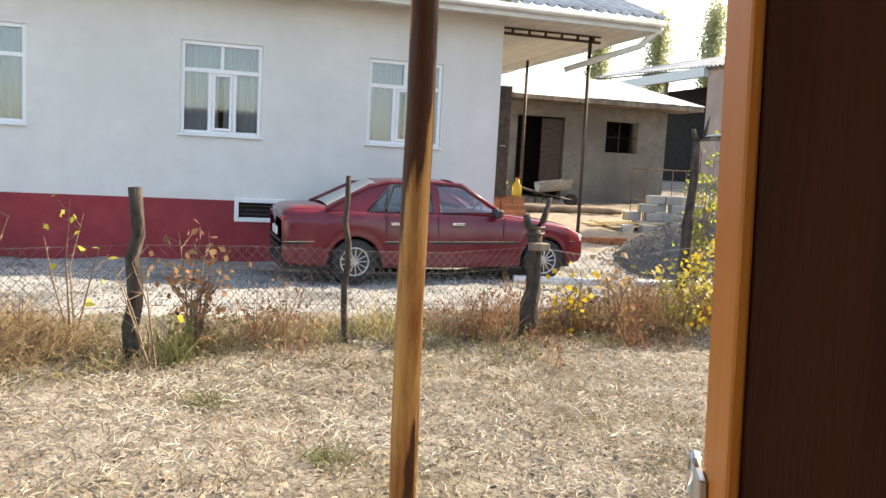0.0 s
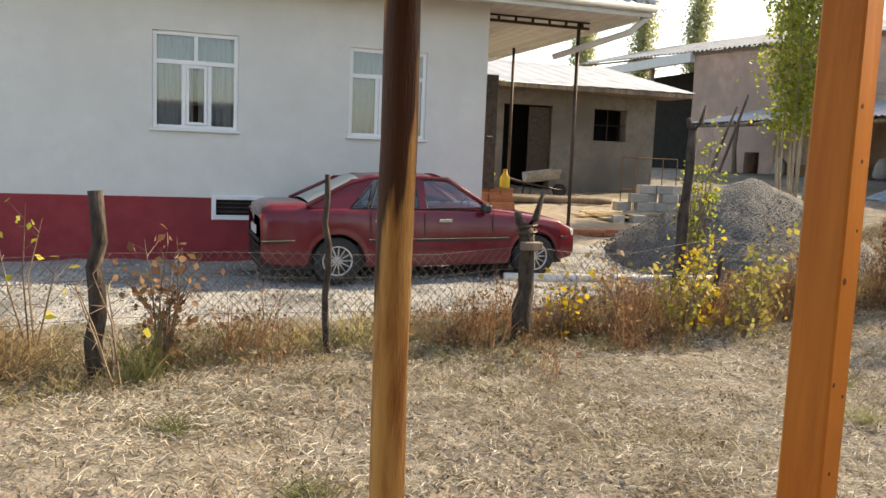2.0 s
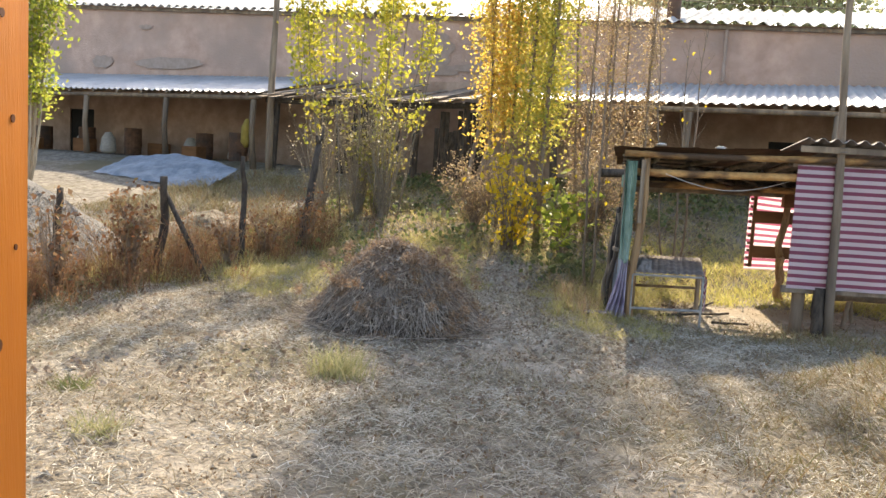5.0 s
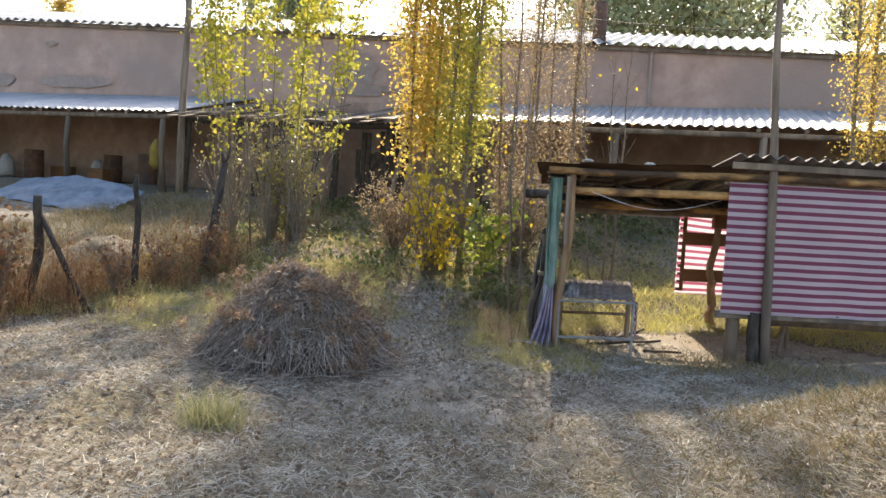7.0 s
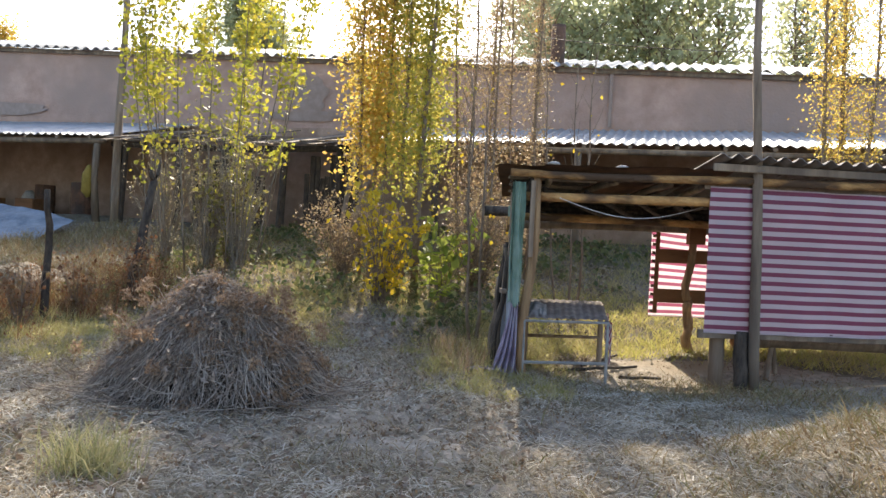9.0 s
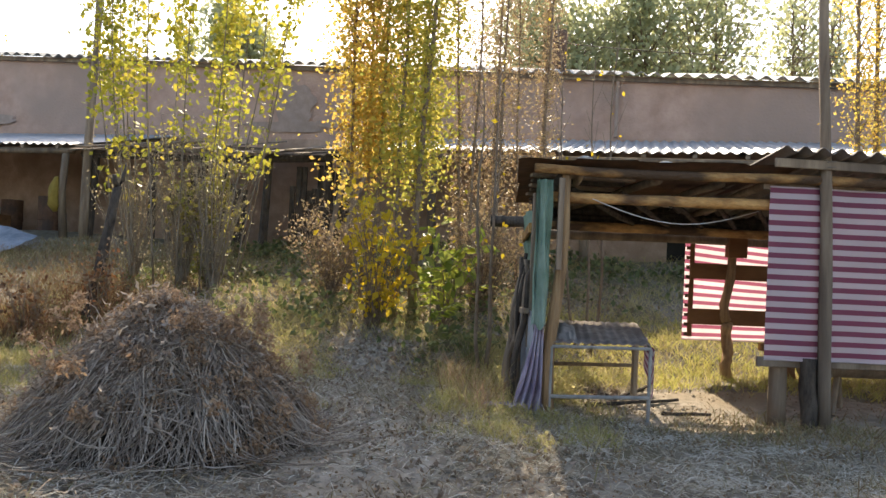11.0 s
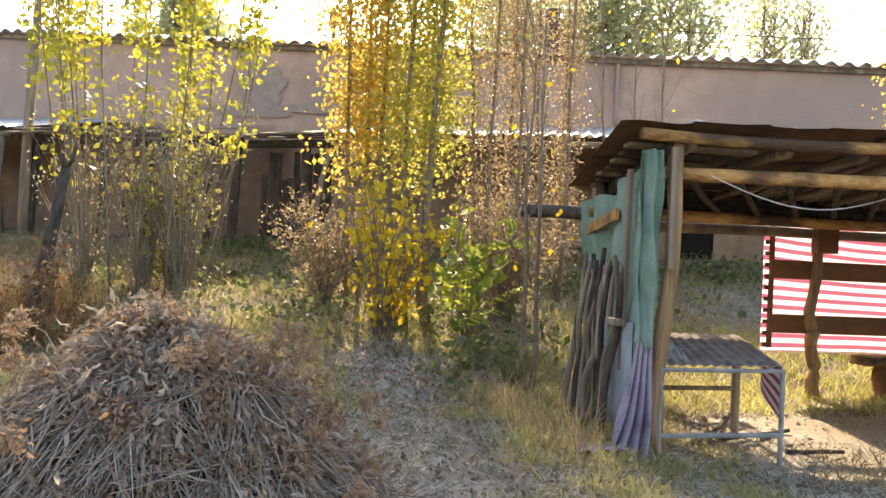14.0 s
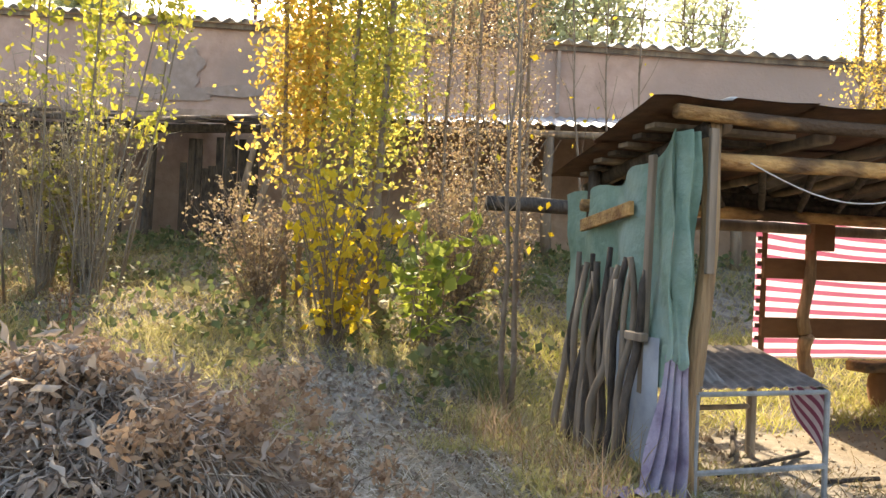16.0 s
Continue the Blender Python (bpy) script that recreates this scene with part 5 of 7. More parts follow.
part("seat", MB().box((3.15, 2.0, 0.13), (4.4, 2.25, 0.22), SM, 0.01), WOOD_LOG, bench2)
part("stump", log(SP(3.44, 2.12, G(3.4, 2.1) - 0.05), SP(3.44, 2.12, 0.14), 0.11, 0.10, 75, 0.02), BOARD_BROWN, bench2, smooth=True)

# green sheet wall on the shed's side
GREEN = mat("faded_green_tarpaulin", (0.125, 0.21, 0.16), (0.22, 0.315, 0.25), 3, 0.75, 0.7, 11, c3=(0.27, 0.35, 0.30), big=1.4, dist=0.04)
side = thing("green_tarpaulin", "faded green tarpaulin stretched over the shed's side", "tarpaulin")
def gfold(a, c):
    d = -0.02 + 2.1 * a
    lo = 0.30 + 0.25 * a
    hi = 1.78 - 0.20 * a - 0.11 * math.sin(a * math.pi) + 0.02 * math.sin(a * 23)
    return SP(0.157 * d - 0.10 - 0.035 * math.sin(d * 9 + c * 2) * (0.4 + 0.6 * c) - 0.05 * noise.noise(Vector((d * 2.5, c * 3, 2))), d, lo + (hi - lo) * c)
part("sheet", MB().grid(gfold, 46, 22), GREEN, side, smooth=True)
part("sheet_flap", MB().grid(lambda a, c: SP(-0.16 + 0.13 * a, -0.085 + 0.06 * (a < 0.3) - 0.03 * math.sin(a * 11 + c * 3) - 0.02 * math.sin(c * 13 + a * 4), 0.48 + 1.28 * c + 0.03 * math.sin(a * 9) * (1 - c)), 18, 26), GREEN, side, smooth=True)
part("batten", MB().box((-0.11, 0.30, 0.25), (-0.08, 0.36, 1.66), SM @ pose(0, 0, 0, 1.5, 0, 0), 0.004), WOOD_OLD, side, "grey nailed batten")
part("batten", MB().box((-0.17, 0.45, 1.36), (-0.14, 1.5, 1.45), SM @ pose(0, 0, 0, -4, 0, -9), 0.004), WOOD_LOG, side, "pale nailed board")
part("batten", MB().box((0.02, -0.12, 0.98), (0.07, -0.09, 1.78), SM, 0.004), WOOD_OLD, side)
part("batten", MB().box((-0.17, 0.22, 0.57), (-0.12, 0.42, 0.62), SM, 0.004), WOOD_OLD, side)
lil = thing("lilac_cloth", "lilac and grey cloth hanging from the shed corner to the ground", "cloth")
def lfold(a, c):
    g = G(-0.2, 0.0)
    spread = (1 - c) ** 1.5
    return SP(-0.05 - (0.05 + 0.20 * spread) * a, -0.10 + 0.16 * a + 0.040 * math.sin(a * 24 + 2.5 * c + math.sin(c * 5)) * (0.5 + spread) - 0.05 * spread, g + 0.015 + (0.49 - g) * c + 0.01 * math.sin(a * 20))
part("hanging", MB().grid(lfold, 44, 22), LILAC, lil, smooth=True)
part("train", MB().grid(lambda a, c: SP(-0.20 - 0.34 * a, -0.14 + 0.2 * c, G(-0.5, 0) + 0.02 + 0.03 * abs(math.sin(a * 9 + c * 5))), 20, 8), LILAC, lil, smooth=True)
pale = MB().grid(lambda a, c: SP(-0.09 - 0.02 * math.sin(a * 7), 0.15 + 0.55 * a, -0.15 + 0.75 * c), 12, 10)
part("pale_sheet", pale, mat("pale_grey_sheet", (0.28, 0.295, 0.33), (0.40, 0.415, 0.44), 4, 0.8, 0.3, 20), lil, "pale grey sheet", True)
# poles stacked against the green side
for k in range(17):
    d = 0.35 + 0.08 * k + rnd.uniform(-0.03, 0.03)
    o = 0.157 * d - 0.24 - rnd.uniform(0, 0.07)
    st = tagged(new("leaning_pole", log(SP(o, d + rnd.uniform(-0.05, 0.08), G(o, d) - 0.02), SP(0.157 * d - 0.16, d + 0.03 + rnd.uniform(-0.08, 0.08), rnd.uniform(0.84, 1.12)), rnd.uniform(0.022, 0.036), rnd.uniform(0.016, 0.026), 100 + k, 0.085, 12).mesh("leaning_pole", (WOOD_BARK, WOOD_OLD, WOOD_OLD)[k % 3], True)), "rough grey pole leaning against the green sheet", "pole", "poles stacked against the shed")
# hanging cord
cord = tagged(new("hanging_cord", MB().tube([SP(0.35 + 1.7 * a, -0.02 + 0.3 * a, 1.62 - 0.17 * math.sin(a * math.pi)) for a in np.linspace(0, 1, 14)], 0.0045, 5).mesh("hanging_cord", PIPE_WHITE)), "pale cord slung under the shed roof", "cord")

# table with a corrugated top
tb = thing("garden_table", "grey steel-framed table topped with a ribbed brown sheet", "table")
FL, FR, BR = Vector((11.05, 3.37, 0)), Vector((11.42, 2.53, 0)), Vector((12.40, 2.66, 0))
BL = FL + BR - FR
TZ = 0.315
for p, r in ((FL, 0.014), (FR, 0.017), (BR, 0.035), (BL, 0.035)):
    part("leg", MB().tube([(p.x, p.y, gz(p.x, p.y) - 0.03), (p.x, p.y, TZ + (0.13 if r > 0.03 else 0.0))], r, 8), TABLE_PAINT if r < 0.03 else WOOD_OLD, tb)
for a, c, r in ((FL, FR, 0.015), (FR, BR, 0.014), (BR, BL, 0.014), (BL, FL, 0.014)):
    part("rail", MB().tube([(a.x, a.y, TZ + (0.13 if a in (BR, BL) else 0.0)), (c.x, c.y, TZ + (0.13 if c in (BR, BL) else 0.0))], r, 6), TABLE_PAINT, tb)
part("stretcher", MB().tube([(FL.x, FL.y, -0.12), (FR.x, FR.y, -0.12)], 0.018, 6), TABLE_PAINT, tb)
part("stretcher", MB().tube([(BL.x, BL.y, 0.05), (BR.x, BR.y, 0.05)], 0.02, 6), WOOD_OLD, tb)
tt = MB()
uu = (FR - FL)
corrugated(tt, FL + Vector((0, 0, TZ + 0.03)), uu, BR - FR + Vector((0, 0, 0.13)), uu.length, (BR - FR).length, 0.085, 0.006, 0.008)
part("tabletop", tt, mat("weathered_table_sheet", (0.15, 0.12, 0.105), (0.32, 0.265, 0.235), 7, 0.9, 0.5, 40, c3=(0.20, 0.15, 0.12), big=3), tb, "ribbed grey-brown top")
rg = thing("cloth_remnant", "striped cloth remnant hanging from the table's edge", "cloth")
bm_ = MB().grid(lambda a, c: FR.lerp(BR, 0.05 + 0.65 * a) + Vector((0.02, -0.03 - 0.03 * math.sin(a * 9), TZ - 0.03 + 0.085 * a - (0.42 * (1 - a) + 0.02) * c)), 24, 12)
me = bm_.mesh("hanging", STRIPE, True)
uv = me.uv_layers.new(name="cloth")
li = np.zeros(len(me.loops), np.int32)
me.loops.foreach_get("vertex_index", li)
co = np.zeros(len(me.loops) * 2, np.float32)
co[1::2] = (li % 13) / 12 * 0.4 + (li // 13) / 24 * 0.25
uv.data.foreach_set("uv", co)
part("hanging", me, None, rg)
rag = thing("folded_sacking", "crumpled grey sacking lying on the table", "sacking")
part("fold", MB().grid(lambda a, c: FL.lerp(FR, 0.04 + 0.22 * a) + (BR - FR) * (0.1 + 0.6 * c) + Vector((0, 0, TZ + 0.045 + 0.078 * c + 0.06 * abs(noise.noise(Vector((a * 4, c * 4, 1)))) + 0.05 * math.sin(a * 3.1) * math.sin(c * 3.1))), 22, 22), mat("grey_sacking", (0.20, 0.18, 0.17), (0.33, 0.30, 0.28), 6, 0.95, 0.5, 40), rag, smooth=True)
for k, (s0, s1) in enumerate((((0.5, 0.4), (1.6, 0.9)), ((0.9, 0.8), (1.7, 1.9)), ((1.2, 0.3), (1.7, 0.35)))):
    tagged(new("fallen_stick", log(SP(s0[0], s0[1], G(*s0) + 0.03), SP(s1[0], s1[1], G(*s1) + 0.03), 0.02, 0.015, 200 + k, 0.02).mesh("fallen_stick", WOOD_BARK, True)), "dry stick lying on the bare soil", "stick")

# ---------------- brush heap ----------------
BC, BR_, BH = (8.69, 5.60), 1.0, 0.85
BG = gz(*BC)
FLUFF = leaf_mat("russet_seed_fluff", [(0.26, 0.165, 0.105), (0.38, 0.26, 0.17), (0.46, 0.34, 0.235), (0.31, 0.195, 0.125)], 0.4, 0.9)


def dome(r, a=0.0):
    """Height of the heap at the share r of its radius: flat-topped and lumpy, with a thrown-down skirt."""
    x, y = r * math.cos(a), r * math.sin(a)
    lump = 0.16 * noise.noise(Vector((x * 2.1, y * 2.1, 4.0))) + 0.09 * noise.noise(Vector((x * 5, y * 5, 9.0)))
    return BH * max(0.0, (1 - r ** 1.75) * (0.98 + lump))


def on_heap(r, a, dz=0.0):
    return Vector((BC[0] + BR_ * r * math.cos(a), BC[1] + BR_ * r * math.sin(a), BG + dome(min(r, 1), a) + dz))


def heap_z(x, y):
    """Surface of the heap, or the ground beside it."""
    r = math.hypot(x - BC[0], y - BC[1]) / BR_
    return BG + dome(r, math.atan2(y - BC[1], x - BC[0])) if r < 1 else gz(x, y)


brush = thing("brush_heap", "heap of dry cut stalks and curled leaves on the grass", "brush heap")
# filler mound in near-black: the shade between the stalks is in its colour
part("core", MB().grid(lambda a, r: tuple(on_heap(0.95 * r, a * 2 * math.pi, -0.10 + 0.05 * noise.noise(Vector((a * 9, r * 5, 3))))), 48, 16), mat("brush_gap_shade", (0.03, 0.024, 0.018), (0.07, 0.054, 0.04), 25, 0.95, 0.8, 40), brush, smooth=True)
tw = MB()


def stalk(x, y, w, L, q, lift, sag=0.0, fork=0.3):
    """One stalk lying over the heap: it follows the slope, its thin end springing clear."""
    pts = []
    bend = rnd.gauss(0, 0.35)
    for k in range(5):
        f = k / 4
        pts.append(Vector((x, y, heap_z(x, y) + lift + (0.05 + 0.06 * rnd.random()) * f * f - sag * f)))
        x += math.cos(w + bend * f) * L / 4
        y += math.sin(w + bend * f) * L / 4
    tw.tube(pts, [q * 1.25, q * 1.15, q, q * 0.75, q * 0.35], 4, cap=False)
    if rnd.random() < fork:
        p = pts[rnd.randint(1, 3)]
        tw.tube([p, p + Vector((math.cos(w + rnd.gauss(0, 0.8)) * 0.13, math.sin(w + rnd.gauss(0, 0.8)) * 0.13, rnd.uniform(-0.02, 0.07)))], [q * 0.6, q * 0.25], 3, cap=False)
    return pts[-1]


for k in range(330):
    # armfuls of stalks thrown down together, each nearly one way
    a, r = rnd.uniform(0, 2 * math.pi), rnd.random() ** 0.55
    w = a + rnd.gauss(0, 1.0) if r > 0.6 else rnd.uniform(0, 2 * math.pi)
    bx_, by_ = BC[0] + BR_ * (r - 0.2) * math.cos(a), BC[1] + BR_ * (r - 0.2) * math.sin(a)
    L, q = rnd.uniform(0.2, 0.6), rnd.uniform(0.0013, 0.0030)
    lift = rnd.uniform(-0.07, 0.05)
    for j in range(rnd.randint(8, 19)):
        stalk(bx_ + rnd.gauss(0, 0.055), by_ + rnd.gauss(0, 0.055), w + rnd.gauss(0, 0.38), L * rnd.uniform(0.6, 1.3), q * rnd.uniform(0.7, 1.3), lift + rnd.uniform(-0.03, 0.03))
for k in range(260):
    # long pale stalks across the heap and loose ones round its foot
    a, r = rnd.uniform(0, 2 * math.pi), rnd.uniform(0.0, 1.25)
    stalk(BC[0] + BR_ * r * math.cos(a), BC[1] + BR_ * r * math.sin(a), rnd.uniform(0, 2 * math.pi) if k % 2 else a + rnd.gauss(0, 0.6), rnd.uniform(0.5, 1.0) if r < 0.8 else rnd.uniform(0.25, 0.5), rnd.uniform(0.003, 0.0052), 0.03, 0.0, 0.8)
heads = []
for k in range(34):
    # seed stalks springing out of the heap
    a, r = rnd.uniform(0, 2 * math.pi), rnd.uniform(0.35, 0.9)
    p = on_heap(r, a, 0.0)
    e = p + Vector((math.cos(a) * rnd.uniform(0.08, 0.24) + rnd.gauss(0, 0.06), math.sin(a) * rnd.uniform(0.08, 0.24) + rnd.gauss(0, 0.06), rnd.uniform(0.10, 0.26)))
    tw.tube([p, p.lerp(e, 0.55) + Vector((0, 0, 0.05)), e], [0.003, 0.0022, 0.001], 3, cap=False)
    heads.append(e)
tagged(part("stalk_tangle", tw, TWIG, brush, "dry grey-brown stalks"), kind="stuff")


def curled(C, size, r, out):
    """Dead leaves: narrow blades rolled and crumpled along their length, hanging down the slope."""
    n = len(C)
    d = unit(out * 0.7 + r.normal(0, 0.75, (n, 3)) + np.array([0, 0, -0.5]))
    s = unit(np.cross(d, r.normal(0, 1, (n, 3))))
    up = np.cross(s, d)
    L = (size * r.uniform(0.35, 1.5, n))[:, None]
    cu = r.uniform(-0.9, 0.9, (n, 1))
    rows = []
    for f, w in ((-0.5, 0.015), (-0.28, 0.10), (-0.02, 0.13), (0.25, 0.085), (0.5, 0.01)):
        w_ = w * r.uniform(0.5, 1.4, (n, 1))
        m = C + d * L * f + up * L * (cu * f * f + r.normal(0, 0.05, (n, 1))) + s * L * r.normal(0, 0.05, (n, 1))
        t = unit(s + up * r.normal(0, 0.9, (n, 1)))
        cw = r.uniform(0.3, 1.3, (n, 1))
        rows += [m - t * L * w_ + up * L * cw * w_, m, m + t * L * w_ + up * L * cw * w_]
    V = np.stack(rows, 1).reshape(-1, 3)
    k = np.arange(n)[:, None] * 15
    return V, np.concatenate([k + [3 * i + j, 3 * i + j + 1, 3 * i + j + 4, 3 * i + j + 3] for i in range(4) for j in range(2)], 0)


lc, lo_ = [], []
for k in range(420):
    # limp leaves hang in bunches, most of them over the shoulders of the heap
    a, r = rnd.uniform(0, 2 * math.pi), rnd.uniform(0.1, 0.85)
    c = np.array(on_heap(r, a, rnd.uniform(0.0, 0.05)))
    m = rnd.randint(8, 22)
    q = c + rng.normal(0, 0.055, (m, 3))
    lc.append(q)
    lo_.append(np.repeat([[math.cos(a), math.sin(a), 0]], m, 0))
tagged(part("dead_leaf_litter", arr_mesh("dead_leaf_litter", *curled(np.concatenate(lc), 0.062, rng, np.concatenate(lo_)), DEAD_LEAF), None, brush, "large curled brown leaves"), kind="stuff")
cl = [np.array(e) + rng.normal(0, 0.028, (90, 3)) for e in heads]
for k in range(150):
    a_ = rnd.gauss(-1.1, 0.75) if k < 85 else rnd.uniform(0, 2 * math.pi)
    r_ = rnd.uniform(0.25, 0.98) if k < 95 else rnd.uniform(0.0, 0.75)
    c = np.array(on_heap(r_, a_, rnd.uniform(0.0, 0.07)))
    cl.append(c + rng.normal(0, 0.042, (150, 3)) * np.array([1, 1, 0.9]))
tagged(part("seed_fluff", arr_mesh("seed_fluff", *leaves(np.concatenate(cl), 0.015, long=1.9, spread=0.6, fold=0.3), FLUFF), None, brush, "russet dry seed heads"), kind="stuff")

# ---------------- trees ----------------
def tree(name, label, base, stems, height, crown_lo, width, n_leaf, leaf, lmat, bmat, r0=0.05, seed=1, clump=0.16, spread=0.25, steep=1.6, gap=0.0, fanned=None, thin=0.0):
    """Several upright stems with steep side limbs; leaves in loose clumps along the limbs."""
    rr, ra = random.Random(seed), np.random.default_rng(seed)
    t = thing(name, label, "tree")
    bx, by = base
    bz = gz(bx, by)
    wood, pts = MB(), []
    for s in range(stems):
        a = 2 * math.pi * s / max(1, stems) + rr.uniform(-0.5, 0.5)
        o = spread * math.sqrt(rr.uniform(0.05, 1)) if stems > 1 else 0
        h = height * rr.uniform(0.78, 1.0)
        fan = rr.uniform(0.25, 1.0) * (fanned or width * 0.55) if stems > 1 else 0
        ln = []
        for k in range(9):
            f = k / 8
            ln.append(Vector((bx + math.cos(a) * (o + fan * f**0.8) + 0.10 * noise.noise(Vector((f * 3, s, seed))), by + math.sin(a) * (o + fan * f**0.8) + 0.10 * noise.noise(Vector((f * 3, s, seed + 50))), bz - 0.05 + (h + 0.05) * f)))
        rs = r0 * rr.uniform(0.7, 1.15)
        wood.tube(ln, [rs * (1 - 0.9 * (k / 8) ** 0.9) + 0.004 for k in range(9)], 7, wob=0.05)
        nb = int(h * 7 / max(1, stems ** 0.35))
        for b in range(nb):
            f = crown_lo + (1 - crown_lo) * (b + rr.random()) / nb
            i = min(7, int(f * 8))
            p = ln[i].lerp(ln[i + 1], f * 8 - i)
            w = rr.uniform(0, 2 * math.pi)
            L = width * (0.45 + 0.7 * rr.random()) * (1 - 0.65 * max(0, (f - 0.55) / 0.45)) * min(1, 0.45 + (f - crown_lo) * 3)
            d = Vector((math.cos(w), math.sin(w), steep * rr.uniform(0.7, 1.3)))
            d.normalize()
            e1, e2 = p + d * L * 0.6, p + d * L + Vector((0, 0, 0.12 * L))
            wood.tube([p, e1, e2], [rs * 0.28, rs * 0.18, 0.003], 4, cap=False)
            for q in range(4):
                g = 0.3 + 0.7 * (q + rr.random()) / 4
                if rr.random() > gap and rr.random() < (f - crown_lo) / max(thin, 1e-6) + 0.12:
                    pts.append(p.lerp(e2, g))
    part("trunk", wood, bmat, t, smooth=True)
    pts = np.array(pts)
    C = pts[ra.integers(0, len(pts), n_leaf)] + ra.normal(0, clump, (n_leaf, 3)) * np.array([1, 1, 1.3])
    V, F = leaves(C, leaf, ra)
    part("crown", arr_mesh("crown", V, F, lmat), None, t)
    return t


tree("poplar_clump", "green poplar clump on pale bare stems behind the gravel", (13.6, 17.2), 9, 8.4, 0.27, 1.25, 12000, 0.088, LEAF_GREEN, BARK_PALE, 0.034, 3, 0.17, 0.30, 1.5, 0.2, 0.75)
tree("young_poplar", "young poplar with sparse lime-yellow leaves on fanned stems", (15.9, 10.05), 17, 6.9, 0.24, 0.50, 6400, 0.082, LEAF_YG, mat("grey_sapling_bark", (0.15, 0.12, 0.09), (0.27, 0.22, 0.165), 10, 0.9, 0.5, 40, stretch=(1, 1, 0.3)), 0.011, 5, 0.11, 1.1, 1.9, 0.35, 1.1, 0.38)
tree("golden_poplar", "tall poplar in golden autumn leaf", (15.9, 6.9), 3, 13.0, 0.16, 0.62, 23000, 0.060, LEAF_GOLD, STEM_BROWN, 0.032, 7, 0.19, 0.25, 2.4, 0.1, 0.38)
tree("golden_poplar", "tall poplar turning from green to gold", (15.6, 6.0), 3, 13.4, 0.16, 0.66, 24000, 0.060, leaf_mat("poplar_leaf_mixed", [(0.35, 0.38, 0.09), (0.48, 0.44, 0.10), (0.62, 0.48, 0.11), (0.32, 0.35, 0.09), (0.66, 0.53, 0.11)], 0.65), STEM_BROWN, 0.04, 9, 0.25, 0.25, 2.4, 0.25, 0.5)
tree("brown_poplar", "half-bare poplar with dry brown leaves", (16.4, 5.0), 4, 9.2, 0.04, 0.45, 17000, 0.032, LEAF_BROWN, STEM_BROWN, 0.03, 11, 0.14, 0.35, 2.8, 0.3, 0.4)
tree("brown_poplar", "thin half-bare poplar with dry brown leaves", (16.9, 4.35), 3, 8.8, 0.05, 0.4, 13000, 0.032, LEAF_BROWN, STEM_BROWN, 0.028, 13, 0.12, 0.25, 3.0, 0.3, 0.3)
tree("golden_poplar", "slim orange-leaved poplar beyond the shed", (19.3, -1.35), 3, 8.5, 0.2, 0.6, 9500, 0.045, LEAF_GOLD, STEM_BROWN, 0.06, 15, 0.18, 0.35, 2.4, 0.2, 0.5)
tree("bare_sapling", "leafless grey sapling rising behind the shed roof", (15.2, 3.3), 3, 4.6, 0.3, 0.6, 30, 0.05, LEAF_YEL, STEM_BROWN, 0.022, 19, 0.1, 0.15, 2.0, 0.0, 0.5)
tree("bare_sapling", "leafless grey sapling beside the shed", (13.2, 4.35), 2, 3.6, 0.25, 0.7, 40, 0.05, LEAF_YEL, STEM_BROWN, 0.025, 17, 0.1, 0.1, 1.5)
for k, (x, y, h, w, nl) in enumerate(((30, 52, 13, 1.3, 5000), (33, 50, 14.5, 1.4, 5500), (27, 55, 12, 1.2, 4500), (38, 47, 11, 2.2, 6000), (44, 41, 12.5, 1.4, 4500), (50, 31, 14, 1.4, 4500), (21, 58, 12.5, 1.3, 4500))):
    tree("far_poplar", "tall distant poplar behind the roofs", (x, y), 1, h, 0.12, w, int(nl * 1.5), 0.16, LEAF_HAZED if k != 4 else LEAF_GOLD, STEM_BROWN, 0.2, 30 + k, 0.42, 0.2, 2.4)
for k, (x, y, h, w) in enumerate(((48, 7.0, 15.0, 4.8), (49, 1.5, 15.5, 5.2), (52, -6.5, 17.0, 3.4), (47, 25.5, 14.5, 2.2), (55, 12, 10.5, 1.6))):
    tree("far_willow", "broad green tree rising behind the barn roof", (x, y), 5, h, 0.15, w, 15000 if x < 50 else 4000, 0.24, LEAF_HAZED, STEM_BROWN, 0.2, 50 + k, 0.6, 0.6, 0.9, 0.15)


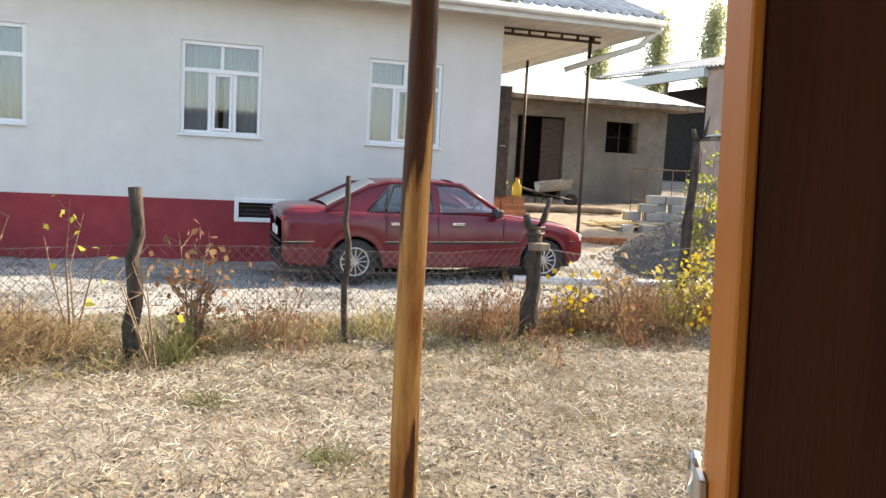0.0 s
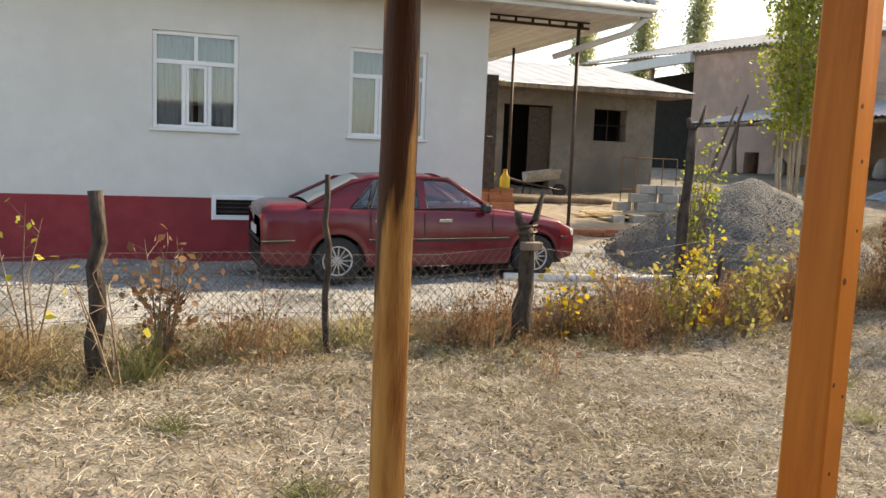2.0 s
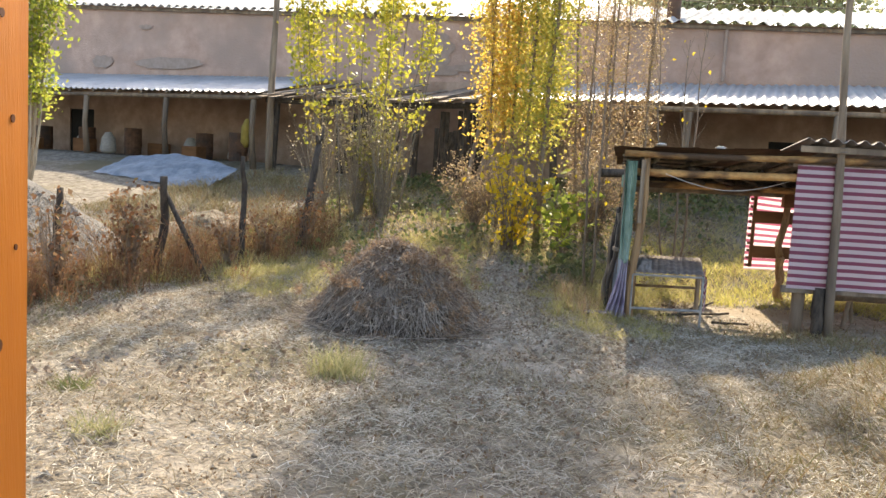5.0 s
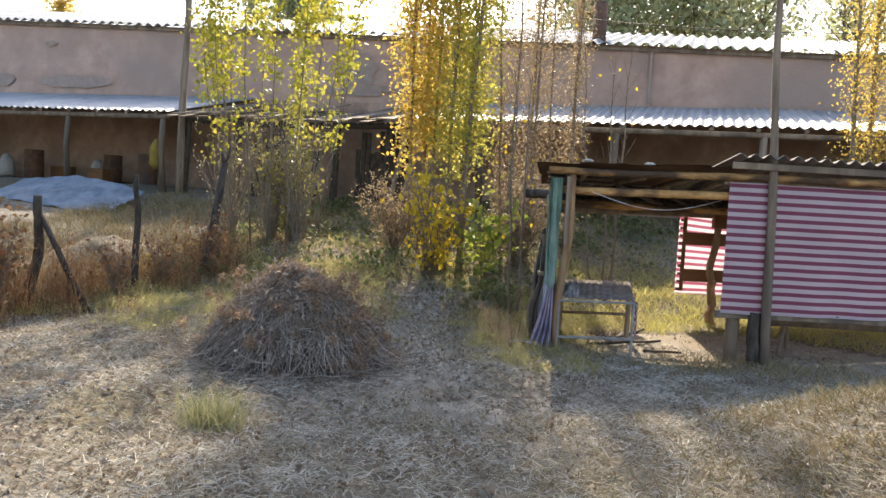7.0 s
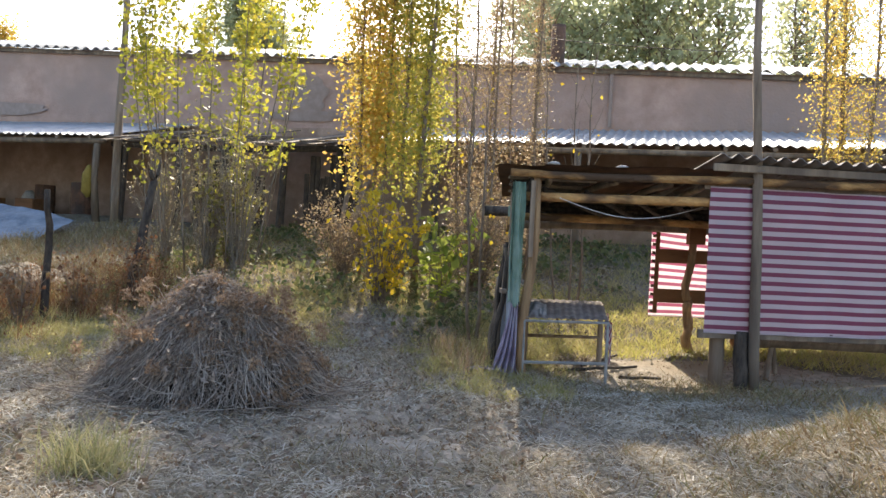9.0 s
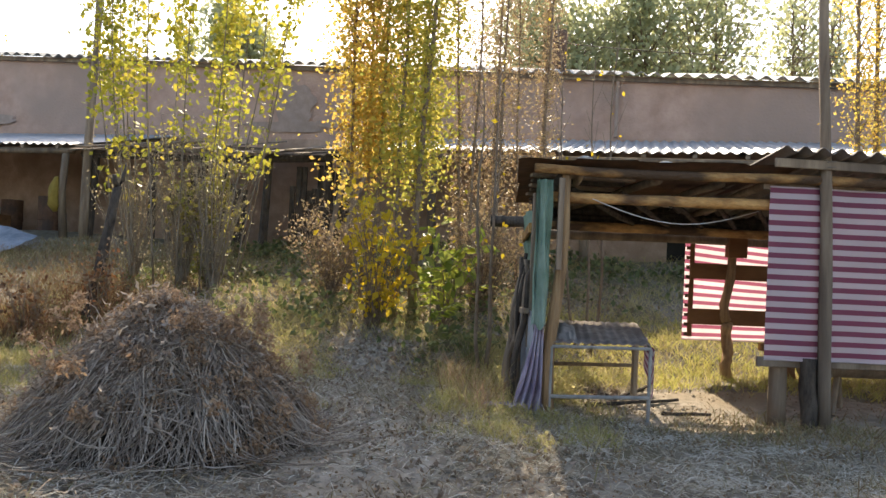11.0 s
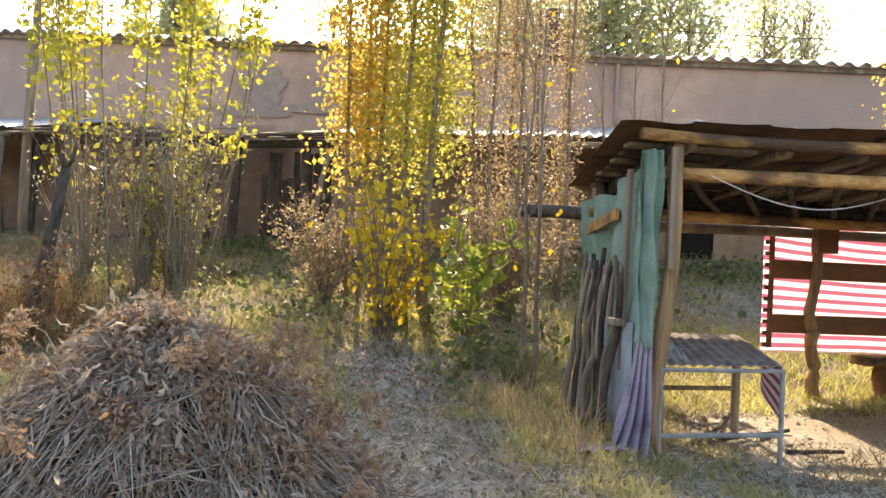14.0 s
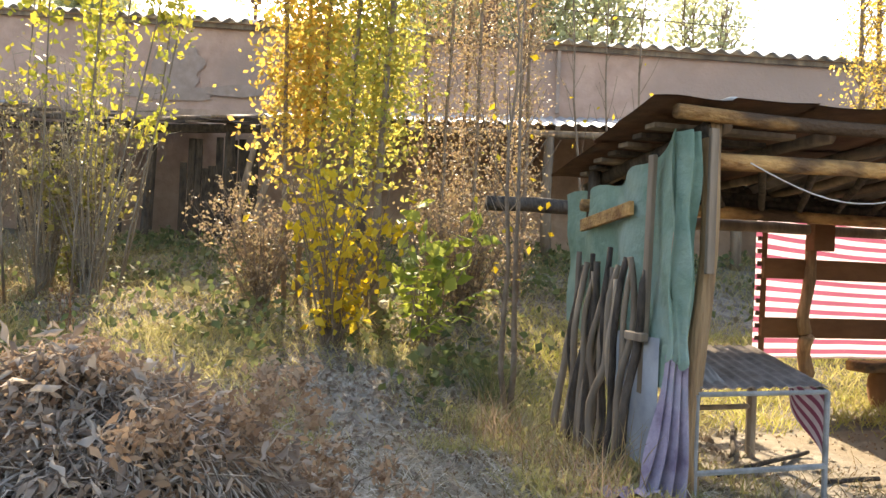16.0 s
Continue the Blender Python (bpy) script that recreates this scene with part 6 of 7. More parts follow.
# ---------------- shrubs and weeds ----------------
def shrub(name, label, base, h, w, n_stem, n_leaf, leaf, lmat, seed, cat="shrub", bmat=None, droop=0.3):
    rr, ra = random.Random(seed), np.random.default_rng(seed)
    t = thing(name, label, cat)
    bx, by = base
    bz = gz(bx, by)
    wood, pts = MB(), []
    for s in range(n_stem):
        a = rr.uniform(0, 2 * math.pi)
        e = Vector((bx + math.cos(a) * w * rr.uniform(0.3, 1), by + math.sin(a) * w * rr.uniform(0.3, 1), bz + h * rr.uniform(0.55, 1)))
        p0 = Vector((bx + rr.gauss(0, 0.06) * w, by + rr.gauss(0, 0.06) * w, bz - 0.02))
        md = p0.lerp(e, 0.5) + Vector((rr.gauss(0, 0.05), rr.gauss(0, 0.05), 0.08 * h))
        wood.tube([p0, md, e], [0.010, 0.007, 0.002], 4, cap=False)
        for q in range(7):
            f = 0.08 + 0.92 * (q + rr.random()) / 7
            c = p0.lerp(md, f * 2) if f < 0.5 else md.lerp(e, f * 2 - 1)
            tip = c + Vector((rr.gauss(0, 0.12), rr.gauss(0, 0.12), rr.uniform(0, 0.15)))
            wood.tube([c, tip], [0.004, 0.0015], 3, cap=False)
            pts += [c.lerp(tip, 0.6), tip]
    part("stem", wood, bmat or STEM_BROWN, t)
    pts = np.array(pts)
    C = pts[ra.integers(0, len(pts), n_leaf)] + ra.normal(0, 0.05, (n_leaf, 3))
    C[:, 2] = np.maximum(C[:, 2], bz + 0.03)
    V, F = leaves(C, leaf, ra, droop=droop)
    part("foliage", arr_mesh("foliage", V, F, lmat), None, t)
    return t


shrub("yellow_shrub", "yellow-leaved shrub at the foot of the poplars", (14.35, 6.1), 1.95, 0.95, 38, 620, 0.085, LEAF_YEL, 1)
shrub("green_shrub", "green suckers beside the yellow shrub", (14.6, 5.2), 1.45, 0.75, 14, 190, 0.14, leaf_mat("green_sucker_leaf", [(0.20, 0.26, 0.05), (0.32, 0.36, 0.07), (0.42, 0.42, 0.08)], 0.5), 2)
shrub("brown_shrub", "tangle of dry russet stalks under the poplars", (15.6, 7.2), 1.6, 0.9, 50, 2600, 0.036, LEAF_BROWN, 3)
TWIG_PALE = mat("pale_tan_twig", (0.19, 0.155, 0.115), (0.30, 0.25, 0.19), 10, 0.9, 0.4, 40)
TAN_LEAF = leaf_mat("tan_twig_leaf", [(0.36, 0.29, 0.19), (0.44, 0.36, 0.23), (0.34, 0.31, 0.14)], 0.4)
for k, (x, y) in enumerate(((15.75, 10.75), (16.0, 10.0), (15.8, 9.3))):
    shrub("brown_shrub", "haze of thin tan twigs at the young poplar's foot", (x, y), 2.9, 0.85, 46, 1000, 0.032, TAN_LEAF, 6 + 70 * k, bmat=TWIG_PALE)
shrub("brown_shrub", "tangle of dry russet stalks under the poplars", (15.7, 4.9), 1.6, 0.8, 50, 2600, 0.036, LEAF_BROWN, 4)
shrub("lime_shrub", "lime-yellow suckers at the young poplar's foot", (16.1, 9.6), 2.1, 0.9, 30, 1000, 0.08, leaf_mat("dull_lime_leaf", [(0.20, 0.20, 0.05), (0.30, 0.27, 0.07), (0.36, 0.30, 0.10)], 0.45), 5)
def sprig(base, tip, pairs, size, seed):
    """A long arching frond with leaflets in pairs."""
    ra = np.random.default_rng(seed)
    t = thing("leafy_sucker", "bright green sucker with paired leaflets beside the shrub", "sapling")
    p0, p2 = Vector(base), Vector(tip)
    p1 = p0.lerp(p2, 0.55) + Vector((0, 0, 0.22 * (p2 - p0).length))
    at = lambda f: p0 * (1 - f) ** 2 + p1 * 2 * f * (1 - f) + p2 * f * f
    part("stem", MB().tube([at(k / 8) for k in range(9)], [0.007 * (1 - 0.8 * k / 8) for k in range(9)], 5), STEM_BROWN, t)
    b = MB()
    for k in range(pairs):
        c = at(0.3 + 0.7 * k / (pairs - 1))
        d = (at(min(1, 0.34 + 0.7 * k / (pairs - 1))) - c + Vector((1e-4, 0, 0))).normalized()
        n = d.cross(Vector((0, 0, 1))).normalized()
        for sgn in (-1, 1):
            o = (n * sgn + d * 0.35 + Vector((0, 0, -0.35 + float(ra.normal(0, 0.15))))).normalized()
            L = size * float(ra.uniform(0.8, 1.15))
            b.quad(c, c + o * L * 0.4 + d * L * 0.17, c + o * L, c + o * L * 0.4 - d * L * 0.17)
    part("foliage", b, SUCKER, t)


SUCKER = leaf_mat("bright_sucker_leaf", [(0.22, 0.30, 0.05), (0.34, 0.40, 0.06), (0.46, 0.46, 0.08)], 0.55)
for k, (tx, ty, tz) in enumerate(((13.75, 4.75, 0.50), (14.2, 4.5, 0.75), (13.9, 5.2, 0.95), (14.5, 4.9, 1.25))):
    sprig((14.5, 5.35, gz(14.5, 5.35)), (tx, ty, tz), 9, 0.17, 400 + k)
WEED_YEL = leaf_mat("dull_yellow_weed_leaf", [(0.34, 0.33, 0.08), (0.48, 0.42, 0.10), (0.30, 0.27, 0.08), (0.50, 0.38, 0.10)], 0.4)
for k, (x, y, h, w, nl, lm) in enumerate(((4.65, 8.35, 1.0, 0.34, 300, LEAF_YG), (5.0, 8.55, 1.0, 0.28, 170, LEAF_YEL), (5.75, 8.5, 1.1, 0.28, 280, LEAF_YG), (3.35, 8.45, 0.7, 0.22, 90, LEAF_YEL), (3.95, 8.5, 0.9, 0.3, 120, LEAF_BROWN), (5.3, 8.1, 0.8, 0.3, 90, LEAF_YG))):
    shrub("yellow_weed", "waist-high yellow-leaved weed by the fence", (x, y), h, w, 8, nl, 0.058, WEED_YEL if lm is LEAF_YG else lm, 20 + k, "weed")
for k, (x, y, h, nl) in enumerate(((-0.45, 7.75, 1.05, 220), (7.3, 9.2, 1.2, 260), (8.9, 9.6, 1.35, 420), (9.15, 9.8, 1.25, 350), (10.9, 9.5, 0.9, 160), (12.2, 9.7, 0.9, 200), (13.2, 9.5, 1.1, 300), (-3.6, 7.3, 0.85, 1500))):
    shrub("russet_weed", "tall dry russet weed by the fence", (x, y), h, 0.32, 16, nl, 0.055, DRY_WEED, 40 + k, "weed")
for k, (x, y, h, nl) in enumerate(((-2.15, 7.5, 1.45, 4), (-1.45, 8.2, 1.4, 16), (-2.9, 7.9, 1.1, 3), (-0.75, 7.2, 1.1, 2))):
    shrub("bare_sapling_weed", "leggy sapling with a few yellowing leaves", (x, y), h, 0.35, 4, nl, 0.075, LEAF_YG, 60 + k, "sapling")
def tuft(name, label, x, y, n, h, r, material, lean=0.35, seed=1):
    ra = np.random.default_rng(seed)
    p = np.stack([x + ra.normal(0, r, n), y + ra.normal(0, r, n)], 1)
    b = np.column_stack([p, ground_z(p[:, 0], p[:, 1])])
    tagged(new(name, arr_mesh(name, *blades(b, np.full(n, h), np.full(n, 0.003), lean, ra), material)), label, "weed")


FEATHER = leaf_mat("grey_green_feather", [(0.22, 0.23, 0.11), (0.32, 0.31, 0.16), (0.40, 0.36, 0.21)], 0.35, 0.7)
tuft("hay_mound", "slumped mound of brown hay by the fence", -2.1, 7.85, 5200, 0.46, 0.34, leaf_mat("brown_hay", [(0.36, 0.26, 0.14), (0.47, 0.36, 0.20), (0.25, 0.17, 0.09), (0.40, 0.32, 0.19)], 0.3, 0.8), 0.6, 5)
tuft("feathery_weed", "feathery yellow-green weed in front of the brush heap", 6.45, 5.05, 420, 0.27, 0.11, FEATHER, 0.35, 1)
tuft("feathery_weed", "small feathery grey-green weed in the yard", 4.3, 5.55, 160, 0.16, 0.08, FEATHER, 0.5, 2)
for k, (x, y) in enumerate(((5.0, 6.5), (-0.35, 6.3), (2.9, 4.3), (0.3, 5.2), (13.4, 4.5), (-0.6, 7.45))):
    tuft("green_tuft", "low green weed rosette in the dry yard", x, y, 150, 0.13 if k < 4 else 0.4, 0.07, GREEN_W, 0.6 if k < 4 else 0.3, 10 + k)
# trimmed tree by the gravel with upright shoots
shrub("pollard_shoots", "upright leafy shoots around the branch post", (6.4, 10.65), 2.35, 0.30, 16, 560, 0.05, LEAF_GREEN, 90, "sapling")


for k in range(9):
    q_ = SP(-0.35 - 0.35 * rnd.random(), -0.1 + 0.22 * k, 0)
    tuft("side_weed", "feathery dry weed at the foot of the leaning poles", q_.x, q_.y, 60, rnd.uniform(0.18, 0.42), 0.11, FENCE_MIX if k % 3 else FLUFF, 0.35, 120 + k)


def scatter(n, fn, x0, x1, y0, y1, r=rng):
    """Random ground points kept with probability fn(x, y)."""
    out = []
    while sum(map(len, out)) < n:
        x, y = r.uniform(x0, x1, 40000), r.uniform(y0, y1, 40000)
        keep = r.uniform(0, 1, 40000) < fn(x, y)
        out.append(np.stack([x[keep], y[keep], ground_z(x[keep], y[keep])], 1))
    return np.concatenate(out)[:n]


def patchy(x, y, s, o=0.0):
    return 0.5 + 0.5 * np.sin(x * s + 1.7 * np.sin(y * s * 0.7 + o)) * np.cos(y * s * 1.1 + 1.3 * np.sin(x * s * 0.6 + o))


fence_y = lambda x: np.interp(x, [p[0] for p in FENCE], [p[1] for p in FENCE])
bare = lambda x, y: ((x - 12.1) ** 2 / 1.6 + (y - 1.2) ** 2 / 4.2 < 1.1)
trail_ = lambda x, y: (np.abs((y - 4.75) - 0.37 * (x - 10.3)) < 0.5 + 0.15 * np.sin(x * 3.3)) & (x > 7.5) & (x < 13.6)
yard = lambda x, y: (1 - 0.5 * trail_(x, y)) * (y < fence_y(x) + 0.7) * ~bare(x, y) * (0.30 + 0.70 * patchy(x, y, 2.3)) * (0.35 + 0.65 * patchy(x, y, 0.9, 2))
B1 = scatter(135000, yard, -6, 14, 2.6, 10.2)
B1b = scatter(50000, yard, 2, 12, -2.5, 2.6)
S = np.concatenate([B1, B1b])
parts_ = [blades(S + np.array([0, 0, 0.004]), 0.05 + 0.08 * patchy(S[:, 0], S[:, 1], 6.1, 3), np.full(len(S), 0.0031), 0.82)]
tagged(new("dry_grass", arr_mesh("dry_grass", *joined(parts_), STRAW)), "matted dry straw-coloured grass over the yard", "grass", kind="stuff")
P_ = scatter(47000, lambda x, y: ((y > 2.6) | (x > 3.6)) * ~bare(x, y) * (1 - 0.7 * trail_(x, y)) * (y < fence_y(x) + 0.3) * patchy(x, y, 3.9, 7) ** 2 * patchy(x, y, 1.1, 1), -5, 12.5, -1.5, 9.4) + np.array([0, 0, 0.02])
tagged(new("pale_straw", arr_mesh("pale_straw", *blades(P_, 0.045 + 0.08 * patchy(P_[:, 0], P_[:, 1], 7.0, 2), np.full(len(P_), 0.0027), 0.94), leaf_mat("bleached_straw", [(0.52, 0.48, 0.40), (0.65, 0.61, 0.53), (0.40, 0.35, 0.27)], 0.15, 0.7))), "bleached broken straw strewn over the yard", "straw", kind="stuff")
K_ = scatter(6600, lambda x, y: ((y > 2.6) | (x > 3.6)) * (y < fence_y(x) + 0.2) * (0.15 + patchy(x, y, 2.7, 9)), -5, 14, -1.5, 9.4)
kn = len(K_)
ks = rng.uniform(0.008, 0.032, (kn, 1, 1))
kd = np.array([[1, 0, 0.1], [0.2, 1, 0], [-1, 0.3, 0.1], [-0.1, -1, 0], [0.1, 0, 0.9]])[None] * ks + rng.normal(0, 0.18, (kn, 5, 3)) * ks
kf = np.arange(kn)[:, None] * 5
tagged(new("soil_clods", arr_mesh("soil_clods", (K_[:, None, :] + kd).reshape(-1, 3), np.concatenate([kf + [0, 1, 4, 4], kf + [1, 2, 4, 4], kf + [2, 3, 4, 4], kf + [3, 0, 4, 4]])[:, :3], PATH_SOIL)), "small dry clods of earth on the yard", "clods", kind="stuff")
DL = scatter(20000, lambda x, y: ((y > 2.6) | (x > 3.6)) * (y < fence_y(x)) * (0.1 + patchy(x, y, 4.3, 11) ** 2), -5, 13.2, -1.5, 9.2) + np.array([0, 0, 0.03])
tagged(new("brown_litter", arr_mesh("brown_litter", *leaves(DL, 0.017, droop=0.0, fold=0.3), leaf_mat("dark_litter_leaf", [(0.13, 0.085, 0.05), (0.24, 0.155, 0.09), (0.33, 0.22, 0.13), (0.16, 0.115, 0.07)], 0.1, 0.85))), "small dark dead leaves in the dry grass", "leaves", kind="stuff")
U = scatter(7000, lambda x, y: yard(x, y) * patchy(x, y, 1.7, 4) ** 2, -6, 14, 2.6, 9.6)
tagged(new("yard_grass", arr_mesh("yard_grass", *blades(U, np.full(len(U), 0.10), np.full(len(U), 0.003), 0.5), FENCE_MIX)), "thin dull grass tufts in the yard", "grass", kind="stuff")
bank_f = lambda x, y: np.exp(-((y - fence_y(x) - 0.30) / 0.66) ** 2) * (y < 9.55 + 0.10 * x)


def clumps(n, per, fn, rad, h0, h1, x0=-6.5, x1=14.5, y0=6.4, y1=11.2):
    """Plants that stand in separate clumps: the foot of every blade and the height of its clump."""
    c = scatter(n, fn, x0, x1, y0, y1)
    k = np.repeat(np.arange(n), per)
    r = rad * rng.uniform(0.5, 1.5, n)
    p = c[k, :2] + rng.normal(0, 1, (n * per, 2)) * r[k, None]
    h = (h0 + (h1 - h0) * rng.uniform(0, 1, n) ** 2)[k]
    return np.column_stack([p, ground_z(p[:, 0], p[:, 1])]), h


def up_stalk(p, h, lo=0.15, hi=1.0):
    """Points scattered up the height of the clumps, for their leaves."""
    return p + np.column_stack([rng.normal(0, 0.035, (len(p), 2)), rng.uniform(lo, hi, len(p)) * h])


P0, h0 = clumps(820, 36, bank_f, 0.09, 0.05, 0.23)
tagged(new("fence_grass", arr_mesh("fence_grass", *blades(P0, h0, np.full(len(P0), 0.0034), 0.5), FENCE_MIX)), "clumps of dead grass on the low bank by the fence", "grass", kind="stuff")
P1, h1 = clumps(430, 46, lambda x, y: bank_f(x, y) * (0.2 + 0.8 * patchy(x, y, 1.9, 3)), 0.10, 0.05, 0.22)
tagged(new("bank_greenery", arr_mesh("bank_greenery", *leaves(up_stalk(P1, h1), 0.026, droop=0.2), leaf_mat("grey_green_weed", [(0.12, 0.13, 0.065), (0.20, 0.20, 0.10), (0.28, 0.26, 0.16), (0.16, 0.13, 0.08)], 0.3, 0.7))), "grey-green creeping weeds on the bank", "weeds", kind="stuff")
P2, h2 = clumps(230, 34, lambda x, y: bank_f(x, y) * (0.07 + 0.93 * sstep(1.4, 3.4, x)) * (1 - sstep(7.2, 8.5, x)), 0.09, 0.13, 0.60)
P3, h3 = clumps(110, 40, lambda x, y: bank_f(x, y) * sstep(6.8, 8.0, x), 0.10, 0.3, 1.05)
P4 = np.concatenate([P2, P3])
h4 = np.concatenate([h2, h3])
tagged(new("russet_growth", arr_mesh("russet_growth", *joined([blades(P4, h4, np.full(len(P4), 0.0030), 0.24), leaves(up_stalk(P4, h4, 0.1, 0.95), 0.032, droop=0.5)]), DRY_WEED)), "russet dead weeds crowding the fence", "weeds", kind="stuff")
P5, h5 = clumps(150, 40, lambda x, y: bank_f(x, y) * (0.12 + sstep(8.2, 9.4, x)), 0.12, 0.12, 0.42)
tagged(new("tan_grass", arr_mesh("tan_grass", *blades(P5, h5, np.full(len(P5), 0.0034), 0.35), GRASS_YG)), "tan and yellow grass tufts along the fence", "grass", kind="stuff")
C_ = scatter(24000, lambda x, y: (y > fence_y(x) + 0.2) * (0.15 + patchy(x, y, 1.9, 2)) * sstep(8.2, 9.5, x), 8, 20, 9.6, 15.5)
tagged(new("court_weeds", arr_mesh("court_weeds", *blades(C_, 0.10 + 0.22 * patchy(C_[:, 0], C_[:, 1], 2.7, 4), np.full(len(C_), 0.0045), 0.45), FENCE_MIX)), "dry weeds and straw between the fence and the barn", "weeds", kind="stuff")
slope = lambda x, y: (1 - 0.85 * trail_(x, y)) * (0.3 + 0.7 * patchy(x, y, 1.6, 3)) * sstep(11.8, 13.4, x) * ~bare(x, y)
Q = scatter(46000, slope, 11.5, 21, -4, 11.5)
tagged(new("slope_grass", arr_mesh("slope_grass", *blades(Q, 0.07 + 0.15 * patchy(Q[:, 0], Q[:, 1], 4.7, 3), np.full(len(Q), 0.0036), 0.5), GRASS_YG)), "yellow-green grass on the rising bank", "grass", kind="stuff")
Q = scatter(6000, lambda x, y: slope(x, y) * patchy(x, y, 2.1, 6) ** 2 * np.maximum(sstep(16.2, 17.2, x), sstep(3.6, 5, y)), 12.5, 20.5, -4, 11)
Q2 = Q + np.stack([rng.normal(0, 0.08, len(Q)), rng.normal(0, 0.08, len(Q)), rng.uniform(0.03, 0.28, len(Q))], 1)
tagged(new("bank_weeds", arr_mesh("bank_weeds", *leaves(Q2, 0.085, droop=0.2), GREEN_W)), "low dark green weeds on the bank", "weeds", kind="stuff")
# blades mixed brighter to paint the sunlight on the strip behind the shed
SUNLIT_G = leaf_mat("sunlit_yellow_grass", [(0.36, 0.37, 0.09), (0.50, 0.46, 0.13), (0.56, 0.47, 0.20), (0.42, 0.42, 0.10)], 0.5, 0.6)
Q = scatter(16000, lambda x, y: (0.2 + 0.8 * patchy(x, y, 2.4, 3)) * sstep(13.0, 13.8, x) * (1 - sstep(16.0, 17.2, x)), 12.8, 17.2, -4.5, 4.2)
tagged(new("sunlit_grass", arr_mesh("sunlit_grass", *blades(Q, 0.06 + 0.12 * patchy(Q[:, 0], Q[:, 1], 5.3, 1), np.full(len(Q), 0.0045), 0.45), SUNLIT_G)), "yellow-green grass behind the shed, sunlight put into its colour", "grass", kind="stuff")
Q = scatter(15000, lambda x, y: np.exp(-((x - 6.9) ** 2 / 3.4 + (y - 0.5) ** 2 / 1.5)) + 0.6 * np.exp(-((x - 11.3) ** 2 / 0.5 + (y - 1.0) ** 2 / 4)), 3.6, 12.5, -2, 3)
tagged(new("mound_grass", arr_mesh("mound_grass", *blades(Q, 0.04 + 0.13 * patchy(Q[:, 0], Q[:, 1], 5.0, 2), np.full(len(Q), 0.0032), 0.5), FENCE_MIX)), "dry grass on the low mound and at the shed's foot", "grass", kind="stuff")
hc = scatter(520, lambda x, y: (np.abs((y - 4.75) - 0.37 * (x - 10.3)) > 0.55 + 0.2 * np.sin(x * 3)) * (0.2 + 0.8 * patchy(x, y, 2.2, 8)) * sstep(8.5, 10.5, x) * ~bare(x, y), 8.5, 14.5, 2.9, 9.3)
hb = np.repeat(hc, 60, 0) + np.column_stack([rng.normal(0, 0.10, (len(hc) * 60, 2)), np.zeros(len(hc) * 60)])
hb[:, 2] = ground_z(hb[:, 0], hb[:, 1])
hh = np.repeat(rng.uniform(0.05, 0.19, len(hc)), 60)
hl = hb[::4] + np.column_stack([rng.normal(0, 0.03, (len(hb[::4]), 2)), rng.uniform(0.01, 0.7, len(hb[::4])) * hh[::4]])
tagged(new("path_weeds", arr_mesh("path_weeds", *joined([blades(hb, hh, np.full(len(hb), 0.0028), 0.38), leaves(hl, 0.030)]), leaf_mat("dull_path_weed", [(0.28, 0.28, 0.10), (0.44, 0.39, 0.17), (0.36, 0.34, 0.13), (0.54, 0.47, 0.26), (0.26, 0.20, 0.12)], 0.5, 0.7))), "clumps of yellowing weeds beside the path", "weeds", kind="stuff")
L2 = scatter(4200, lambda x, y: (0.1 + patchy(x, y, 3.1, 6)) * ~bare(x, y), 8.5, 13.5, 2.9, 8.5) + np.array([0, 0, 0.02])
tagged(new("pale_litter", arr_mesh("pale_litter", *leaves(L2, 0.032, droop=0.0, fold=0.3), leaf_mat("pale_fallen_leaf", [(0.40, 0.35, 0.28), (0.52, 0.47, 0.39), (0.30, 0.24, 0.17), (0.22, 0.165, 0.11)], 0.15, 0.8))), "pale dry leaves scattered on the path", "leaves", kind="stuff")
L_ = scatter(22000, lambda x, y: sstep(11, 13.5, x) * 1.0 + 0.28, 5, 19, 2.8, 10.5) + np.array([0, 0, 0.015])
tagged(new("leaf_litter", arr_mesh("leaf_litter", *leaves(L_, 0.045, droop=0.0, fold=0.3), DEAD_LEAF)), "fallen brown leaves under the poplars", "leaves", kind="stuff")

# ---------------- building clutter beyond the drive ----------------
def at_ground(x, y):
    return Vector((x, y, gz(x, y)))


stack = thing("brick_stack", "stepped stack of orange bricks beside the house", "brick stack")
brk = MB().box((0, 0, 0), (0.25, 0.12, 0.065), ch=0.006).mesh("brick", BRICK_R)
for l in range(13):
    for i in range(3):
        for j in range(1 if l > 8 else 2):
            ob = part("brick", brk, None, stack)
            ob.matrix_basis = pose(5.02 + i * 0.258 + rnd.uniform(-0.012, 0.012), 15.75 - j * 0.13, gz(5.4, 15.7) + l * 0.067, 0, 0, rnd.uniform(-3, 3))
jug = thing("plastic_jug", "yellow plastic jug on the bricks", "jug")
jp = Vector((5.62, 15.81, gz(5.4, 15.7) + 13 * 0.067))
part("body", MB().tube([jp, jp + Vector((0, 0, 0.03)), jp + Vector((0, 0, 0.2)), jp + Vector((0, 0, 0.28)), jp + Vector((0, 0, 0.34))], [0.09, 0.10, 0.10, 0.05, 0.035], 14), YELLOW_P, jug, smooth=True)
part("cap", MB().tube([jp + Vector((0, 0, 0.34)), jp + Vector((0, 0, 0.37))], 0.04, 10), ORANGE_NET, jug)
curb = thing("brick_kerb", "row of red-brown bricks edging the drive", "kerb")
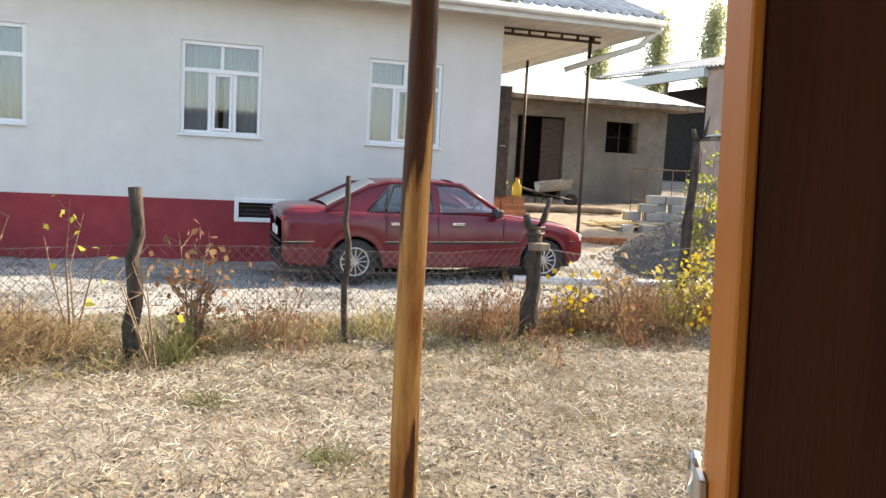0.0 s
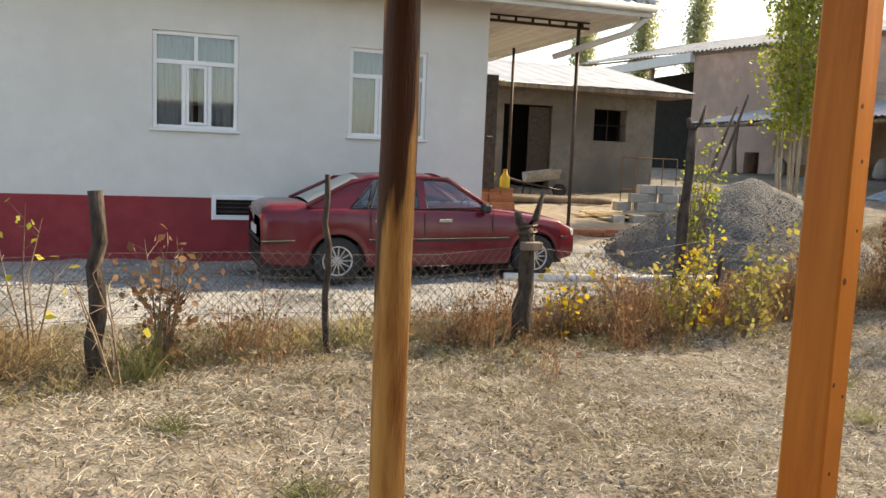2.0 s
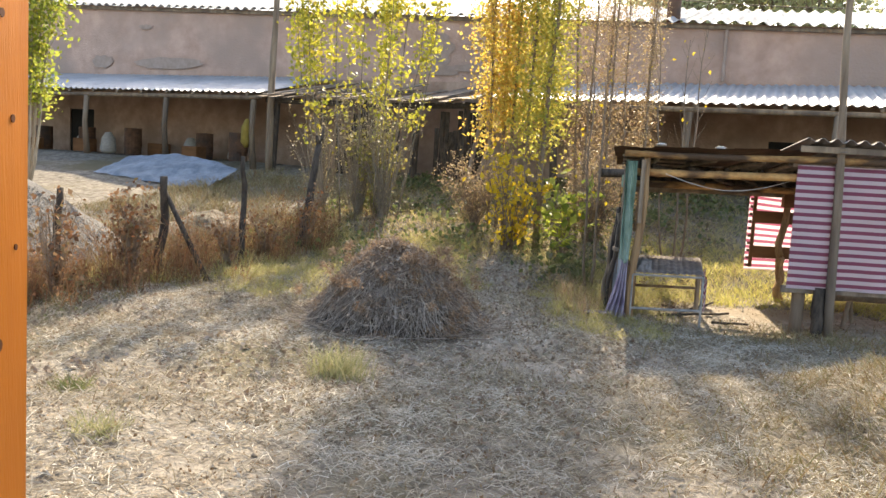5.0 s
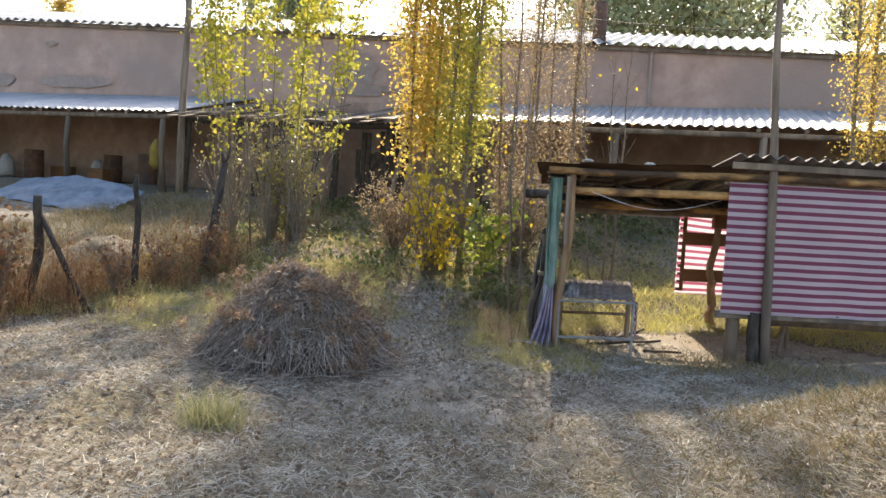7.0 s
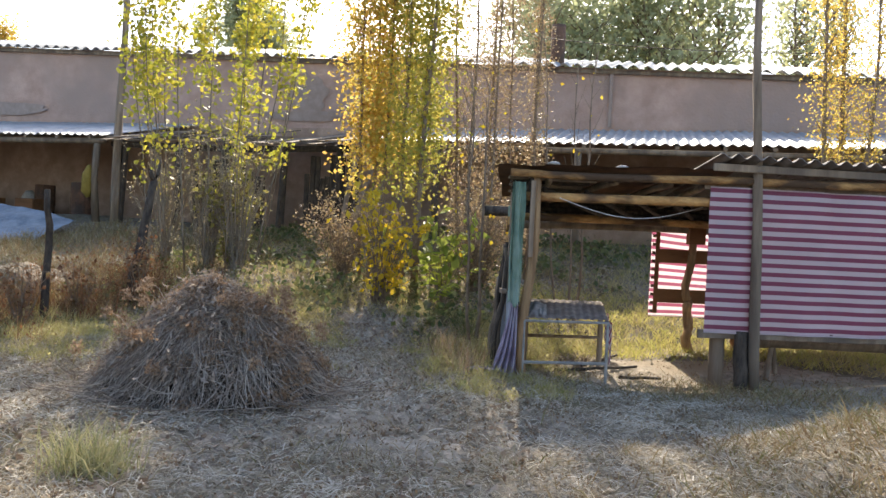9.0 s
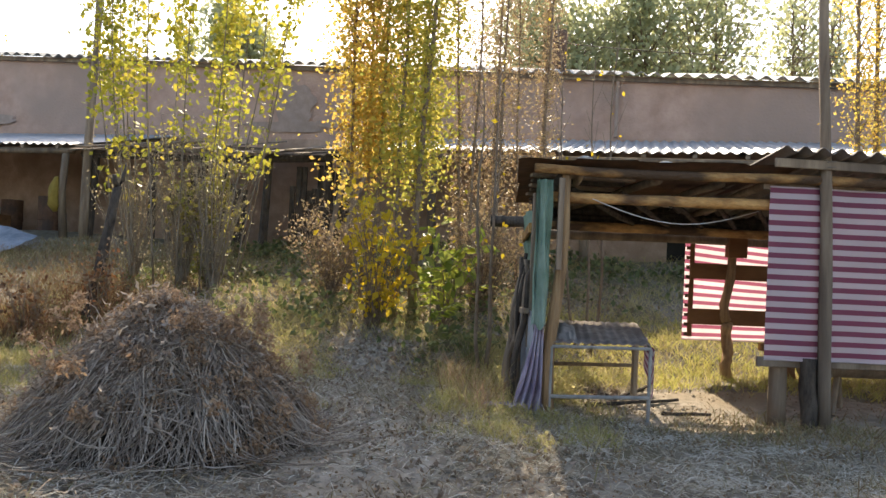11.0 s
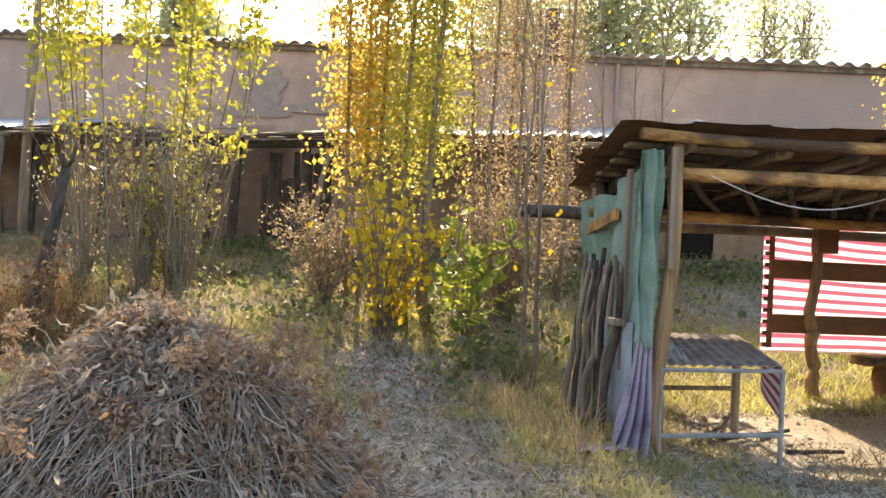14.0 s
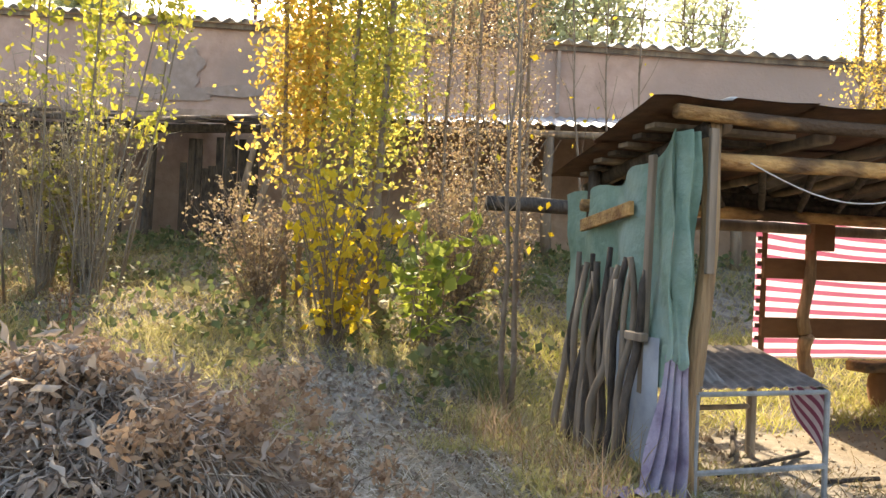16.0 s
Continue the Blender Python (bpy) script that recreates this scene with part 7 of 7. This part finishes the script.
for k in range(5):
    ob = part("brick", brk, None, curb)
    ob.matrix_basis = pose(6.2 + k * 0.262, 14.75, gz(6.8, 14.75) - 0.01, 0, 0, rnd.uniform(-4, 4))
    ob = part("brick", brk, None, curb)
    ob.matrix_basis = pose(6.27 + k * 0.262, 14.75, gz(6.8, 14.75) + 0.057, 0, 0, rnd.uniform(-4, 4))
blk = MB().box((0, 0, 0), (0.40, 0.20, 0.195), ch=0.012).mesh("block", BLOCK)
bs = thing("block_stack", "untidy stack of grey cinder blocks", "block stack")
for l, n in enumerate((8, 7, 6, 3)):
    for i in range(n):
        ob = part("block", blk, None, bs)
        ob.matrix_basis = pose(8.8 + i * 0.43 + (0.25, 0.1, 0.4, 0.7)[l] + rnd.uniform(-0.05, 0.05), 17.2 + rnd.uniform(-0.12, 0.12), gz(10, 17.2) + l * 0.197, 0, 0, rnd.uniform(-14, 14))
for i in range(7):
    ob = part("block", blk, None, bs)
    ob.matrix_basis = pose(8.6 + i * 0.5 + rnd.uniform(-0.15, 0.15), 16.6 + rnd.uniform(-0.2, 0.2), gz(10, 16.6) - 0.01, 0, 0, rnd.uniform(-60, 60))
fr = thing("metal_crate", "rusty empty steel frame crate standing on the blocks", "crate")
c0 = Vector((9.6, 17.7, gz(10, 17.7) + 0.6))
for a in (0, 1.1):
    for b in (0, 0.6):
        part("upright", MB().tube([c0 + Vector((a, b, -0.6)), c0 + Vector((a, b, 0.75))], 0.013, 5), RUST, fr)
for z in (0.0, 0.75):
    for p, q in (((0, 0), (1.1, 0)), ((0, 0.6), (1.1, 0.6)), ((0, 0), (0, 0.6)), ((1.1, 0), (1.1, 0.6))):
        part("rail", MB().tube([c0 + Vector((*p, z)), c0 + Vector((*q, z))], 0.012, 5), RUST, fr)
for k in range(7):
    x, y = 8.1 + rnd.uniform(-0.2, 0.2), 16.6 + k * 0.16
    m = pose(x, y, gz(9.0, 17.2) + 0.05 + 0.035 * (k % 3), 0, 0, rnd.uniform(2, 22))
    ob = tagged(new("loose_plank", MB().box((0, 0, 0), (2.3, 0.15, 0.03), ch=0.004).mesh("loose_plank", PLANK)), "pale new plank lying by the gravel", "plank", "planks by the gravel")
    ob.matrix_basis = m
for k in range(3):
    lo = tagged(new("long_log", log((7.0, 19.4 + 0.25 * k, gz(7, 19.6) + 0.1), (9.9, 19.3 + 0.3 * k, gz(9.8, 19.5) + 0.1), 0.10, 0.08, 300 + k, 0.03).mesh("long_log", WOOD_OLD, True)), "grey log lying across the court", "log", "logs in the court")
wb = thing("wheelbarrow", "grey steel wheelbarrow standing in the court", "wheelbarrow")
w0 = at_ground(8.0, 20.6)
part("tray", MB().grid(lambda a, c: w0 + Vector((0.1 + 0.9 * a, 0.6 * (c - 0.5) * (0.7 + 0.3 * a), 0.35 + 0.28 * abs(2 * c - 1) ** 3 + 0.12 * a)), 10, 12), TABLE_PAINT, wb, smooth=True)
part("wheel", MB().tube([w0 + Vector((1.1, -0.05, 0.18)), w0 + Vector((1.1, 0.05, 0.18))], 0.18, 16), TYRE, wb)
for s in (-0.25, 0.25):
    part("handle", MB().tube([w0 + Vector((1.1, s * 0.3, 0.2)), w0 + Vector((0.1, s, 0.35)), w0 + Vector((-0.5, s, 0.5))], 0.018, 6), STEEL, wb)
    part("leg", MB().tube([w0 + Vector((0.2, s, 0.35)), w0 + Vector((0.15, s, 0.0))], 0.018, 6), STEEL, wb)
for k in range(4):
    tagged(new("propped_pole", log(at_ground(5.35 + 0.14 * k, 16.6), (5.1 + 0.05 * k, 16.8, gz(5, 16.8) + 1.7 + 0.1 * k), 0.022, 0.015, 310 + k, 0.02).mesh("propped_pole", WOOD_OLD, True)), "thin pole propped beside the carport", "pole", "poles by the carport")
shrub("potted_vine", "leafy yellow-green vine by the carport post", (5.25, 16.4), 2.1, 0.3, 9, 160, 0.09, LEAF_YG, 95)
tarp = thing("blue_tarp", "faded blue plastic sheet over a low heap", "tarpaulin")
part("sheet", MB().grid(lambda a, c: (17.3 + 1.3 * c, 15.0 + 3.7 * a, gz(17.3 + 1.3 * c, 15.0 + 3.7 * a) + 0.02 + 0.50 * c * (0.6 + 0.4 * math.sin(a * 3.1)) + 0.06 * noise.noise(Vector((a * 8, c * 5, 2)))), 40, 14), TARP_BLUE, tarp, smooth=True)
tagged(new("spoil_heap", heap(13.9, 12.2, 1.4, 0.9, 0.38, 8, 40).mesh("spoil_heap", BANK_SOIL, True)), "low heap of reddish soil and straw", "soil heap")
ys_ = thing("yellow_sack", "yellow sack hanging on a lean-to post", "sack")
# yellow darkened: the lean-to's shade is put into the sack's colour
part("bag", MB().tube([(20.0, 15.75, 1.75), (20.0, 15.8, 1.9), (20.0, 15.8, 2.3), (20.0, 15.75, 2.55)], [0.06, 0.13, 0.12, 0.04], 12, wob=0.1), mat("shaded_yellow_sack", (0.22, 0.155, 0.03), (0.30, 0.22, 0.05), 6, 0.8, 0.4, 30), ys_, smooth=True)
for k in range(16):
    y = 17.2 + k * 0.8
    x = 21.5 + rnd.uniform(0, 1.8)
    z = gz(x, y)
    hgt = rnd.uniform(0.5, 1.5)
    nm, mt, lb = (("barrel", RUST, "rusty steel drum under the lean-to"), ("sack", BLOCK, "full grey sack under the lean-to"), ("crate", BOARD_BROWN, "old brown crate under the lean-to"))[k % 3]
    if k % 3 == 0:
        ob = new(nm, MB().tube([(x, y, z), (x, y, z + 0.3), (x, y, z + 0.31), (x, y, z + 0.6), (x, y, z + 0.9)], [0.28, 0.28, 0.295, 0.28, 0.28], 16).mesh(nm, mt))
    elif k % 3 == 1:
        ob = new(nm, MB().tube([(x, y, z), (x, y, z + 0.1), (x + 0.03, y, z + 0.5), (x, y, z + 0.7)], [0.2, 0.27, 0.24, 0.1], 10, wob=0.08).mesh(nm, mt, True))
    else:
        ob = new(nm, MB().box((x, y, z), (x + 0.5, y + 0.6, z + 0.45), ch=0.02).mesh(nm, mt))
    tagged(ob, lb, nm)
# leaning timber, utility pole, overhead wires
for k, (x, y, dy, h) in enumerate(((19.6, 8.7, 0.5, 2.0), (19.5, 8.9, 0.25, 1.9), (19.4, 28.0, 0.9, 3.0), (19.4, 28.6, 0.9, 2.6))):
    tagged(new("leaning_timber", log((x, y, gz(x, y)), (x + 0.4, y - dy, gz(x, y) + h), 0.06, 0.05, 330 + k, 0.02).mesh("leaning_timber", WOOD_OLD, True)), "weathered timber leaning against the lean-to", "timber")
up = thing("utility_pole", "dark wooden utility pole in front of the barn", "utility pole")
part("shaft", log((20.1, 15.05, gz(20.1, 15.05) - 0.05), (20.3, 15.1, 9.0), 0.10, 0.075, 340, 0.04, 10), WOOD_OLD, up, smooth=True)
part("crossarm", MB().box((20.25, 14.5, 8.5), (20.35, 15.7, 8.6)), WOOD_BARK, up)
for dz, ey, ez in ((0.0, 60, 11), (-0.6, -6, 6.2)):
    tagged(new("overhead_wire", MB().tube([Vector((20.3, 15.1, 8.4 + dz)).lerp(Vector((24.4 if ey < 0 else 8, ey, ez)), a) - Vector((0, 0, 0.9 * math.sin(a * math.pi))) for a in np.linspace(0, 1, 16)], 0.012, 4).mesh("overhead_wire", STEEL)), "thin dark overhead cable from the pole", "cable")
